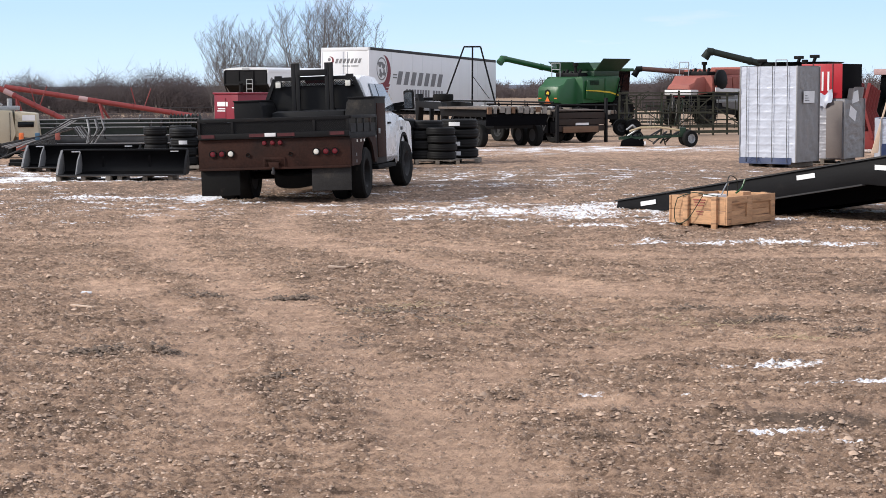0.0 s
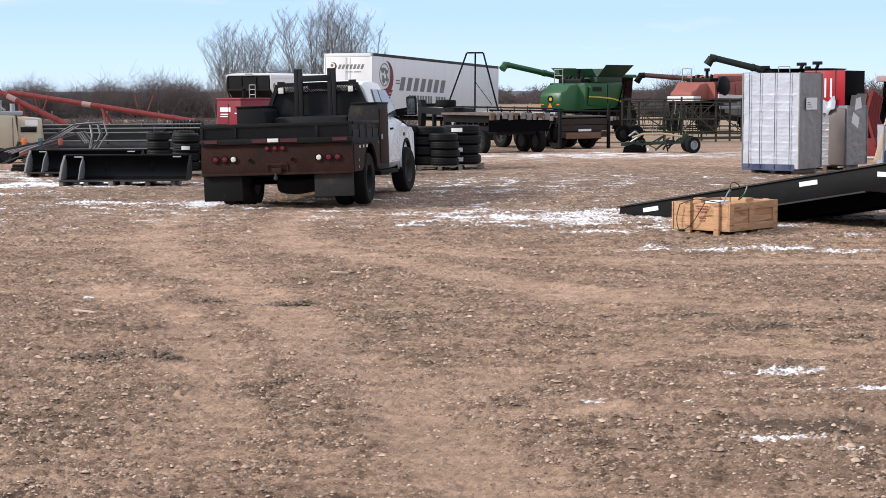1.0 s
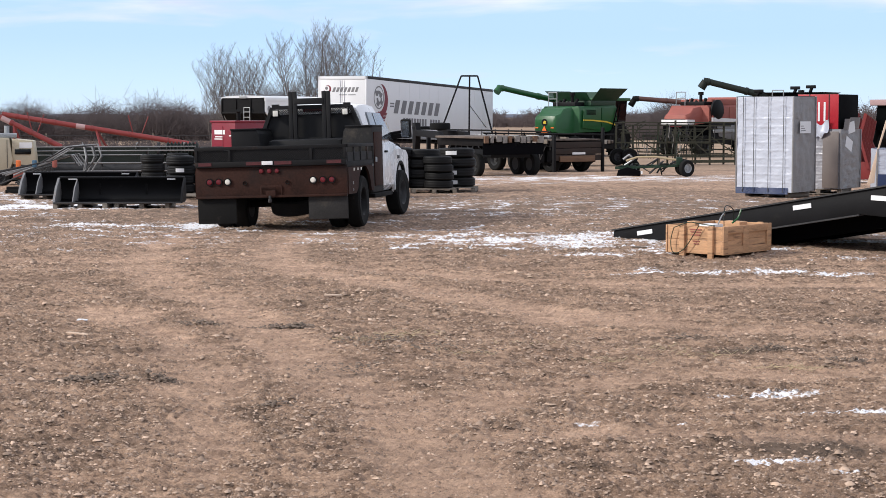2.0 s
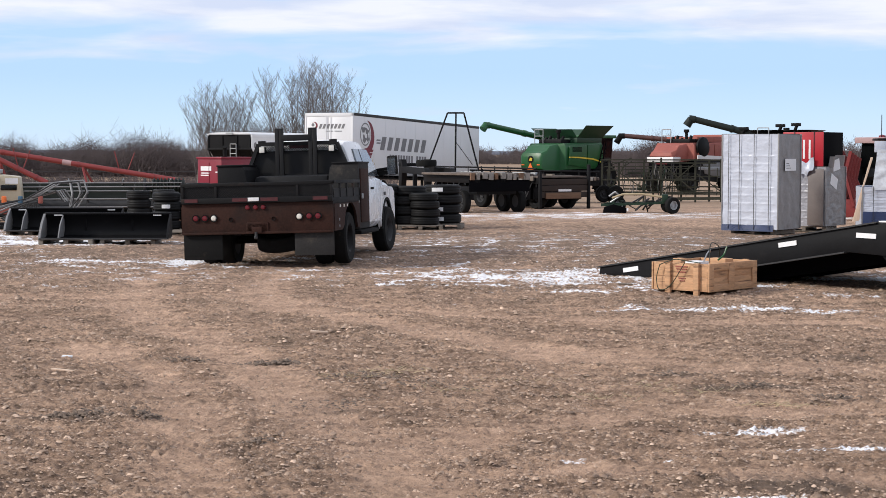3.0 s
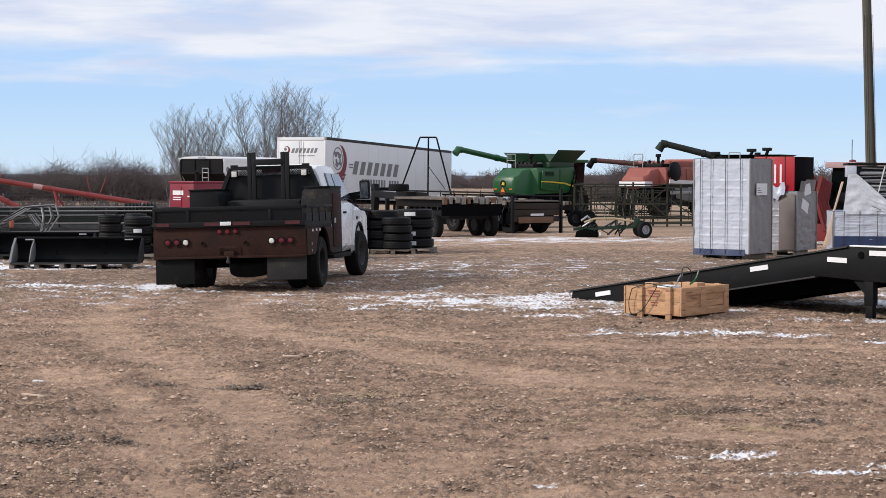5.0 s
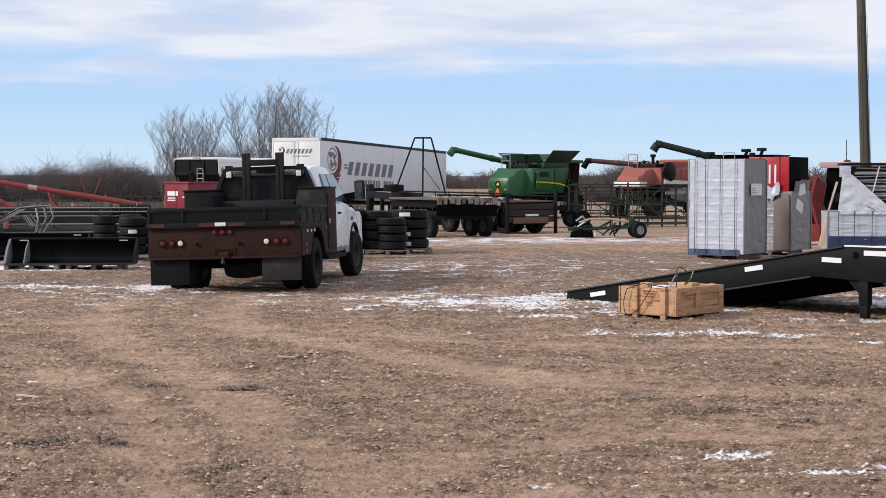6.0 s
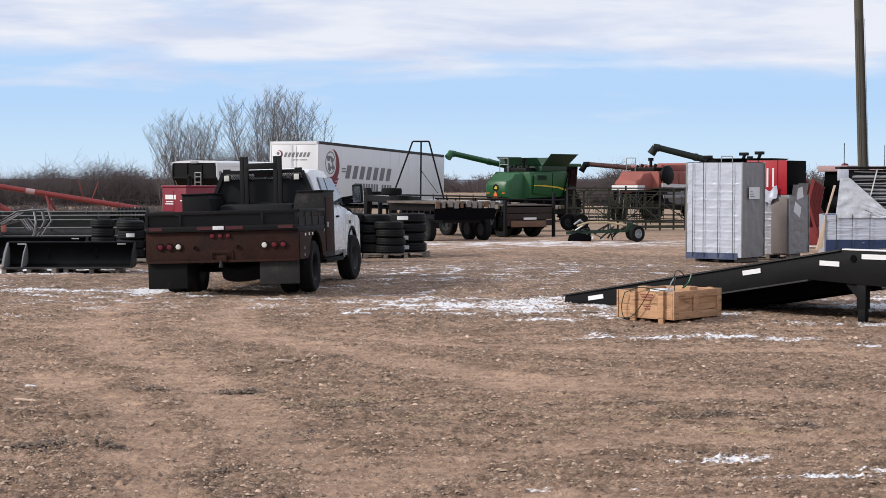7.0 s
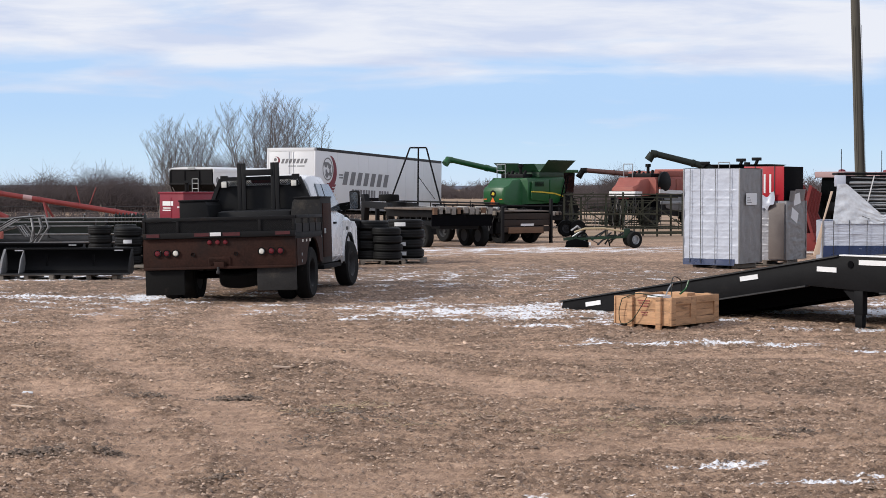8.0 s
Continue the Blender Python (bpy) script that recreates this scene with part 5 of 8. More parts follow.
# ---- tyres ----
def tyre_mesh(r, w, lug):
    bm = B()
    h = w / 2
    ring(bm, [(r * 0.52, h * 0.78), (r * 0.60, h * 0.95), (r * 0.86, h), (r * 0.96, h * 0.80), (r, h * 0.45), (r, -h * 0.45), (r * 0.96, -h * 0.80), (r * 0.86, -h), (r * 0.60, -h * 0.95), (r * 0.52, -h * 0.78)], 30, "z")
    if lug:
        n = 16
        for i in range(n):
            for s in (-1, 1):
                a = 2 * math.pi * (i + (0.5 if s > 0 else 0)) / n
                t = Matrix.Rotation(a, 4, "Z") @ Matrix.Translation((r * 0.985, 0, s * h * 0.45)) @ Matrix.Rotation(s * 0.6, 4, "X")
                box(bm, -0.03, 0.025, -0.025, 0.025, -h * 0.52, h * 0.52, 0, t)
    else:
        for z in (-0.25, 0.0, 0.25):
            ring(bm, [(r * 1.004, (z - 0.08) * w), (r * 1.012, (z - 0.06) * w), (r * 1.012, (z + 0.06) * w), (r * 1.004, (z + 0.08) * w)], 30, "z")
    me = bpy.data.meshes.new("tyre")
    bm.to_mesh(me)
    bm.free()
    me.shade_smooth()
    me.set_sharp_from_angle(angle=radians(32))
    me.materials.append(M["new_rubber"])
    return me


TYRES = {}


def tyre_stack(x, y, n, r, w, lug=False, base=0.125, tag=()):
    key = (r, w, lug)
    if key not in TYRES:
        TYRES[key] = tyre_mesh(r, w, lug)
    label = "black deep-lug skid steer tyre in a stack" if lug else "black road tyre lying flat in a stack"
    for k in range(n):
        ob = new("tyre", TYRES[key])
        tagged(ob, label, "tyre", "tyres stacked on pallets")
        ob.matrix_world = pose(x + random.uniform(-0.025, 0.025), y + random.uniform(-0.025, 0.025), ground_z(y) + base + w * (k + 0.5), random.uniform(-0.8, 0.8), random.uniform(-0.8, 0.8), random.uniform(0, 360))
        if k in tag:
            bm = B()
            for i in range(5):
                a = radians(-112 + i * 7 + 10 * math.sin(x * 9))
                b_ = a + radians(7)
                q = [(1.016 * r * math.cos(c), 1.016 * r * math.sin(c)) for c in (a, b_)]
                v = [bm.verts.new((q[0][0], q[0][1], -w * 0.2)), bm.verts.new((q[1][0], q[1][1], -w * 0.2)), bm.verts.new((q[1][0], q[1][1], w * 0.2)), bm.verts.new((q[0][0], q[0][1], w * 0.2))]
                bm.faces.new(v)
            st = part("paper_sticker", bm, "plain_white", ob, "pale paper sticker")
            st.rotation_euler = (0, 0, -ob.matrix_world.to_euler().z)


for row in (
    (-5.34, 35.0, 4, 0.343, 0.238, True), (-6.86, 37.0, 4, 0.30, 0.204, False, 0.125, (2,)), (-5.98, 35.7, 5, 0.27, 0.206, False), (-6.40, 37.3, 4, 0.24, 0.20, False),
    (-7.95, 39.2, 4, 0.27, 0.204, False), (-7.42, 39.6, 4, 0.26, 0.21, False), (-5.05, 37.8, 2, 0.24, 0.19, False), (-4.58, 37.6, 4, 0.24, 0.119, False),
    (-3.90, 36.1, 4, 0.33, 0.222, False), (-3.59, 39.5, 5, 0.36, 0.175, False, 0.125, (3, 4)), (-3.15, 40.6, 5, 0.33, 0.187, False), (-3.08, 39.0, 2, 0.27, 0.18, False),
    (-2.45, 37.8, 4, 0.334, 0.249, True), (-2.35, 40.4, 4, 0.40, 0.24, False, 0.125, (2,)), (-1.75, 40.6, 4, 0.43, 0.23, False), (-1.32, 40.2, 4, 0.345, 0.19, False),
    (-0.92, 41.4, 4, 0.45, 0.235, False, 0.125, (0, 1, 3)), (-1.75, 42.2, 4, 0.45, 0.22, False),
):
    tyre_stack(*row)


# ---- buckets and implements on the near left ----
def bucket(m, w, label, tall=0.80):
    t = thing("loader_bucket", m, label, "loader bucket", "loader buckets in a row")
    th = 0.02
    prof = [(-0.55, 0.02), (0.0, 0.0), (0.12, 0.06), (0.16, 0.18), (0.12, 0.42), (0.02, 0.56), (0.02 + th, 0.575), (0.12 + th * 1.6, 0.43), (0.16 + th * 1.6, 0.18), (0.13 + th, 0.04), (0.0, -th), (-0.55, 0.0)]
    bm = B()
    prism(bm, prof, "x", -w / 2, w / 2)
    part("shell", bm, "black_steel", t)
    for s in (-1, 1):
        bm = B()
        prism(bm, [(-0.55, 0.0), (-0.50, 0.10), (-0.30, 0.34), (0.0, 0.56), (0.10, 0.45), (0.155, 0.2), (0.12, 0.05), (0.0, 0.0)], "x", s * w / 2 - 0.012, s * w / 2 + 0.012)
        part("end_plate", bm, "skirt_grey" if s < 0 else "black_steel", t)
        bm = B()
        prism(bm, [(-0.56, -0.01), (-0.51, 0.11), (-0.31, 0.36), (-0.02, 0.575), (0.03, 0.56), (-0.25, 0.32), (-0.44, 0.08), (-0.47, -0.01)], "x", s * w / 2 - 0.02, s * w / 2 + 0.02)
        part("wear_edge", bm, "skirt_grey" if s < 0 else "black_steel", t, "bare steel wear edge" if s < 0 else "")
        bm = B()
        box(bm, s * (w / 2 - 0.26) - 0.08, s * (w / 2 - 0.26) + 0.08, 0.0, 0.012, 0.525, 0.56)
        part("sticker", bm, "plain_white", t)
    # added plate stands for the end of a second bucket nested inside
    if w > 2.4:
        bm = B()
        prism(bm, [(-0.52, 0.02), (-0.30, 0.34), (0.0, 0.54), (0.10, 0.42), (0.13, 0.2), (0.0, 0.02)], "x", -w / 2 + 0.34, -w / 2 + 0.36)
        part("inner_plate", bm, "skirt_grey", t, "bare steel plate standing for a nested bucket's end")
    bm = B()
    box(bm, -w / 2, w / 2, -0.62, -0.50, -0.012, 0.016, 0.003)
    part("cutting_edge", bm, "dull_steel", t)
    bm = B()
    box(bm, -w / 2, w / 2, -0.01, 0.05, 0.555, 0.60, 0.008)
    part("top_tube", bm, "black_steel", t)
    for x in (-0.45, 0.45):
        bm = B()
        prism(bm, [(0.10, 0.5), (0.30, 0.45), (0.30, 0.15), (0.16, 0.1)], "x", x - 0.02, x + 0.02)
        part("coupler_plate", bm, "black_steel", t)
    for ob in t.children:
        ob.data.transform(Matrix.Diagonal((1, 1, tall, 1)))
    return t


bucket(stand(-7.20, 32.6, 3, 0.13), 2.42, "long black steel skid steer bucket on pallets")
bucket(stand(-8.95, 36.5, 2, 0.13), 2.44, "black steel loader bucket with bare worn edges")
bucket(stand(-11.35, 34.2, -4, 0.02), 2.0, "black steel loader bucket lying on the dirt")


def pipe_run(bm, pts, r, n=8):
    for a, b_ in zip(pts, pts[1:]):
        rod(bm, a, b_, r, n=n)


def header():
    """A grey harvester header with reel bars, lying in the row of implements."""
    t = thing("harvester_header", stand(-10.6, 47.0, 4), "long grey-green combine header with tube reel", "header")
    bm = B()
    prism(bm, [(-0.5, 0.10), (0.2, 0.10), (0.30, 0.35), (0.25, 1.00), (0.20, 1.02), (0.2, 0.38), (0.1, 0.16), (-0.5, 0.14)], "x", -3.0, 2.4)
    part("trough", bm, "dark_green", t)
    bm = B()
    rod(bm, (-2.9, 0.0, 0.42), (2.3, 0.0, 0.42), 0.14, n=14)
    part("screw_auger", bm, "dull_steel", t)
    for k in range(6):
        a = k * math.pi / 3 + 0.3
        bm = B()
        rod(bm, (-2.9, -0.35 + 0.40 * math.cos(a), 0.70 + 0.34 * math.sin(a)), (2.3, -0.35 + 0.40 * math.cos(a), 0.72 + 0.34 * math.sin(a)), 0.018)
        part("reel_bar", bm, "skirt_grey", t)
    for x in (-2.9, -1.6, -0.3, 1.0, 2.3):
        bm = B()
        for k in range(3):
            a = k * math.pi / 3 + 0.3
            beam(bm, (x, -0.35 - 0.40 * math.cos(a), 0.70 - 0.34 * math.sin(a)), (x, -0.35 + 0.40 * math.cos(a), 0.70 + 0.34 * math.sin(a)), 0.03)
        part("reel_spider", bm, "dull_steel", t)
    for x in (-2.2, -0.9, 0.6, 1.9):
        bm = B()
        beam(bm, (x, 0.2, 1.0), (x + 0.1, -0.3, 1.15), 0.035)
        part("reel_arm", bm, "galvanised", t)
    # ribbed dark roll at the end
    bm = B()
    prof = [(0.0, 0.0)]
    for k in range(9):
        prof += [(0.20, k * 0.1 + 0.01), (0.27, k * 0.1 + 0.05), (0.20, k * 0.1 + 0.09)]
    prof += [(0.0, 0.9)]
    ring(bm, prof, 16, "x", (1.45, 0.1, 0.92))
    part("ribbed_roll", bm, "dark_green", t, "dark ribbed roll")
    bm = B()
    ring(bm, [(0.05, -0.02), (0.22, -0.02), (0.22, 0.02), (0.05, 0.02)], 18, "x", (1.25, -0.02, 0.95))
    part("drive_wheel", bm, "dull_steel", t)


header()


def bent_frames():
    """Bright bent pipe frames and small lamps lying across the buckets."""
    t = thing("pipe_frame", stand(-10.35, 40.2, 6), "bright bent steel pipe frames with orange lamps", "pipe frame")
    for dy, sx, mat in ((0, 1.0, "skirt_grey"), (0.35, 0.9, "galvanised"), (0.7, 1.15, "skirt_grey"), (1.0, 0.8, "dull_steel"), (1.3, 1.3, "skirt_grey"), (-0.3, 1.45, "dull_steel")):
        bm = B()
        pipe_run(bm, [(-1.3 * sx, dy, 0.42), (-0.5, dy + 0.1, 0.70), (0.15 * sx, dy + 0.1, 1.10), (0.55 * sx, dy + 0.1, 1.14), (0.62 * sx, dy, 0.85), (0.52, dy, 0.42), (0.50, dy, 0.12)], 0.017)
        part("bent_pipe", bm, mat, t)
        bm = B()
        pipe_run(bm, [(-1.1 * sx, dy - 0.2, 0.50), (-0.1, dy - 0.2, 0.80), (0.30, dy - 0.2, 0.92), (0.48, dy - 0.2, 0.66)], 0.014)
        part("bent_pipe", bm, mat, t)
        bm = B()
        pipe_run(bm, [(-1.0 * sx, dy, 0.2), (-0.4, dy - 0.1, 0.62), (-0.3, dy - 0.1, 0.30)], 0.02)
        part("bent_pipe", bm, "dull_steel", t)
    bm = B()
    box(bm, -1.3, 1.2, 0.1, 0.2, 0.08, 0.16, 0.01)
    part("base_bar", bm, "black_steel", t)
    for x, mat in ((-1.0, "orange"), (-0.15, "faded_red"), (-0.62, "unit_blue")):
        bm = B()
        box(bm, x, x + 0.11, -0.3, -0.18, 0.62, 0.80, 0.03)
        part("lamp_box", bm, mat, t)
    bm = B()
    box(bm, -1.25, 1.0, -0.34, -0.24, 0.0, 0.10, 0.02)
    part("base_bar", bm, "rubber", t)


bent_frames()


def beige_machine():
    t = thing("beige_machine", stand(-13.45, 45.6, 12), "beige self-propelled farm machine with dark window slot", "farm machine")
    bm = B()
    prism(bm, [(-1.5, 0.42), (0.35, 0.42), (0.45, 0.7), (0.35, 1.30), (-1.5, 1.34)], "y", -0.7, 0.7, 0.03)
    part("body", bm, "beige", t)
    bm = B()
    prism(bm, [(0.42, 0.60), (1.05, 0.55), (0.98, 1.22), (0.42, 1.28)], "y", -0.6, 0.6, 0.03)
    h = part("rear_hood", bm, "beige", t)
    bm = B()
    box(bm, 0.50, 0.92, -0.63, -0.60, 0.86, 1.0, 0.006)
    part("window_slot", bm, "tinted_glass", h)
    bm = B()
    box(bm, 0.62, 0.95, -0.615, -0.602, 1.03, 1.18)
    part("panel", bm, "plain_white", h)
    for x in (-0.9, -0.2, 0.3):
        bm = B()
        box(bm, x, x + 0.012, -0.72, -0.70, 0.50, 1.25)
        part("panel_joint", bm, "dull_steel", t)
    bm = B()
    box(bm, -0.3, 0.5, -0.4, 0.4, 1.30, 1.42, 0.03)
    rod(bm, (-0.05, -0.3, 1.4), (-0.05, -0.3, 1.72), 0.05)
    rod(bm, (0.25, 0.1, 1.4), (0.25, 0.1, 1.62), 0.07)
    pipe_run(bm, [(-0.9, -0.5, 1.36), (-0.5, -0.5, 1.9), (0.1, -0.5, 1.44)], 0.03)
    part("top_gear", bm, "galvanised", t)
    bm = B()
    box(bm, 0.45, 0.72, -0.75, -0.50, 0.22, 0.50, 0.03)
    part("side_tank", bm, "faded_red", t)
    bm = B()
    box(bm, -1.5, 0.6, -0.5, 0.5, 0.22, 0.44, 0.02)
    part("chassis", bm, "black_steel", t)
    for x in (-1.1, 0.1):
        for s in (-1, 1):
            w = wheel(t, (x, s * 0.6, 0.25), 0.26, 0.2, "wheel", 0.55, 1)
            w.rotation_euler = (0, 0, radians(90 * s))


beige_machine()


def grain_auger(m, length, r, rise, label, chute=True):
    """A long tube auger on its carriage, tilted: local x along the tube."""
    t = thing("grain_auger", m, label, "grain auger", "red grain augers")
    end = (length, 0, rise)
    bm = B()
    rod(bm, (0, 0, 0), end, r, n=14)
    part("tube", bm, "auger_red", t)
    d = Vector(end).normalized()
    for k in np.arange(0.12, 0.95, 0.2):
        bm = B()
        c = Vector(end) * k
        rod(bm, c - d * 0.035, c + d * 0.035, r * 1.14, n=14)
        part("flange", bm, "auger_red", t)
    bm = B()
    c = Vector(end) * 0.58
    rod(bm, c - d * 0.16, c + d * 0.16, r * 1.03, n=14)
    part("pale_decal", bm, "faded_pink", t, "pale band round the tube")
    for k, lean in ((0.26, -0.45), (0.30, 0.3)):
        bm = B()
        c = Vector(end) * k
        rod(bm, c, c + Vector((lean * 0.6, 0.0, 0.70)), 0.018)
        part("brace", bm, "auger_red", t)
    if chute:
        bm = B()
        rod(bm, (-0.1, 0, 0.0), (-0.25, 0, -0.30), r * 1.5, r * 1.1)
        part("hopper", bm, "auger_red", t)
    for s in (-1, 1):
        bm = B()
        beam(bm, Vector(end) * 0.5, Vector((length * 0.42, s * 0.9, -0.75)), 0.06)
        part("leg", bm, "auger_red", t)


grain_auger(pose(-10.8, 60.0, 0.66, 0, 0, 180), 6.7, 0.092, 1.06, "long red tube grain auger lying low across implements")
grain_auger(pose(-14.5, 56.5, 0.62, 0, 0, 180), 3.2, 0.09, 1.55, "red grain auger tube with pale brace", chute=False)


def generator():
    t = thing("generator_set", stand(-6.98, 45.6, -41, 0.0), "crimson red generator cabinet with white lettering bars", "generator")
    # origin at the near upright edge; left face along -x, right face along +y
    bm = B()
    box(bm, -1.0, 0.0, 0.0, 1.12, 0.42, 1.72, 0.03)
    body = part("housing", bm, "crimson", t)
    bm = B()
    box(bm, -1.03, 0.03, -0.03, 1.15, 1.70, 1.755, 0.02)
    part("roof", bm, "crimson", t)
    bm = B()
    for a, b_, z in ((-0.86, -0.42, 1.38), (-0.84, -0.5, 1.30), (-0.86, -0.52, 1.24), (-0.25, -0.12, 1.33)):
        box(bm, a, b_, -0.006, -0.001, z, z + (0.12 if z > 1.35 else 0.03))
    part("mark_bar", bm, "plain_white", body)
    bm = B()
    for a, b_, z in ((0.28, 0.86, 1.38), (0.28, 0.8, 1.31)):
        box(bm, 0.001, 0.006, a, b_, z, z + (0.09 if z > 1.35 else 0.03))
    box(bm, 0.001, 0.006, 0.52, 0.68, 1.02, 1.17)
    part("mark_bar", bm, "plain_white", body)
    bm = B()
    ring(bm, [(0, -0.008), (0.10, -0.008), (0.10, 0.0), (0, 0.0)], 16, "y", (-0.16, 0, 0.82))
    part("round_sign", bm, "plain_white", body)
    bm = B()
    box(bm, -0.52, -0.505, -0.012, 0.0, 0.5, 1.6)
    part("door_joint", bm, "maroon", body)
    bm = B()
    box(bm, -0.62, -0.57, -0.03, 0.0, 0.86, 0.98, 0.006)
    part("door_handle", bm, "chrome", body)
    bm = B()
    rod(bm, (-0.15, 0.25, 1.75), (-0.15, 0.25, 1.98), 0.055)
    rod(bm, (-0.15, 0.25, 1.98), (-0.12, 0.22, 2.03), 0.06)
    part("exhaust", bm, "rubber", t)
    bm = B()
    box(bm, -0.98, -0.02, 0.02, 1.1, 0.18, 0.41, 0.02)
    beam(bm, (-0.5, 1.1, 0.3), (-0.5, 2.0, 0.3), 0.08)
    part("trailer_base", bm, "black_steel", t)
    for s in (-1.06, 0.06):
        wheel(t, (s, 0.55, 0.27), 0.27, 0.17, "wheel", 0.55, 1 if s > 0 else -1)


generator()


def blue_unit(m, w, d, h, label):
    t = thing("power_unit", m, label, "power unit", "blue power units")
    bm = B()
    box(bm, -w / 2, w / 2, 0, d, 0.35, h, 0.04)
    body = part("housing", bm, "unit_blue", t)
    bm = B()
    ring(bm, [(0.0, 0.02), (0.16, 0.02), (0.17, -0.02), (0.20, -0.025), (0.20, 0.03), (0.0, 0.03)], 20, "y", (0.12, 0, h - 0.30))
    part("round_vent", bm, "rubber", body)
    bm = B()
    box(bm, -w / 2 + 0.02, -w / 2 + 0.18, -0.008, 0.0, h - 0.62, h - 0.30)
    part("sticker", bm, "plain_white", body)
    bm = B()
    box(bm, -0.1, 0.35, -0.008, 0.0, h - 0.72, h - 0.58)
    part("sticker", bm, "maroon", body)
    bm = B()
    for z in (0.5, 0.58, 0.66):
        box(bm, -w / 2 + 0.1, w / 2 - 0.1, -0.012, 0.0, z, z + 0.025)
    part("louvre", bm, "black_steel", body)
    bm = B()
    for s in (-1, 1):
        box(bm, s * (w / 2 - 0.1) - 0.05, s * (w / 2 - 0.1) + 0.05, 0.05, d - 0.05, 0.0, 0.35, 0.01)
    box(bm, -w / 2, w / 2, 0.05, 0.15, 0.22, 0.34, 0.01)
    part("skid", bm, "unit_blue", t)
    return t


blue_unit(stand(-5.15, 46.4, -12), 1.30, 0.9, 1.38, "blue steel power unit box with round vent")
unit = blue_unit(stand(-6.05, 46.8, -8), 0.75, 0.8, 1.22, "blue engine unit with pale canister filter")
bm = B()
rod(bm, (-0.25, -0.12, 1.15), (0.18, -0.12, 1.05), 0.11, n=14)
part("filter_canister", bm, "galvanised", unit)
bm = B()
rod(bm, (0.18, -0.12, 1.05), (0.24, -0.12, 1.03), 0.06)
part("filter_cap", bm, "rubber", unit)


# ---- machines and trailers further off ----
def hopper_trailer():
    L, W = 11.0, 2.55
    t = thing("grain_trailer", pose(-11.42, 84.6, ground_z(85), 0, 0, -21.8), "white hopper-bottom grain trailer with black end", "trailer")
    zt, zb = 3.10, 0.95
    # side panels with the sloping hopper line
    for x in (-W, -0.04):
        bm = B()
        prism(bm, [(0.0, zt - 0.15), (0.0, zt - 0.70), (1.75, zb), (L - 1.7, zb), (L, 1.7), (L, zt - 0.15)], "x", x, x + 0.04)
        part("side_wall", bm, "trailer_skin", t)
        bm = B()
        box(bm, x - 0.01, x + 0.06, -0.02, L, zt - 0.16, zt, 0.01)
        part("top_rail", bm, "trailer_skin", t)
    bm = B()
    prism(bm, [(0.0, zt), (0.0, zt - 0.70), (1.6, zb), (1.66, zb), (0.06, zt - 0.70), (0.06, zt)], "x", -W + 0.04, -0.04)
    part("end_slope", bm, "black_steel", t, "black sloping end sheet")
    bm = B()
    for x in (-W + 0.05, -W * 0.66, -W * 0.33, -0.1):
        beam(bm, (x, -0.02, zt - 0.05), (x, -0.02, zt - 0.7), 0.05)
        beam(bm, (x, -0.02, zt - 0.7), (x, 1.0, 0.75), 0.05)
    box(bm, -W, 0, -0.05, 0.02, zt - 0.78, zt - 0.70, 0.008)
    box(bm, -W, 0, 0.9, 1.05, 0.65, 0.8, 0.01)
    part("end_frame", bm, "black_steel", t)
    bm = B()
    n = 12
    loft(bm, [[(-W / 2 + (W / 2 + 0.02) * math.cos(a), y, zt + 0.13 * math.sin(a)) for a in np.linspace(0, math.pi, n)] for y in (-0.03, L + 0.03)])
    part("roll_tarp", bm, "trailer_skin", t, "pale grey rounded tarp", smooth=50)
    bm = B()
    box(bm, -1.45, -1.05, -0.09, -0.05, zt - 0.02, zt + 0.10, 0.01)
    part("end_plate", bm, "galvanised", t)
    lad = new("ladder")
    lad.parent = t
    lad.location = (-1.0, -0.12, 0)
    for x in (-0.17, 0.17):
        bm = B()
        rod(bm, (x, 0, 1.55), (x, 0, 2.62), 0.022, n=8)
        part("stile", bm, "galvanised", lad)
    for z in (1.62, 1.88, 2.14, 2.40, 2.62):
        bm = B()
        rod(bm, (-0.17, 0, z), (0.17, 0, z), 0.018, n=8)
        part("rung", bm, "galvanised", lad)
    bm = B()
    box(bm, -W + 0.3, -0.3, 1.0, L - 0.5, 0.72, 0.86)
    for y in (2.0, 3.2):
        rod(bm, (-W + 0.1, y, 0.5), (-0.1, y, 0.5), 0.06)
    part("underframe", bm, "black_steel", t)
    for y in (2.0, 3.2):
        for x in (-W + 0.2, -0.2):
            wheel(t, (x, y, 0.5), 0.5, 0.28, "wheel", 0.55, 1 if x > -1 else -1, rim="galvanised")
    # swoosh emblem near the end of the side
    bm = B()
    for k in range(4):
        prism(bm, [(5.2 + 0.5 * k, 1.45 + 0.14 * k), (6.3 + 0.45 * k, 1.72 + 0.16 * k), (6.1 + 0.4 * k, 1.80 + 0.2 * k), (5.5 + 0.4 * k, 1.68 + 0.15 * k)], "x", 0.002, 0.010)
    part("swoosh_emblem", bm, "logo_grey", t)
    bm = B()
    prism(bm, [(0.35 + 0.14 * math.cos(a), zt - 0.55 + 0.16 * math.sin(a)) for a in np.linspace(0, 5.4, 12)], "x", 0.002, 0.010)
    part("round_emblem", bm, "logo_grey", t)


hopper_trailer()


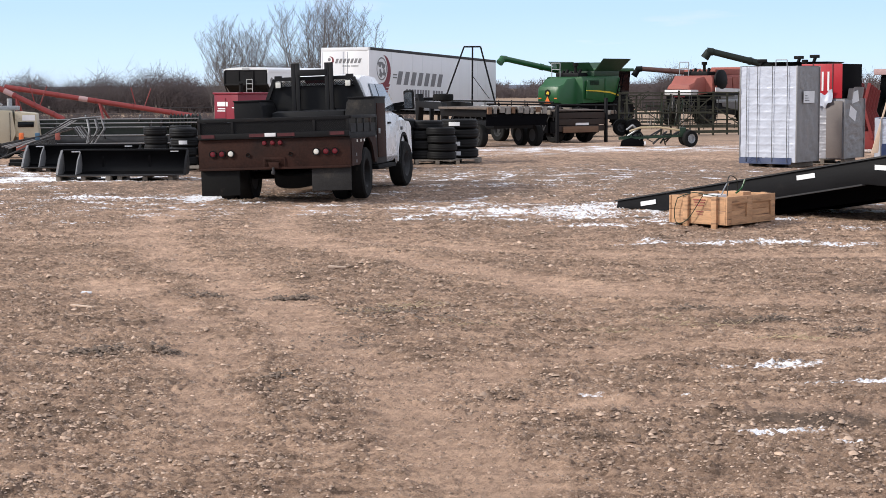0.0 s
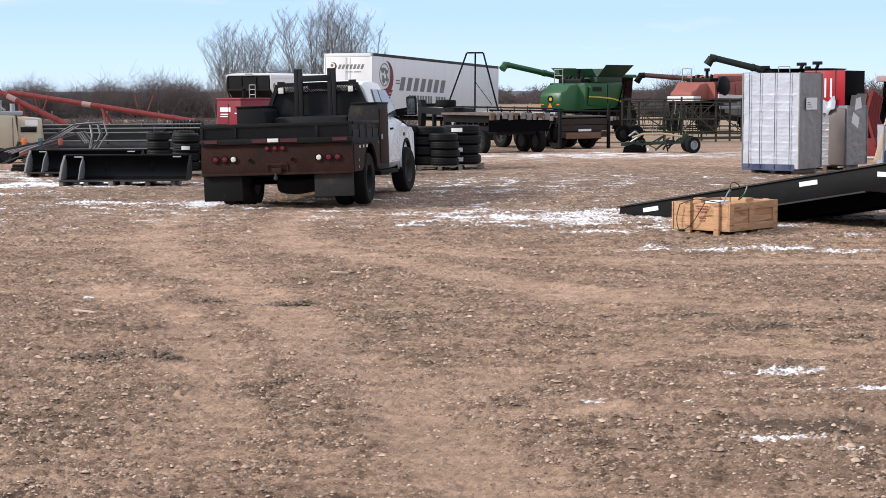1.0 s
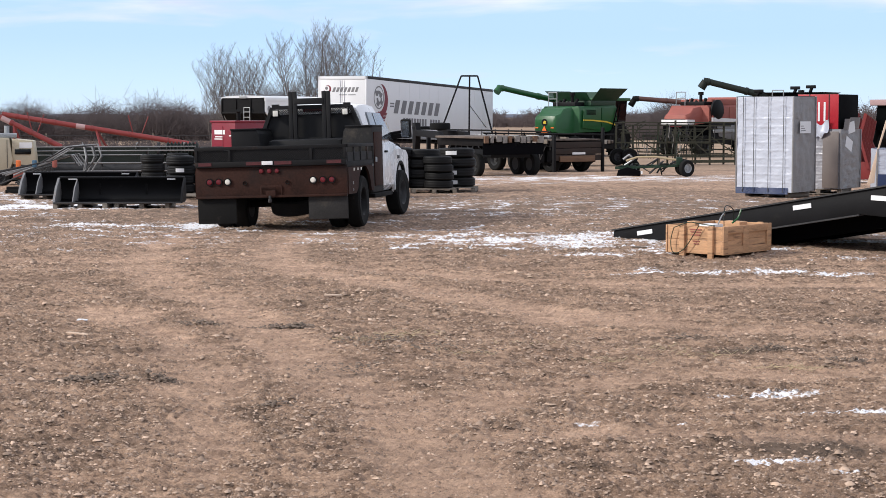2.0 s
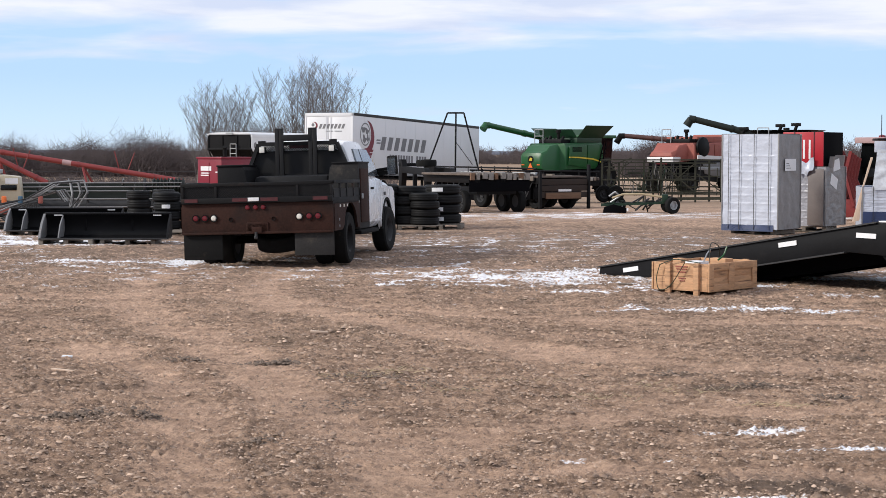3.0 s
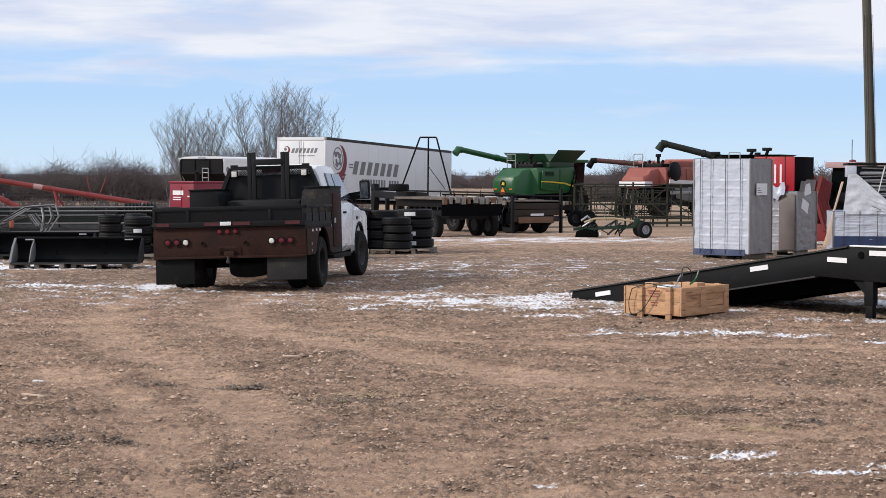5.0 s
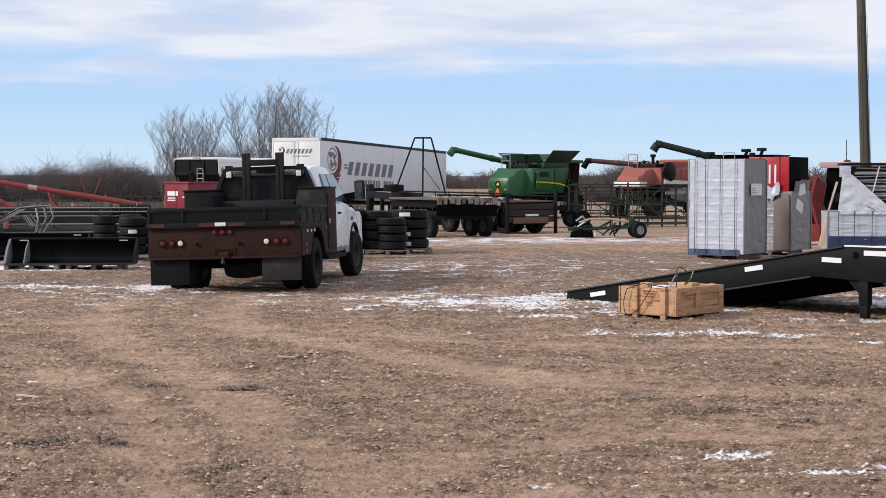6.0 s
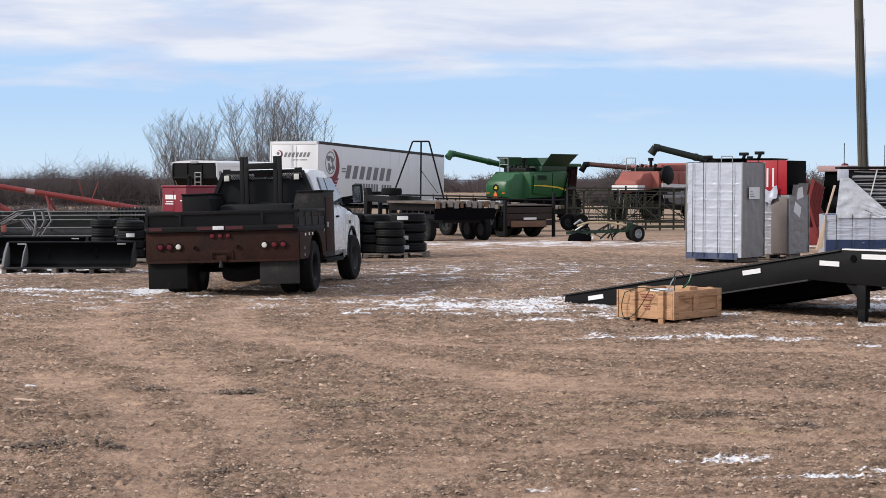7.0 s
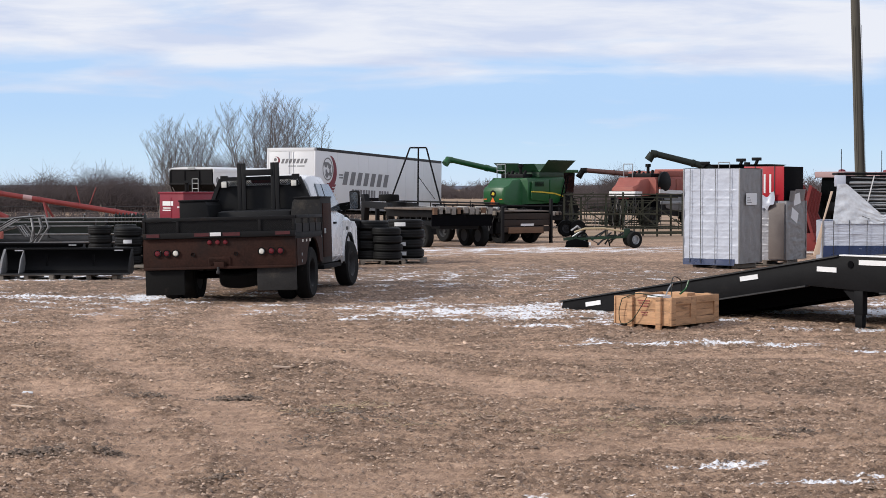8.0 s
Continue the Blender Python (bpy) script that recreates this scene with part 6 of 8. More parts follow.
def combine(name, m, body, label, flare=True, auger=None, stripe=None, tank="dark_green", screen=False, auger_mat=None, skirt="matt_black", tip="rubber", zb=1.32, drop=0.45, ar=0.19):
    """A combine harvester: x to its right, y forward, the origin on the ground under its middle."""
    t = thing(name, m, label, "combine harvester", "combine harvesters")
    # rear hood: cross-sections narrow towards the tail
    def sec(y, w, z0, z1, cut):
        h = [(w, z0), (w, z1 - cut), (w - cut * 0.7, z1)]
        return [(x, y, z) for x, z in h] + [(-x, y, z) for x, z in h[::-1]]
    bm = B()
    loft(bm, [sec(-3.0, 0.66, zb + 0.25, 2.10, 0.12), sec(-2.92, 0.76, zb + 0.08, 2.26, 0.14), sec(-2.55, 0.86, zb - 0.05, 2.40, 0.16), sec(-2.30, 0.88, zb - 0.05, 2.66, 0.16), sec(-1.7, 0.94, zb, 2.74, 0.16), sec(-1.6, 1.30, zb + 0.05, 2.80, 0.15), sec(1.5, 1.45, zb + 0.1, 2.85, 0.15)])
    hull = part("body", bm, body, t, smooth=40)
    bm = B()
    for s in (-1, 1):
        prism(bm, [(-1.6, 1.15), (-1.2, 0.75), (1.0, 0.65), (1.5, 1.2)], "x", s * 1.2 - 0.05, s * 1.2 + 0.05)
    box(bm, -0.72, 0.72, -2.7, -1.4, 0.85, zb + 0.04, 0.04)
    box(bm, -1.15, 1.15, -1.5, 1.6, 0.7, zb + 0.08, 0.04)
    part("underbody", bm, skirt, t)
    for s in (-1, 1):
        bm = B()
        prism(bm, [(-1.45, max(1.62, zb)), (-1.35, 2.62), (0.15, 2.72), (0.15, max(1.45, zb))], "x", *sorted((s * 1.36, s * 1.43)), 0.02)
        part("side_panel", bm, body, t)
        bm = B()
        prism(bm, [(0.19, max(1.45, zb)), (0.19, 2.72), (1.4, 2.76), (1.48, max(1.5, zb))], "x", *sorted((s * 1.38, s * 1.45)), 0.02)
        part("side_panel", bm, body, t)
        for k in range(6):
            bm = B()
            box(bm, *sorted((s * 1.43, s * 1.445)), -1.15, -0.35, 2.34 + 0.045 * k, 2.365 + 0.045 * k)
            part("louvre", bm, "matt_black", t)
        bm = B()
        for p_, q_ in (((s * 1.5, 0.9, 1.2), (s * 1.5, 1.55, 2.9)), ((s * 1.5, 1.3, 1.2), (s * 1.5, 1.75, 2.9))):
            rod(bm, p_, q_, 0.03, n=8)
        for k in range(5):
            y_ = 0.95 + 0.13 * k
            rod(bm, (s * 1.5, y_ + 0.03, 1.35 + 0.3 * k), (s * 1.5, y_ + 0.37, 1.35 + 0.3 * k), 0.022, n=6)
        part("side_ladder", bm, "matt_black", t)
        if stripe:
            bm = B()
            pts = [(1.45, 1.72), (0.6, 1.90), (-0.6, 1.99), (-1.45, 2.02), (-1.45, 2.07), (-0.6, 2.06), (0.6, 1.98), (1.45, 1.80)]
            if stripe == "plain_white":
                pts = [(1.4, 1.86), (-1.5, 1.92), (-1.5, 2.14), (1.4, 2.04)]
            prism(bm, pts, "x", *sorted((s * 1.425, s * 1.465)))
            part("stripe", bm, stripe, t)
    # grain tank and its flared extensions
    bm = B()
    box(bm, -1.3, 1.3, -0.6, 1.6, 2.84, 3.15, 0.02)
    part("grain_tank", bm, tank, t)
    if flare:
        z0 = 3.12
        for a, b_, u, z1, ex in (((-1.3, -0.6), (1.3, -0.6), (0, -0.28), 3.58, -0.12), ((-1.3, 1.6), (1.3, 1.6), (0, 0.5), 3.62, 0.1), ((-1.3, -0.6), (-1.3, 1.6), (-0.70, 0), 3.66, 0.0), ((1.3, -0.6), (1.3, 1.6), (0.72, 0), 3.78, 0.12)):
            bm = B()
            d = Vector((b_[0] - a[0], b_[1] - a[1], 0)).normalized()
            top = [Vector((a[0] + u[0], a[1] + u[1], z1)) - d * ex, Vector((b_[0] + u[0], b_[1] + u[1], z1)) + d * ex]
            low = [Vector((a[0], a[1], z0)), Vector((b_[0], b_[1], z0))]
            n = Vector((u[0], u[1], 0)).normalized() * 0.03
            loft(bm, [[low[0], low[1], top[1], top[0]], [low[0] + n, low[1] + n, top[1] + n, top[0] + n]])
            part("tank_extension", bm, tank, t)
    # cab at the front
    bm = B()
    loft(bm, [[(-0.95, 1.65, 1.5), (0.95, 1.65, 1.5), (0.95, 1.65, 3.1), (-0.95, 1.65, 3.1)], [(-0.95, 2.9, 1.6), (0.95, 2.9, 1.6), (0.9, 3.15, 3.1), (-0.9, 3.15, 3.1)]])
    part("cab_glass", bm, "tinted_glass", t)
    bm = B()
    box(bm, -1.05, 1.05, 1.6, 3.3, 3.1, 3.28, 0.05)
    part("cab_roof", bm, body, t)
    for s in (-1, 1):
        wheel(t, (s * 1.45, 1.6, 0.88), 0.88, 0.62, "drive_wheel", 0.5, s, rim="dull_steel", lugs=22)
        wheel(t, (s * 1.2, -1.9, 0.58), 0.58, 0.42, "steer_wheel", 0.5, s, rim="dull_steel", lugs=18)
    if auger:
        p, q = Vector(auger[0]), Vector(auger[1])
        bm = B()
        rod(bm, p, q, ar, ar * 0.88, n=14)
        rod(bm, p + (q - p) * 0.46, p + (q - p) * 0.5, ar * 1.1, n=14)
        a = part("unloading_auger", bm, auger_mat or body, t)
        bm = B()
        d = (q - p).normalized()
        rod(bm, q - d * 0.1, q + d * 0.25 + Vector((0, 0, -0.05)), ar * 1.05, ar * 1.1, n=14)
        rod(bm, q + d * 0.12, q + d * 0.38 + Vector((0, 0, -drop)), ar * 1.05, ar * 1.2, n=14)
        part("spout", bm, tip, a)
        bm = B()
        rod(bm, p + Vector((0, 0, -0.5)), p + Vector((0, 0, 0.25)), 0.24, n=14)
        part("elbow", bm, auger_mat or body, a)
    rail = new("engine_rail")
    rail.parent = t
    for x in (-0.9, -0.3):
        bm = B()
        rod(bm, (x, -1.6, 2.75), (x, -1.6, 3.55), 0.025)
        part("rail_post", bm, "galvanised", rail)
    for z in (3.2, 3.55):
        bm = B()
        rod(bm, (-0.9, -1.6, z), (-0.3, -1.6, z), 0.025)
        part("rail_bar", bm, "galvanised", rail)
    bm = B()
    rod(bm, (0.55, -1.3, 2.7), (0.55, -1.3, 3.45), 0.09)
    rod(bm, (0.55, -1.3, 3.38), (0.55, -1.3, 3.55), 0.16)
    part("air_stack", bm, "rubber", t)
    bm = B()
    box(bm, -0.7, 0.9, -1.5, -0.7, 2.75, 3.02, 0.04)
    for k in range(5):
        rod(bm, (-0.5 + 0.3 * k, -1.2, 2.9), (-0.45 + 0.3 * k, -1.1, 3.12 + 0.08 * math.sin(k * 2)), 0.09)
    part("engine_deck", bm, "black_steel", t)
    if screen:
        bm = B()
        ring(bm, [(0, 0.06), (0.5, 0.05), (0.58, 0.0), (0.58, -0.1), (0, -0.1)], 24, "x", (1.42, -0.9, 2.55))
        part("rotary_screen", bm, "black_steel", t, "round black rotary screen")
    return t


green = combine("combine_harvester", stand(4.75, 95, -42), "tractor_green", "green combine harvester with raised grain tank extensions", auger=((-1.35, 0.9, 2.95), (-2.15, -4.1, 3.80)), stripe="yellow", tip="tractor_green", drop=0.3, tank="tank_green", ar=0.17)
bm = B()
prism(bm, [(-0.22, 0.0), (0.22, 0.0), (0, 0.38)], "y", -0.01, 0.01)
sg = part("slow_sign", bm, "orange", green, "orange slow-vehicle triangle")
sg.location = (0, -3.03, 1.36)
bm = B()
ring(bm, [(0, -0.02), (0.20, -0.02), (0.20, 0.0), (0, 0.0)], 18, "y", (0, -3.0, 1.92))
part("round_badge", bm, "black_steel", green)
bm = B()
prism(bm, [(-0.10, -0.06), (0.10, -0.08), (0.12, 0.06), (-0.02, 0.10)], "y", -0.012, 0.0)
bg = part("badge_mark", bm, "yellow", green)
bg.location = (0, -3.022, 1.92)
for s in (-1, 1):
    bm = B()
    box(bm, s * 0.55 - 0.1, s * 0.55 + 0.1, -3.02, -2.95, 1.60, 1.66)
    part("tail_reflector", bm, "orange", green)
red = combine("combine_harvester", stand(11.9, 96, -42), "faded_red", "faded red combine harvester with white rear band", flare=False, auger=((-1.1, 0.3, 2.95), (-3.7, -1.5, 3.22)), stripe="plain_white", tank="faded_red", screen=True, zb=1.80, auger_mat="auger_brown", ar=0.15)
bm = B()
box(bm, -0.885, 0.885, -3.02, -2.3, 1.76, 2.02, 0.03)
part("rear_band", bm, "plain_white", red, "white rear band")
bm = B()
box(bm, -0.25, 0.25, -3.04, -2.98, 1.62, 1.74, 0.01)
part("tail_lamp", bm, "red_lens", red)
for s in (-1, 1):
    bm = B()
    prism(bm, [(-1.6, 0.80), (-1.6, 1.84), (1.5, 1.84), (1.5, 0.75), (0.4, 0.60)], "x", *sorted((s * 1.40, s * 1.48)))
    part("dark_skirt", bm, "black_steel", red)
    bm = B()
    prism(bm, [(-0.9, 1.10), (-1.1, 1.70), (1.3, 1.72), (1.45, 0.85), (0.9, 0.80)], "x", *sorted((s * 1.485, s * 1.52)), 0.02)
    part("grey_skirt", bm, "skirt_grey", red, "bare grey metal skirt")
bm = B()
box(bm, -0.86, 0.86, -2.9, -1.6, 0.75, 1.72, 0.05)
part("straw_chute", bm, "matt_black", red)
for k in range(14):
    bm = B()
    x = -0.85 + 0.13 * k
    rod(bm, (x, -2.96 - 0.1 * (k % 3), 0.8 + 0.1 * (k % 4)), (x + 0.3 * math.sin(k * 2.1), -2.9, 1.5), 0.03, n=6)
    part("linkage", bm, "dull_steel" if k % 2 else "olive", red)
bm = B()
box(bm, 1.5, 1.56, -1.5, 1.2, 1.30, 1.48, 0.02)
part("side_tube", bm, "galvanised", red)
bm = B()
box(bm, 0.3, 0.5, -3.06, -3.02, 1.62, 1.70, 0.01)
part("tail_lamp", bm, "red_lens", red)
far_combine = combine("combine_harvester", stand(16.0, 90, -28), "dark_green", "dark combine harvester with black tank and long auger", flare=False, auger=((-1.1, 0.6, 3.05), (-4.75, -0.8, 4.05)), auger_mat="dark_green", tank="black_steel", tip="dark_green")
bm = B()
loft(bm, [[(-1.2, -0.5, 3.15), (1.2, -0.5, 3.15), (1.2, 1.5, 3.15), (-1.2, 1.5, 3.15)], [(-1.7, -0.9, 3.45), (1.7, -0.9, 3.45), (1.7, 1.9, 3.45), (-1.7, 1.9, 3.45)]])
part("tank_cover", bm, "black_steel", far_combine)
for k, (x, z) in enumerate(((-0.3, 3.65), (0.55, 3.7), (-2.3, 3.5))):
    bm = B()
    rod(bm, (x, 0, 3.3), (x + 0.15, 0, z), 0.09)
    box(bm, x - 0.15, x + 0.35, -0.1, 0.1, z - 0.05, z + 0.12, 0.03)
    part("work_lamp", bm, "black_steel", far_combine)


def flat_deck():
    """A long flat-deck trailer seen from the side, timber deck, tail boards at its far right end."""
    d = Vector((6.3, -8.0, 0)).normalized()
    rz = math.degrees(math.atan2(d.y, d.x))
    t = thing("flat_deck_trailer", pose(-2.1, 65.5, ground_z(61) - 0.02, 0, 0, rz), "long rusty flat-deck trailer with worn timber deck", "trailer")
    L, W = 6.7, 2.4
    bm = B()
    box(bm, 0, L, 0, 0.09, 0.92, 1.13, 0.01)
    box(bm, 0, L, W - 0.09, W, 0.92, 1.13, 0.01)
    for x in np.arange(0.3, L, 0.61):
        box(bm, x, x + 0.1, -0.05, 0.0, 0.96, 1.11)
    part("side_rail", bm, "black_steel", t)
    for k in range(30):
        bm = B()
        x = 0.02 + k * (L - 0.04) / 30
        box(bm, x, x + (L - 0.04) / 30 - 0.012, 0.0, W, 1.135, 1.185 + 0.02 * ((k * 7) % 5 == 0), 0.004)
        part("deck_board", bm, "deck_wood", t)
    bm = B()
    for y in (0.6, W - 0.7):
        box(bm, 0, L, y, y + 0.1, 0.60, 0.92, 0.01)
    for x in np.arange(0.5, L, 1.2):
        box(bm, x, x + 0.08, 0.05, W - 0.05, 0.80, 0.92)
    part("main_beam", bm, "black_steel", t)
    for x in (3.4, 4.6):
        for y in (0.12, W - 0.12):
            w = wheel(t, (x, y, 0.42), 0.42, 0.3, "wheel", 0.55, 1)
            w.rotation_euler = (0, 0, radians(-90 if y < 1 else 90))
    # tail boards and stakes
    tail = new("tail_gate")
    tail.parent = t
    for k in range(3):
        bm = B()
        box(bm, L - 0.02 + 0.03, L + 0.05, 0.1, W - 0.1, 0.42 + 0.23 * k, 0.63 + 0.23 * k, 0.008)
        part("tail_board", bm, "brown_board", tail)
    for y in (0.05, W - 0.05):
        bm = B()
        box(bm, L, L + 0.1, y - 0.05, y + 0.05, -0.02, 1.6 if y > 1 else 1.35, 0.01)
        part("stake", bm, "black_steel", tail)
    bm = B()
    box(bm, L + 0.05, L + 0.08, 0.9, 1.5, 0.64, 0.72)
    part("tail_plate", bm, "plain_white", tail)
    for y in (0.5, W - 0.5):
        w = wheel(t, (L - 0.6, y, 0.40), 0.40, 0.3, "wheel", 0.55, 1)
        w.rotation_euler = (0, 0, radians(-90 if y < 1 else 90))
    for k in range(12):
        bm = B()
        x = 0.25 + k * 0.55
        box(bm, x, x + 0.05, -0.09, -0.05, 0.85, 1.42 if k % 3 == 0 else 1.27, 0.004)
        part("side_stake", bm, "matt_black", t)
    for k in range(9):
        bm = B()
        x = 0.4 + k * 0.7
        pipe_run(bm, [(x, -0.05, 0.95), (x + 0.18, -0.1, 0.62 - 0.08 * (k % 3)), (x + 0.4, -0.05, 0.93)], 0.018, 6)
        part("hanging_chain", bm, "dull_steel", t)
    # black boxes added to fill out the dark underside of the deck
    for k, (x, w_, z0_, z1_) in enumerate(((0.3, 0.9, 0.30, 0.86), (1.5, 0.7, 0.45, 0.9), (2.3, 0.5, 0.25, 0.6), (5.3, 0.8, 0.35, 0.88))):
        bm = B()
        box(bm, x, x + w_, 0.15, 0.7, z0_, z1_, 0.02)
        part("tool_box", bm, "matt_black", t)
    # weathered timber ends and a pipe rail along the open side, a brown plank on the tail
    for k in range(22):
        bm = B()
        x = 0.05 + k * 0.30
        box(bm, x, x + 0.19 + 0.06 * math.sin(k * 5.1), -0.12, -0.055, 1.03 + 0.015 * (k % 3), 1.185, 0.006)
        part("timber_end", bm, "weathered_pale" if k % 3 else "grey_wood", t)
    bm = B()
    rod(bm, (0.1, -0.08, 1.50), (L, -0.08, 1.46), 0.03, n=8)
    part("pipe_rail", bm, "black_steel", t)
    bm = B()
    box(bm, L + 0.055, L + 0.10, 0.30, W - 0.45, 0.38, 0.60, 0.008)
    part("tail_plank", bm, "plank_brown", tail, "brown timber plank")
    # black block added under the tail to darken the deck's underside
    bm = B()
    box(bm, L - 1.6, L - 0.1, 0.25, W - 0.25, 0.35, 0.92, 0.02)
    part("rear_sill", bm, "matt_black", t)
    # loads of scrap timber on the deck
    for k in range(24):
        bm = B()
        x = 0.4 + k * 0.26
        box(bm, 0, 0.25 + 0.12 * (k % 3), -0.06, 0.06, 0, 0.06 + 0.05 * (k % 4 == 1), 0.006)
        ob = solo("timber_block", bm, ("deck_wood", "grey_wood", "brown_board", "galvanised")[k * 7 % 4], "short weathered timber block on a trailer deck", "timber", t.matrix_world @ pose(x, 0.3 + 0.1 * (k % 4), 1.21, 0, 0, 25 * math.sin(k * 3)), "timber on the flat deck")
    # the tall A-shaped headboard
    a = thing("ladder_rack", pose(-1.05, 64.2, ground_z(61) + 1.20, 0, 0, -4), "black A-shaped steel ladder rack on the flat deck", "ladder rack")
    bars = {"leg": (((-1.05, 0, 0), (-0.20, 0, 2.30)), ((1.02, 0, 0), (0.42, 0, 2.30))), "top_bar": (((-0.20, 0, 2.30), (0.42, 0, 2.30)),), "centre_post": (((0.10, 0, 0), (0.12, 0, 2.30)),),
            "foot_rail": (((-1.05, 0, 0.10), (1.0, 0, 0.02)), ((-1.0, -0.05, 0.0), (2.9, -0.4, 0.06))), "thin_brace": (((0.12, 0.0, 1.2), (0.75, 0, 0.35)),)}
    for nm, rows in bars.items():
        for p, q in rows:
            bm = B()
            rod(bm, p, q, 0.012 if nm == "thin_brace" else 0.032, n=8)
            part(nm, bm, "black_steel", a)
    for k in range(7):
        bm = B()
        rod(bm, (-0.9 + 0.5 * k, -0.2, 0), (-0.9 + 0.5 * k, -0.2, 0.30), 0.02, n=6)
        part("stub_post", bm, "black_steel", a)


flat_deck()


def far_deck():
    """A second deck beyond the first, its edge of pale timber ends and its pipe rail showing over it."""
    t = thing("flat_deck_trailer", stand(-0.45, 70.2, -2), "flat-deck trailer with pale timber edge and pipe rail", "trailer")
    L, W = 5.35, 2.2
    bm = B()
    box(bm, 0, L, 0, W, 0.95, 1.06, 0.01)
    part("deck", bm, "deck_wood", t)
    bm = B()
    box(bm, 0, L, 0.02, 0.14, 0.72, 0.95, 0.01)
    box(bm, 0, L, W - 0.14, W - 0.02, 0.72, 0.95, 0.01)
    part("main_beam", bm, "black_steel", t)
    for k in range(21):
        bm = B()
        x = 0.03 + k * 0.255
        box(bm, x, x + 0.16 + 0.06 * math.sin(k * 3.7), -0.08, 0.0, 0.90 + 0.02 * (k % 3), 1.09, 0.006)
        part("timber_end", bm, "weathered_pale" if k % 4 else "deck_wood", t)
    bm = B()
    rod(bm, (0.0, -0.05, 1.36), (L, -0.05, 1.30), 0.035, n=8)
    part("pipe_rail", bm, "black_steel", t)
    for k in range(8):
        bm = B()
        box(bm, 0.1 + k * 0.73, 0.16 + k * 0.73, -0.06, -0.01, 0.9, 1.36, 0.004)
        part("side_stake", bm, "black_steel", t)
    for x in (3.1, 4.2):
        for y in (0.2, W - 0.2):
            wheel(t, (x, y, 0.42), 0.42, 0.3, "wheel", 0.55, 1).rotation_euler = (0, 0, radians(-90 if y < 1 else 90))
    bm = B()
    box(bm, 2.8, 4.6, 0.3, W - 0.3, 0.40, 0.72, 0.02)
    part("axle_frame", bm, "matt_black", t)


far_deck()


def gooseneck():
    t = thing("gooseneck_trailer", stand(-2.35, 59.0, -60), "black gooseneck trailer front with spare tyre on top", "trailer")
    bm = B()
    prism(bm, [(-0.9, 0.75), (-0.9, 1.75), (-0.7, 1.75), (-0.6, 1.50), (1.0, 1.45), (1.2, 1.25), (4.5, 1.25), (4.5, 1.0), (1.1, 1.0), (0.9, 1.22), (-0.62, 1.28), (-0.7, 0.75)], "y", -0.1, 0.1, 0.01)
    prism(bm, [(-0.9, 0.75), (-0.9, 1.75), (-0.7, 1.75), (-0.6, 1.50), (1.0, 1.45), (1.2, 1.25), (4.5, 1.25), (4.5, 1.0), (1.1, 1.0), (0.9, 1.22), (-0.62, 1.28), (-0.7, 0.75)], "y", 0.9, 1.1, 0.01)
    box(bm, -0.92, -0.68, -0.1, 1.1, 1.5, 1.62, 0.01)
    part("neck_frame", bm, "black_steel", t)
    w = wheel(t, (0.15, 0.45, 1.62), 0.36, 0.24, "spare_wheel", 0.55, 1)
    w.rotation_euler = (0, radians(90), 0)
    bm = B()
    box(bm, 1.2, 4.5, -0.3, 2.0, 1.25, 1.32, 0.01)
    part("deck", bm, "deck_wood", t)
    for k in range(10):
        bm = B()
        y = -0.28 + 0.23 * k
        box(bm, 4.5, 4.57, y, y + 0.15 + 0.04 * math.sin(k * 4.3), 1.10 + 0.02 * (k % 3), 1.33, 0.006)
        part("timber_end", bm, "weathered_pale" if k % 4 else "plank_brown", t)
    bm = B()
    box(bm, 4.46, 4.50, -0.3, 2.0, 0.72, 1.10, 0.01)
    part("end_sheet", bm, "matt_black", t)
    for x in (-0.8, 1.3):
        bm = B()
        box(bm, x - 0.06, x + 0.06, 0.44, 0.56, 0.0, 1.25, 0.008)
        part("jack_leg", bm, "black_steel", t)
    for x in (3.0, 3.9):
        for y in (-0.2, 1.9):
            w = wheel(t, (x, y, 0.38), 0.38, 0.24, "wheel", 0.55, 1)
            w.rotation_euler = (0, 0, radians(-90 if y < 1 else 90))
    bm = B()
    box(bm, 2.6, 4.3, 0.1, 1.6, 0.62, 0.9, 0.02)
    part("axle_frame", bm, "black_steel", t)


gooseneck()


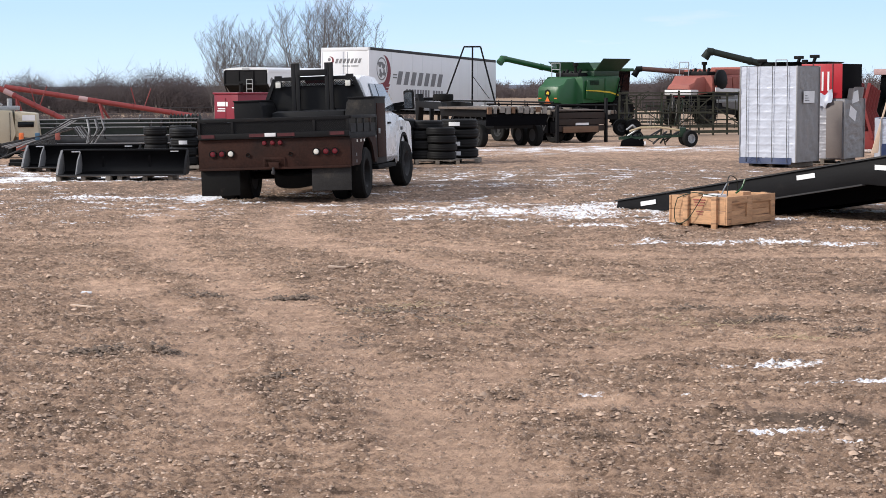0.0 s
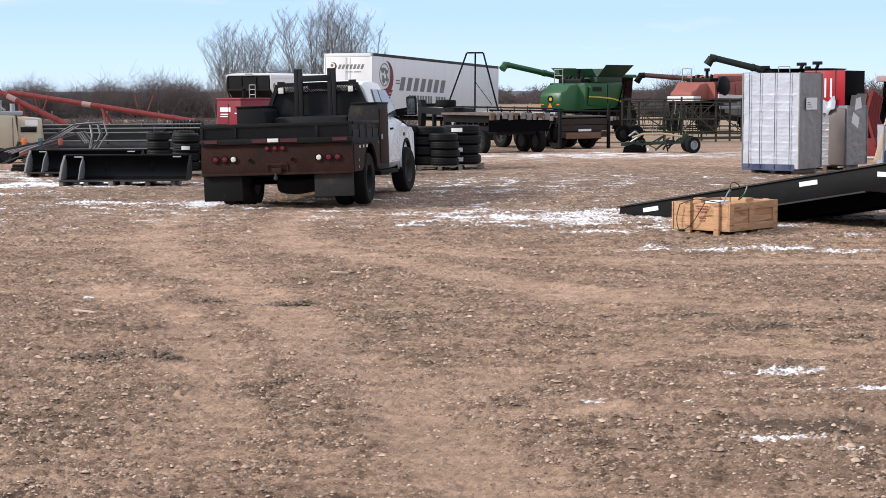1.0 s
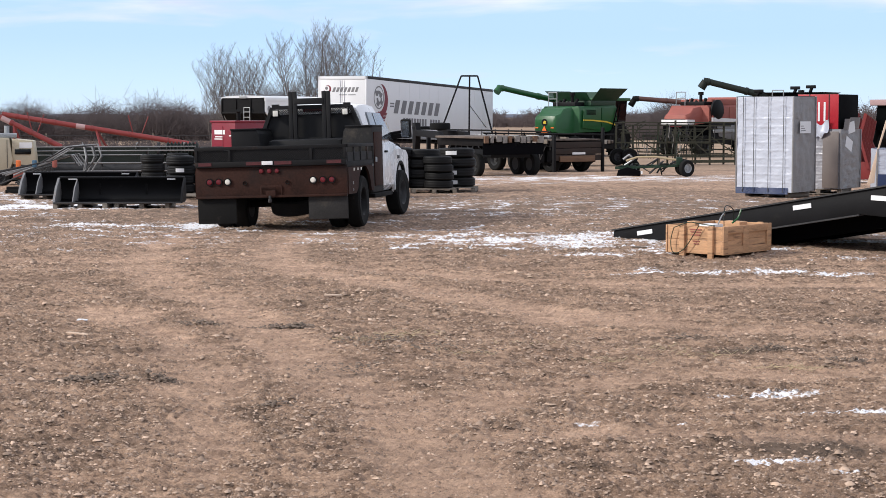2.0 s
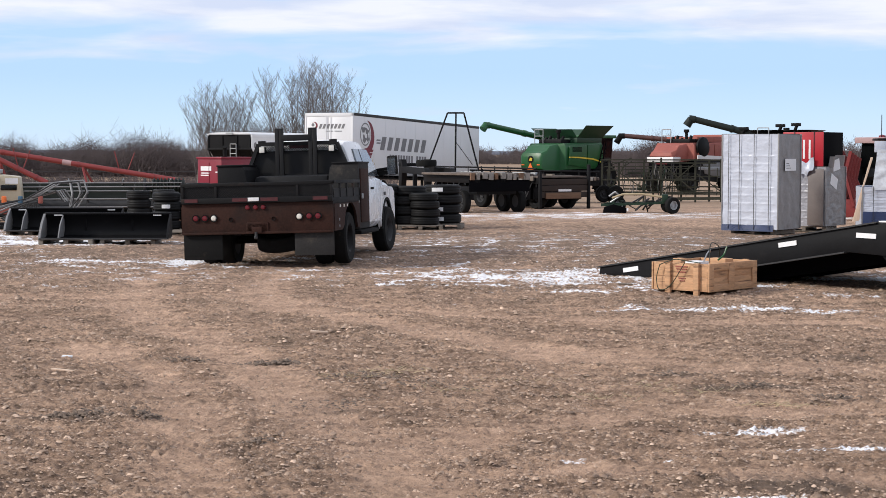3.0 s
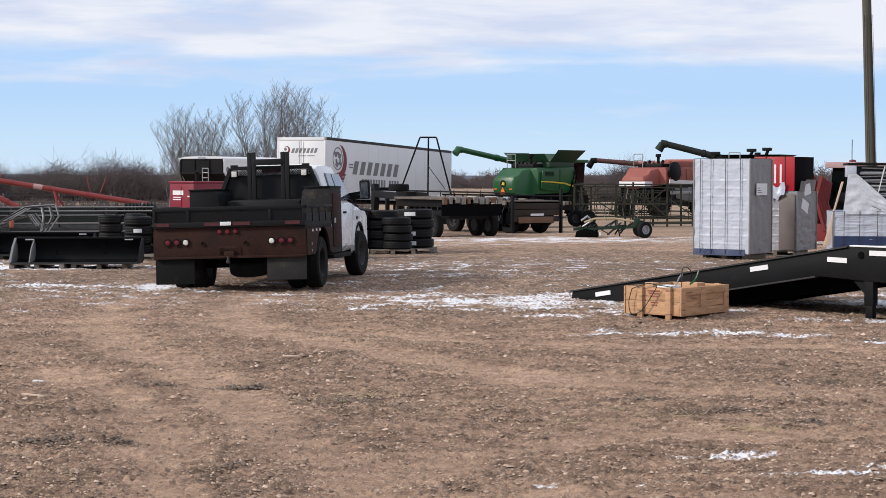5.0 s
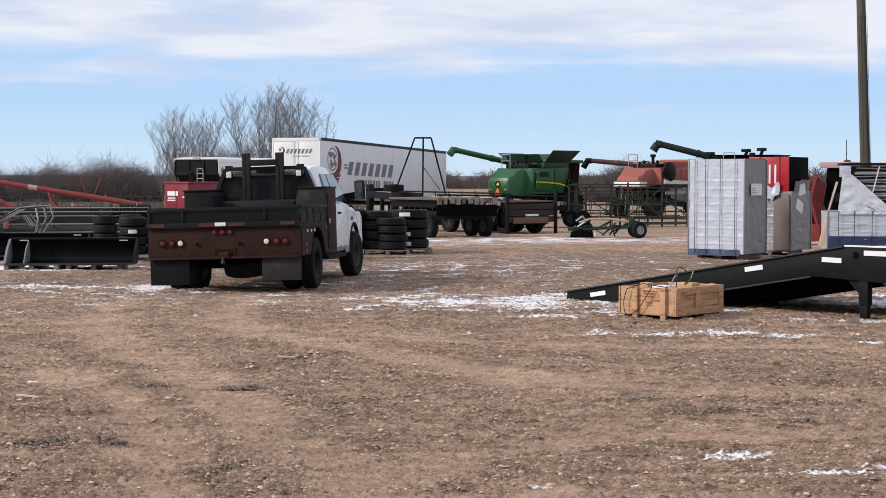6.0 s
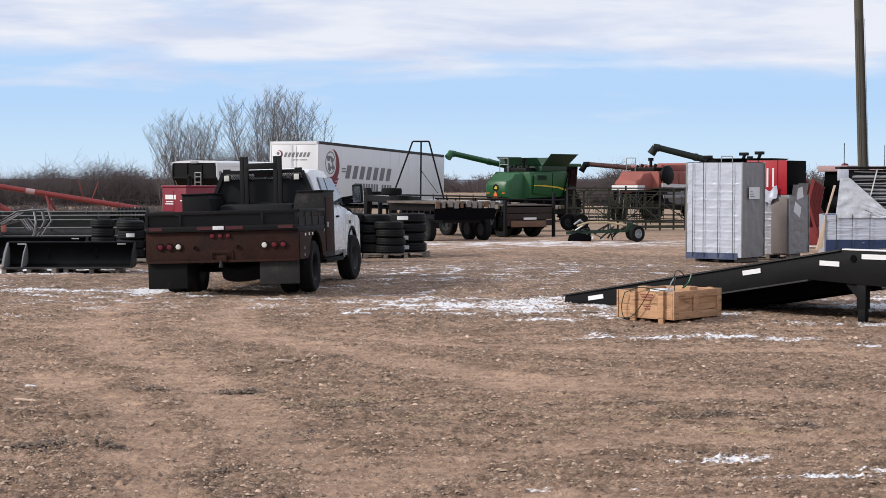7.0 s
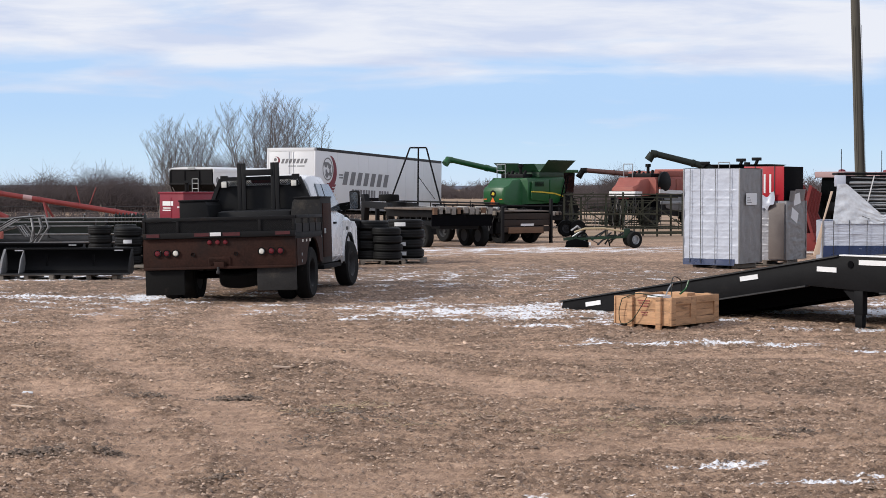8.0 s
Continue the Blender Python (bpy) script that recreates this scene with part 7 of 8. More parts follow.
def implement_rack():
    """Harrow sections stood on edge: long pipes on posts, one crossed bay, a thicket of tines at the near end."""
    t = thing("harrow_frames", stand(5.15, 72.5, -6), "rusty olive pipe harrow sections stood in a lattice", "harrow")
    W, H = 5.2, 1.85
    rnd = random.Random(78)
    def bar(name, p, q, w, mat="olive"):
        bm = B()
        beam(bm, p, q, w)
        part(name, bm, mat, t)
    for y, posts, rails in ((0.0, ((0.02, 1.8), (0.36, 1.85), (1.80, 1.82), (2.52, 1.9), (3.98, 1.86), (5.05, 1.85)), ((0.0, 5.2, 1.83), (0.3, 5.2, 0.42), (0.0, 4.0, 0.97), (2.5, 5.2, 0.36))),
                            (1.5, ((0.7, 1.7), (2.2, 1.75), (3.4, 1.6), (4.6, 1.8)), ((0.4, 4.9, 1.66), (0.2, 5.0, 0.66)))):
        for x, h in posts:
            bar("post", (x, y, 0.0), (x + rnd.uniform(-0.03, 0.03), y, h), 0.085)
        for x0, x1, z in rails:
            bar("long_pipe", (x0, y - 0.07, z + rnd.uniform(-0.03, 0.03)), (x1, y - 0.07, z + rnd.uniform(-0.04, 0.04)), 0.055)
    for p, q in (((2.6, -0.08, 0.48), (3.9, -0.08, 1.62)), ((3.9, -0.08, 0.48), (2.6, -0.08, 1.62)), ((0.4, -0.06, 1.5), (1.75, -0.06, 0.6)), ((0.4, -0.06, 0.55), (1.1, -0.06, 1.75)), ((4.05, -0.06, 1.2), (5.0, -0.06, 0.5))):
        bar("brace", p, q, 0.045)
    for k in range(44):
        bm = B()
        x = rnd.uniform(0.45, 2.9)
        z = rnd.uniform(0.45, 1.45)
        pipe_run(bm, [(x, 0.1, z + 0.32), (x + 0.03, -0.06, z + 0.05), (x - 0.02, -0.12, z - 0.26)], 0.011, 6)
        part("tine", bm, ("dull_steel", "weathered_pale", "olive", "cart_green")[k % 4], t)
    for k in range(12):
        x, z = rnd.uniform(0.4, 3.2), rnd.uniform(0.5, 1.6)
        bar("spring_arm", (x, 0.3, z), (x + rnd.uniform(0.4, 0.9), 0.5, z + rnd.uniform(-0.3, 0.3)), 0.04)
    for k in range(26):
        x, z = rnd.uniform(0.2, 5.0), rnd.uniform(0.0, 0.7)
        bar("thin_upright", (x, 0.8, z), (x + rnd.uniform(-0.12, 0.12), 0.8, rnd.uniform(1.2, 1.8)), 0.03, ("olive", "dull_steel")[k % 2])
    for k in range(9):
        z = rnd.uniform(0.3, 1.7)
        bar("back_pipe", (rnd.uniform(0.1, 1.2), 1.0, z), (rnd.uniform(3.0, 5.1), 1.0, z + rnd.uniform(-0.1, 0.1)), 0.04)
    for x in (0.3, 1.8, 3.3, 4.8):
        bar("cross_pipe", (x, 0.0, 0.72), (x, 1.5, 0.70), 0.06)
    bar("hitch_beam", (2.6, -0.45, 0.16), (5.6, -0.45, 0.20), 0.12)
    for x in (0.12, 0.62):
        w = wheel(t, (x, -0.35, 0.36), 0.36, 0.22, "wheel", 0.55, 1)
        w.rotation_euler = (0, 0, radians(-70))


implement_rack()


def green_cart():
    t = thing("implement_cart", stand(4.0, 54.9, -4), "low green implement cart with hoses and rubber wheels", "cart")
    for y in (0.0, 0.9):
        bm = B()
        beam(bm, (-0.1, y, 0.26), (2.2, y, 0.36), 0.07)
        part("rail", bm, "cart_green", t)
    for a, b_, c, d in ((0.0, 0.05, 2.1, 0.85), (0.1, 0.85, 2.1, 0.05)):
        bm = B()
        beam(bm, (a, b_, 0.30), (c, d, 0.36), 0.06)
        part("diagonal_bar", bm, "cart_green", t)
    for x in (0.3, 1.1, 1.9):
        bm = B()
        beam(bm, (x, -0.02, 0.34), (x, 0.92, 0.34), 0.07)
        part("cross_bar", bm, "cart_green", t)
    bm = B()
    pipe_run(bm, [(0.25, -0.05, 0.5), (0.6, -0.05, 0.62), (1.2, -0.05, 0.63), (1.95, -0.05, 0.52)], 0.035)
    part("pale_hose", bm, "straw", t)
    bm = B()
    pipe_run(bm, [(0.2, 0.2, 0.35), (0.5, 0.1, 0.55), (0.35, -0.05, 0.70), (0.15, -0.05, 0.55)], 0.03)
    part("pale_hose", bm, "galvanised", t)
    bm = B()
    prism(bm, [(-0.05, 0.0), (0.7, 0.0), (0.75, 0.16), (0.3, 0.30), (0.0, 0.2)], "y", -0.1, 0.25, 0.01)
    part("coulter_frame", bm, "matt_black", t)
    bm = B()
    box(bm, 0.72, 0.78, -0.14, -0.12, 0.08, 0.18)
    part("sticker", bm, "plain_white", t)
    bm = B()
    box(bm, 1.85, 2.05, -0.15, 0.1, 0.36, 0.62, 0.02)
    part("hub_bracket", bm, "cart_green", t)
    rnd = random.Random(5)
    for k in range(10):
        bm = B()
        x, z = rnd.uniform(0.1, 1.7), rnd.uniform(0.25, 0.42)
        pipe_run(bm, [(x, rnd.uniform(-0.1, 0.8), z), (x + rnd.uniform(-0.25, 0.25), rnd.uniform(-0.1, 0.8), z + rnd.uniform(-0.1, 0.22)), (x + rnd.uniform(-0.3, 0.3), rnd.uniform(-0.1, 0.8), rnd.uniform(0.05, 0.3))], rnd.uniform(0.015, 0.03), 6)
        part("linkage", bm, "dark_green" if k % 3 else "dull_steel", t)
    for x, y, a in ((2.18, -0.22, 14), (0.45, 0.5, 20), (2.1, 1.1, 14)):
        w = wheel(t, (x, y, 0.27), 0.27, 0.17, "wheel", 0.55, 1, rim="galvanised")
        w.rotation_euler = (0, 0, radians(-a - 40))


green_cart()


def folded_implement():
    t = thing("red_implement", stand(9.95, 48.0, -15), "red folded implement arms behind the pallet loads", "implement")
    for k in range(5):
        bm = B()
        beam(bm, (0.10 * k, 0.1 * k, 0.1), (0.45 + 0.06 * k, 0.1 * k, 1.95 - 0.05 * k), 0.09)
        beam(bm, (0.10 * k + 0.55, 0.1 * k, 0.4), (0.02 + 0.05 * k, 0.1 * k, 2.25 - 0.08 * k), 0.08)
        part("arm", bm, "auger_red", t)
    bm = B()
    box(bm, -0.05, 0.9, 0, 0.6, 0.1, 0.6, 0.03)
    part("base", bm, "auger_red", t)
    bm = B()
    rod(bm, (0.15, 0.3, 0.5), (0.15, 0.3, 2.25), 0.04)
    part("post", bm, "dull_steel", t)


folded_implement()


def tractor():
    t = thing("tractor", stand(22.0, 92, -50), "old tractor with faded pink cab roof behind the loads", "tractor")
    bm = B()
    prism(bm, [(-1.4, 1.0), (-1.4, 1.7), (-0.1, 1.8), (2.0, 1.65), (2.1, 1.1), (2.0, 0.8), (-1.2, 0.8)], "x", -0.45, 0.45, 0.04)
    part("bonnet", bm, "dull_steel", t)
    bm = B()
    loft(bm, [[(-0.75, -1.5, 1.5), (0.75, -1.5, 1.5), (0.75, 0.1, 1.5), (-0.75, 0.1, 1.5)], [(-0.7, -1.4, 2.85), (0.7, -1.4, 2.85), (0.7, 0.0, 2.85), (-0.7, 0.0, 2.85)]])
    part("cab", bm, "tinted_glass", t)
    bm = B()
    box(bm, -0.98, 0.98, -1.7, 0.3, 2.78, 3.10, 0.06)
    part("roof", bm, "faded_pink", t)
    bm = B()
    rod(bm, (0.4, -1.2, 3.0), (0.4, -1.2, 4.3), 0.02, n=6)
    part("aerial", bm, "black_steel", t)
    bm = B()
    ring(bm, [(0, 0), (0.2, 0), (0.18, 0.15), (0, 0.2)], 12, "z", (0, -0.6, 3.05))
    part("beacon", bm, "maroon", t)
    for s in (-1, 1):
        wheel(t, (s * 0.95, -0.9, 0.85), 0.85, 0.5, "wheel", 0.5, s, lugs=20)
        wheel(t, (s * 0.85, 1.5, 0.55), 0.55, 0.36, "wheel", 0.5, s, lugs=16)


tractor()
copy_thing(bpy.data.objects["tractor"], stand(25.6, 96, -70))


def utility_pole():
    t = thing("utility_pole", pose(14.85, 60.0, ground_z(60) - 0.3, 0.6, -2.3, 0), "tall grey-brown weathered wooden utility pole", "utility pole")
    bm = B()
    rod(bm, (0, 0, 0), (0, 0, 11.5), 0.19, 0.145, n=20)
    part("pole", bm, "pole_wood", t)
    bm = B()
    for a in (0.6, 2.1, -0.9):
        box(bm, 0.175 * math.cos(a - 1.57) - 0.004, 0.175 * math.cos(a - 1.57) + 0.004, -0.19, -0.17, 1.5, 8.0)
    part("crack", bm, "rubber", t)


utility_pole()


# ---- fences, trees and distance ----
def fence():
    t = thing("wire_fence", pose(0, 0, 0), "thin wire fence on leaning posts before the brush", "fence")
    for k in range(9):
        x = -26 + k * 2.6
        y = 78 + 0.5 * math.sin(k)
        bm = B()
        rod(bm, (x, y, ground_z(y) - 0.1), (x + 0.12 * math.sin(k * 3), y, ground_z(y) + 1.35), 0.035, n=6)
        part("post", bm, "grey_wood", t)
    for z in (0.6, 0.95, 1.25):
        bm = B()
        rod(bm, (-26.0, 78, ground_z(78) + z), (-5.2, 78, ground_z(78) + z), 0.012, n=5)
        part("wire", bm, "dull_steel", t)


fence()


def twig_mesh(rows):
    """Many thin three-sided tapering twigs as one vertex and face list. rows: start, end, start radius, end radius."""
    vs, fs = [], []
    for p, q, r0, r1 in rows:
        d = (q - p).normalized()
        u = d.cross(Vector((0.3, 0.9, 0.2))).normalized()
        v = d.cross(u)
        b0 = len(vs)
        for c, r in ((p, r0), (q, r1)):
            for k in range(3):
                a = k * 2.0944
                w = c + (u * math.cos(a) + v * math.sin(a)) * r
                vs.append((w.x, w.y, w.z))
        for k in range(3):
            j = (k + 1) % 3
            fs.append((b0 + k, b0 + j, b0 + 3 + j, b0 + 3 + k))
    return vs, fs


def sheet(name, rows, mat, parent=None):
    vs, fs = twig_mesh(rows)
    me = bpy.data.meshes.new(name)
    me.from_pydata(vs, [], fs)
    me.materials.append(M[mat])
    ob = new(name, me)
    ob.parent = parent
    return ob


def bare_tree(x, y, h, seed, stems, reach, fan):
    """Several upright stems from one foot; branches leave them at a sharp angle and turn up towards the light."""
    rnd = random.Random(seed)
    t = thing("bare_tree", stand(x, y), "tall leafless deciduous tree with fine grey-brown ascending branches", "tree", "bare trees behind the yard")
    twigs = []

    def shoot(p, d, length, r, segs, lift, wob, into):
        pts = [p.copy()]
        for k in range(segs):
            d = (d + Vector((rnd.gauss(0, wob), rnd.gauss(0, wob), lift))).normalized()
            q = p + d * (length / segs)
            into.append((p.copy(), q.copy(), r * (1 - 0.8 * k / segs), r * (1 - 0.8 * (k + 1) / segs)))
            p = q
            pts.append(p.copy())
        return pts, d

    for k in range(stems):
        trunk = []
        a = k * 2.4 + seed
        lean = fan * ((k + 0.5) / stems) ** 0.6
        hh = h * (rnd.uniform(0.86, 1.0) - 0.25 * lean)
        pts, _ = shoot(Vector((reach * 0.5 * math.cos(a), reach * 0.5 * math.sin(a), -0.2)), Vector((lean * math.cos(a), lean * math.sin(a), 1)).normalized(), hh, 0.0078 * h, 12, 0.03, 0.035, trunk)
        for b_ in range(19):
            u = 0.22 + 0.77 * (b_ / 18) ** 0.9
            i = min(int(u * 12), 11)
            p = pts[i].lerp(pts[i + 1], u * 12 - i)
            c = b_ * 2.4 + rnd.random()
            ln = h * (0.11 + 0.20 * (1 - u) ** 0.7) * rnd.uniform(0.65, 1.25)
            bp, _ = shoot(p, Vector((math.cos(c), math.sin(c), rnd.uniform(0.8, 1.5))).normalized(), ln, 0.005 * h * (1.1 - u), 5, 0.10, 0.06, twigs)
            for w in range(7):
                v = 0.2 + 0.8 * w / 6
                i2 = min(int(v * 5), 4)
                q = bp[i2].lerp(bp[i2 + 1], min(v * 5 - i2, 1))
                g = rnd.random() * 6.283
                sp, d2 = shoot(q, Vector((math.cos(g), math.sin(g), rnd.uniform(0.5, 1.5))).normalized(), ln * rnd.uniform(0.22, 0.45), 0.012, 2, 0.10, 0.08, twigs)
                for e in (1, 2):
                    g = rnd.random() * 6.283
                    shoot(sp[e], (d2 + 0.6 * Vector((math.cos(g), math.sin(g), 0.3))).normalized(), ln * rnd.uniform(0.10, 0.20), 0.010, 1, 0.0, 0.0, twigs)
        sheet("trunk", [(p, q, a, max(b_, 0.012)) for p, q, a, b_ in trunk], "bark", t)
    sheet("crown", [(p, q, max(a, 0.0075), max(b_, 0.004)) for p, q, a, b_ in twigs], "bark", t)


for x, y, h, seed, stems, reach, fan in ((-15.3, 135, 9.0, 3, 6, 1.0, 0.34), (-13.9, 137, 9.9, 8, 6, 1.2, 0.26), (-12.6, 135, 9.3, 5, 6, 1.0, 0.30), (-11.5, 138, 8.0, 6, 4, 1.0, 0.24), (-20.7, 136, 8.0, 11, 13, 1.0, 0.50),
                                         (-22.8, 140, 4.9, 17, 5, 1.2, 0.4), (-17.6, 140, 5.2, 19, 5, 1.2, 0.4)):
    bare_tree(x, y, h, seed, stems, reach, fan)


def brush_strip(name, x0, x1, y0, y1, count, h0, h1, seed, label, thick=0.02, edge=None):
    rnd = random.Random(seed)
    rows = []
    for _ in range(count):
        x, y = rnd.uniform(x0, x1), rnd.uniform(y0, y1)
        k = 0.74 + 0.5 * noise.noise(Vector((x * 0.22, y * 0.05, seed))) + 0.42 * noise.noise(Vector((x * 0.8, y * 0.1, seed)))
        h = rnd.uniform(h0, h1) * k
        if edge:
            h *= edge(x)
        p = Vector((x, y, ground_z(y) - 0.1))
        d = Vector((rnd.gauss(0, 0.30), rnd.gauss(0, 0.25), 1)).normalized()
        m = p + d * h * 0.5
        d2 = (d + Vector((rnd.gauss(0, 0.4), rnd.gauss(0, 0.3), 0.1))).normalized()
        q = m + d2 * h * 0.24
        rows += [(p, m, thick * 1.4, thick), (m, q, thick, thick * 0.4)]
        for _ in range(10):
            u = rnd.uniform(0.3, 1.6)
            s = p + (m - p) * u if u < 1.0 else m + (q - m) * (u - 1.0) / 0.6
            e = s + Vector((rnd.gauss(0, 0.7), rnd.gauss(0, 0.5), rnd.uniform(0.0, 0.9))).normalized() * h * rnd.uniform(0.12, 0.32)
            rows.append((s, e, thick * 0.65, thick * 0.3))
    return tagged(sheet(name, rows, "brush"), label, "brush", kind="stuff")


brush_strip("brush_thicket", -62, -10, 146, 158, 7800, 2.4, 4.7, 2, "dense leafless brown brush along the field edge", 0.015, lambda x: 1.0 + 0.42 * math.exp(-((x + 23) / 8) ** 2))
brush_strip("brush_thicket", -80, -14, 168, 178, 4500, 2.2, 3.6, 33, "dense leafless brown brush along the field edge", 0.018)
brush_strip("brush_thicket", -12, 48, 240, 262, 3600, 2.0, 4.0, 5, "distant leafless brown brush beyond the stubble", 0.034)
brush_strip("brush_thicket", 40, 130, 250, 290, 2600, 2.6, 5.0, 9, "distant leafless brown brush beyond the stubble", 0.036)
brush_strip("brush_thicket", 12.5, 17.5, 150, 158, 1500, 2.2, 4.6, 14, "pale leafless shrubs behind the combines", 0.011)
brush_strip("dry_grass", -40, -6, 90, 128, 7000, 0.55, 1.15, 21, "dry brown weeds at the yard's edge", 0.014)


def far_hills():
    """Low wooded ridge along the horizon."""
    vs, fs = [], []
    n = 160
    for i in range(n + 1):
        x = -900 + 1800 * i / n
        h = 2.0 + 1.4 * max(0, noise.noise(Vector((x * 0.004, 0.3, 0)))) + 0.5 * noise.noise(Vector((x * 0.03, 2, 0))) + 0.8 * noise.noise(Vector((x * 0.11, 5, 0)))
        for dy, z in ((-40, -8), (0, h * 0.8), (30, h), (200, -8)):
            vs.append((x, 900 + dy, z))
    for i in range(n):
        for k in range(3):
            fs.append((i * 4 + k, i * 4 + 4 + k, i * 4 + 5 + k, i * 4 + 1 + k))
    me = bpy.data.meshes.new("ridge")
    me.from_pydata(vs, [], fs)
    me.shade_smooth()
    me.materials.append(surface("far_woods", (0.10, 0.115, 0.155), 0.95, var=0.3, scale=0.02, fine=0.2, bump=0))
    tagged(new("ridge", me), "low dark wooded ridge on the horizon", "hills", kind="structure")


far_hills()


# ---- stones and clods ----
def crumb_material():
    """Dirt crumbs and pebbles, each its own shade from dark brown to pale grey."""
    m = surface("crumbs", (0.50, 0.358, 0.265), 0.95, var=0.25, scale=3.0, fine=40, bump=0.2)
    n, l = m.node_tree.nodes, m.node_tree.links
    b = n["Principled BSDF"]
    was = b.inputs["Base Color"].links[0].from_socket
    geo = n.new("ShaderNodeNewGeometry")
    r = n.new("ShaderNodeValToRGB")
    e = r.color_ramp.elements
    e[0].position, e[0].color = 0.0, (0.34, 0.32, 0.31, 1)
    e[1].position, e[1].color = 1.0, (1.4, 1.42, 1.45, 1)
    for p, c in ((0.4, (0.66, 0.66, 0.66, 1)), (0.8, (0.92, 0.92, 0.92, 1)), (0.93, (1.15, 1.16, 1.17, 1))):
        e.new(p).color = c
    mix = n.new("ShaderNodeMix")
    mix.data_type, mix.blend_type = "RGBA", "MULTIPLY"
    mix.inputs["Factor"].default_value = 1.0
    l.new(geo.outputs["Random Per Island"], r.inputs["Fac"])
    l.new(was, mix.inputs["A"])
    l.new(r.outputs["Color"], mix.inputs["B"])
    l.new(mix.outputs["Result"], b.inputs["Base Color"])
    return m


M["crumb"] = crumb_material()
# brown kept low: carries the shade on the heaps' near sides
M["clod"] = surface("clod", (0.17, 0.125, 0.095), 0.95, var=0.55, scale=14.0, fine=50, bump=0.3)


def lump(vs, fs, rnd, x, y, z, s):
    """A small rounded clod of two rings and a top."""
    b0, a0 = len(vs), rnd.random() * 6.28
    ex = rnd.uniform(0.6, 1.0)
    ca, sa = math.cos(a0), math.sin(a0)
    h = s * rnd.uniform(0.35, 0.8)
    for k in range(5):
        a = k * 1.2566 + rnd.uniform(-0.35, 0.35)
        r = s * rnd.uniform(0.75, 1.2)
        u, v = r * math.cos(a), r * ex * math.sin(a)
        vs.append((x + u * ca - v * sa, y + u * sa + v * ca, z + h * rnd.uniform(-0.1, 0.35)))
    for k in (-1, 1):
        u, v = k * s * rnd.uniform(0.3, 0.55), rnd.uniform(-0.35, 0.35) * s
        vs.append((x + u * ca - v * sa, y + u * sa + v * ca, z + h * rnd.uniform(0.75, 1.1)))
    fs += [(b0, b0 + 1, b0 + 6), (b0 + 1, b0 + 2, b0 + 5, b0 + 6), (b0 + 2, b0 + 3, b0 + 5), (b0 + 3, b0 + 4, b0 + 6, b0 + 5), (b0 + 4, b0, b0 + 6)]


def stones(name, vs, fs, label, mat="crumb"):
    me = bpy.data.meshes.new(name)
    me.from_pydata(vs, [], fs)
    me.materials.append(M[mat])
    me.shade_smooth()
    return tagged(new(name, me), label, "stones", kind="stuff")


def crumbs(name, count, y0, y1, s0, s1, power, seed, label, sparse=0.0):
    """Loose lumps lying on the dirt, thicker where it is churned."""
    rnd = random.Random(seed)
    vs, fs = [], []
    for _ in range(count):
        y = y0 * (y1 / y0) ** rnd.random()
        x = rnd.uniform(-0.31, 0.31) * (y + 1)
        tr = track_at(x, y)
        lo = loose(x, y, tr)
        if lo + 0.12 < rnd.uniform(0.0, 0.9) + sparse:
            continue
        s = (s0 + (s1 - s0) * rnd.random() ** power) * (0.62 + y * 0.028)
        lump(vs, fs, rnd, x, y, ground_z(y) + relief(x, y, tr, lo) - s * 0.12, s)
    return stones(name, vs, fs, label)


def clod_heap(x, y, rx, ry, count, s, seed, label):
    """A churned-up heap of earth clods."""
    rnd = random.Random(seed)
    vs, fs = [], []
    for _ in range(count):
        u, v = x + rnd.gauss(0, rx * 0.5), y + rnd.gauss(0, ry * 0.5)
        near = math.exp(-((u - x) / rx) ** 2 - ((v - y) / ry) ** 2)
        q = s * rnd.uniform(0.35, 1.1) * (0.6 + 0.5 * near)
        lump(vs, fs, rnd, u, v, ground_z(v) + relief(u, v, track_at(u, v)) + 0.035 * near * rnd.random(), q)
    return stones("dirt_clods", vs, fs, label, "clod")


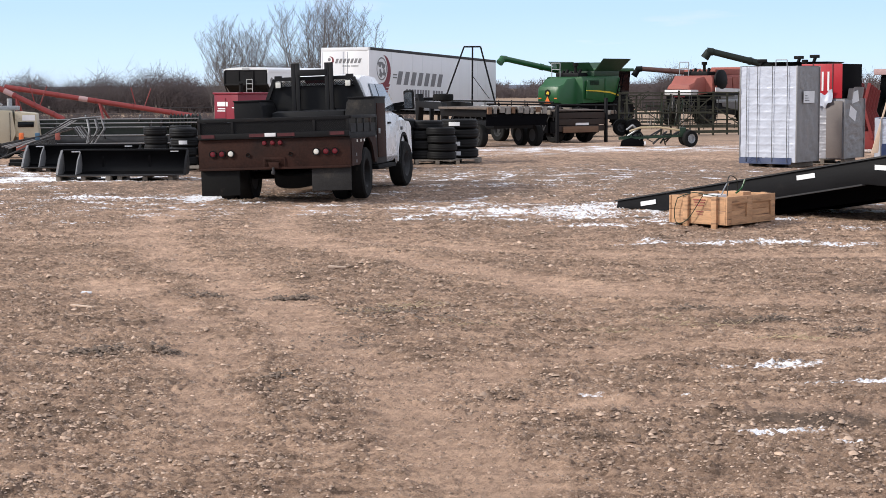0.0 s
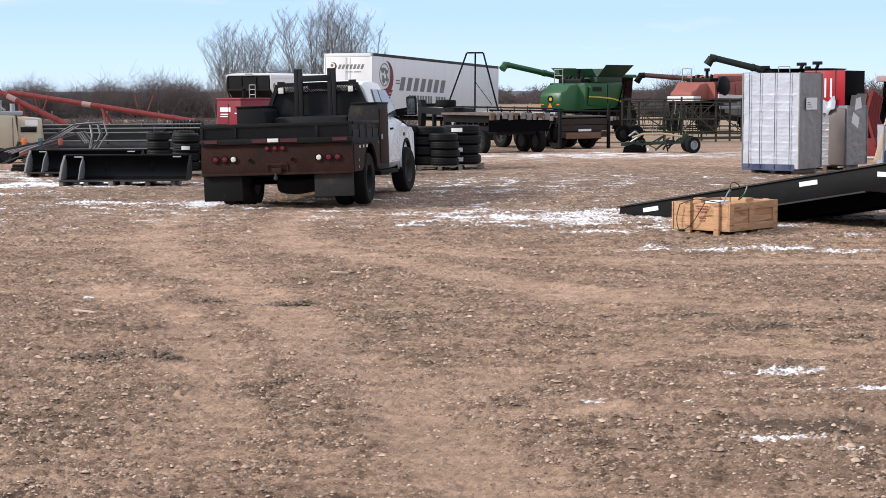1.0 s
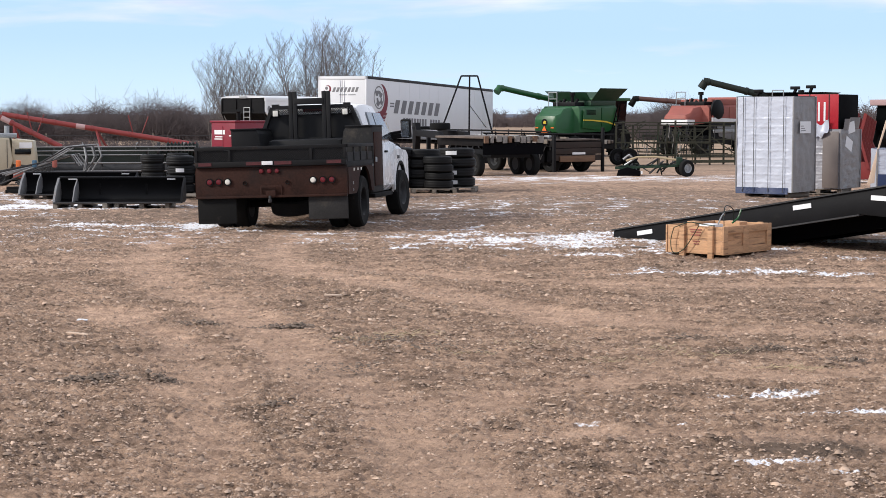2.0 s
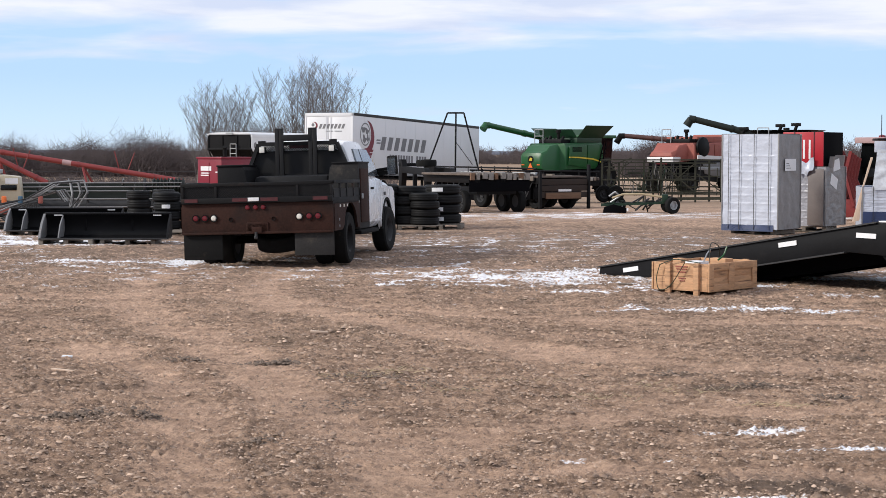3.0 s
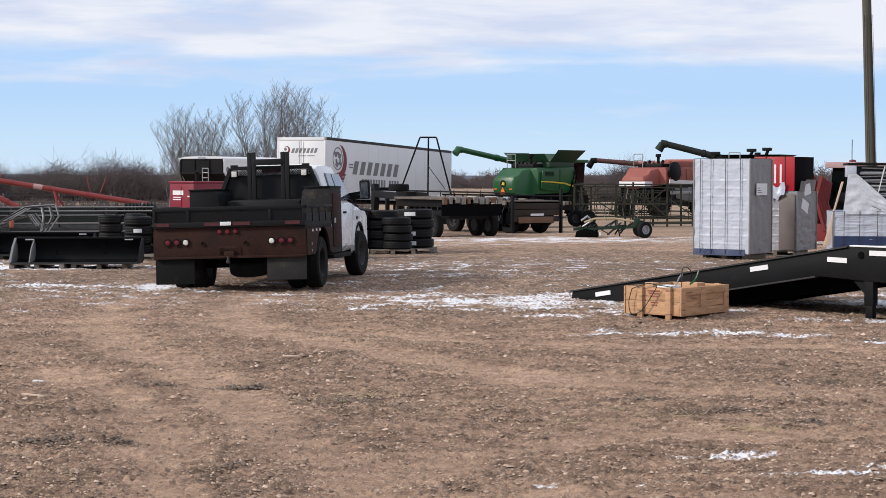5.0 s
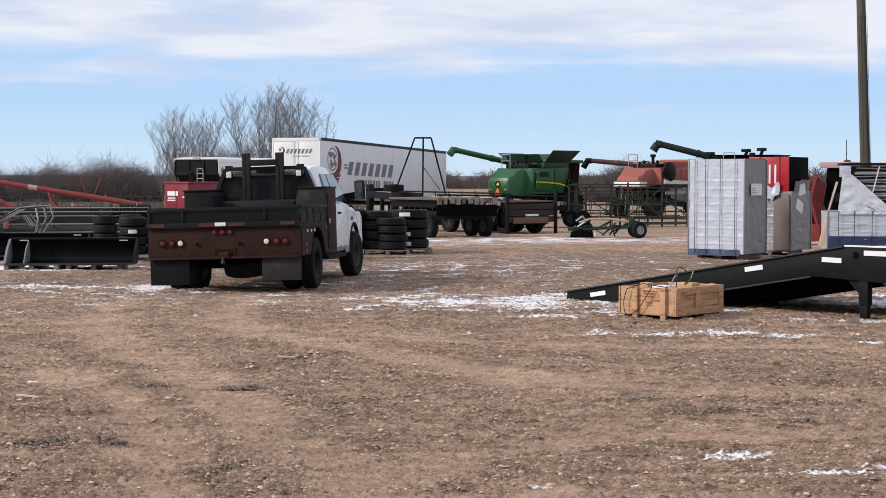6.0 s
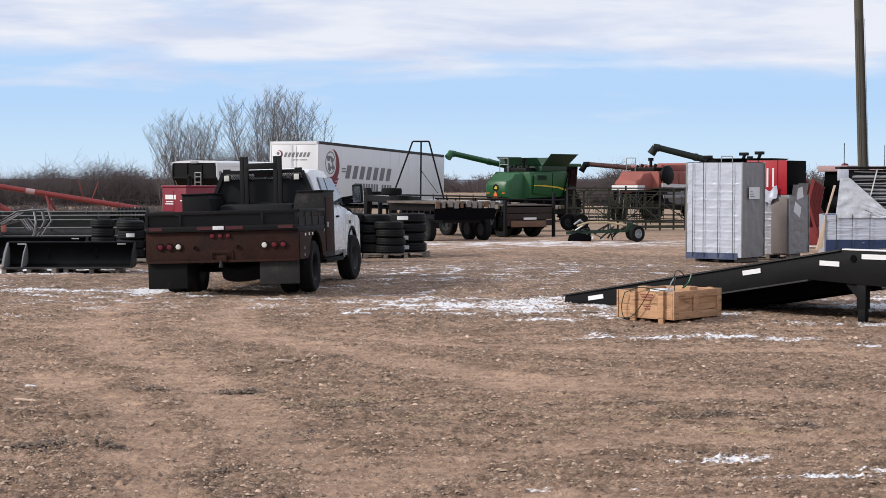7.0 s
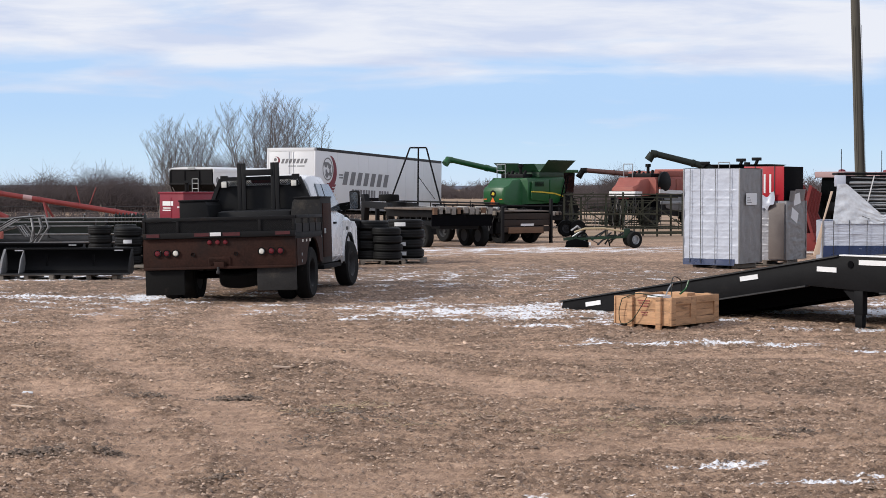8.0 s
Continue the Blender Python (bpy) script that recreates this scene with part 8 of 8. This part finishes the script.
crumbs("dirt_crumbs", 170000, 6.2, 32, 0.005, 0.017, 2.2, 47, "crumbled brown dirt and small stones on the yard")
crumbs("dirt_lumps", 26000, 6.6, 24, 0.012, 0.034, 1.8, 53, "loose pale dirt lumps in churned patches", 0.30)
crumbs("gravel", 9000, 6.2, 30, 0.009, 0.026, 3.0, 31, "loose gravel stones scattered over the dirt")
for k, (x, y, rx, ry, cnt, s) in enumerate([
        (-1.66, 13.5, 0.26, 0.10, 120, 0.030), (-2.36, 13.5, 0.22, 0.12, 60, 0.024), (-2.55, 10.6, 0.24, 0.12, 110, 0.026), (-2.11, 10.6, 0.16, 0.10, 60, 0.022),
        (-0.84, 12.6, 0.40, 0.25, 110, 0.024), (-0.98, 11.2, 0.35, 0.2, 80, 0.022), (-1.27, 9.7, 0.14, 0.08, 50, 0.020), (1.94, 12.1, 0.30, 0.12, 90, 0.022),
        (2.4, 11.45, 0.22, 0.08, 60, 0.022), (1.43, 12.7, 0.25, 0.12, 60, 0.018), (-0.4, 12.0, 0.5, 0.25, 70, 0.020)]):
    clod_heap(x, y, rx, ry, cnt, s, 70 + k, "heap of dark churned earth clods on the yard")


# ---- small litter on the dirt ----
def scrap(name, x, y, size, rz, mat, label):
    bm = B()
    lx, ly, lz = size
    prism(bm, [(-lx, -ly), (lx * 0.9, -ly * 0.8), (lx, ly * 0.6), (-lx * 0.8, ly)], "z", 0, lz, 0.002)
    z = ground_z(y) + relief(x, y, track_at(x, y))
    return solo(name, bm, mat, label, "debris", pose(x, y, z + 0.004, 4, 3, rz))


scrap("wood_scrap", -1.49, 15.6, (0.085, 0.018, 0.016), 8, "pale_board", "short pale wood scrap lying on the dirt")
scrap("wood_scrap", -3.17, 12.75, (0.10, 0.012, 0.012), -18, "pale_board", "thin yellowish wood stick on the dirt")
# this white chip stands for a bit of snow
scrap("wood_scrap", -3.42, 13.9, (0.045, 0.03, 0.012), 10, "plain_white", "small white chip of snow on the dirt")
scrap("wood_scrap", 1.85, 21.6, (0.10, 0.02, 0.015), 4, "grey_wood", "grey wood scrap on the dirt")


def straw_tuft(x, y, r, n, seed, mat, label):
    rnd = random.Random(seed)
    z = ground_z(y) + relief(x, y, 0)
    rows = []
    for _ in range(n):
        a, d = rnd.random() * 6.28, rnd.random() * r
        p = Vector((x + d * math.cos(a), y + 0.5 * d * math.sin(a), z - 0.004))
        b_ = rnd.random() * 6.28
        q = p + Vector((math.cos(b_), math.sin(b_), rnd.uniform(0.05, 0.5))) * rnd.uniform(0.03, 0.10)
        rows.append((p, q, 0.003, 0.0015))
    return tagged(sheet("dead_grass", rows, mat), label, "grass", kind="stuff")


for k in range(9):
    straw_tuft(-0.9 + 0.35 * k + 0.1 * math.sin(k * 5), 12.6 - 0.12 * k + 0.5 * math.sin(k * 2.2), 0.35, 40, 20 + k, "straw", "scattered pale straw on the dirt")
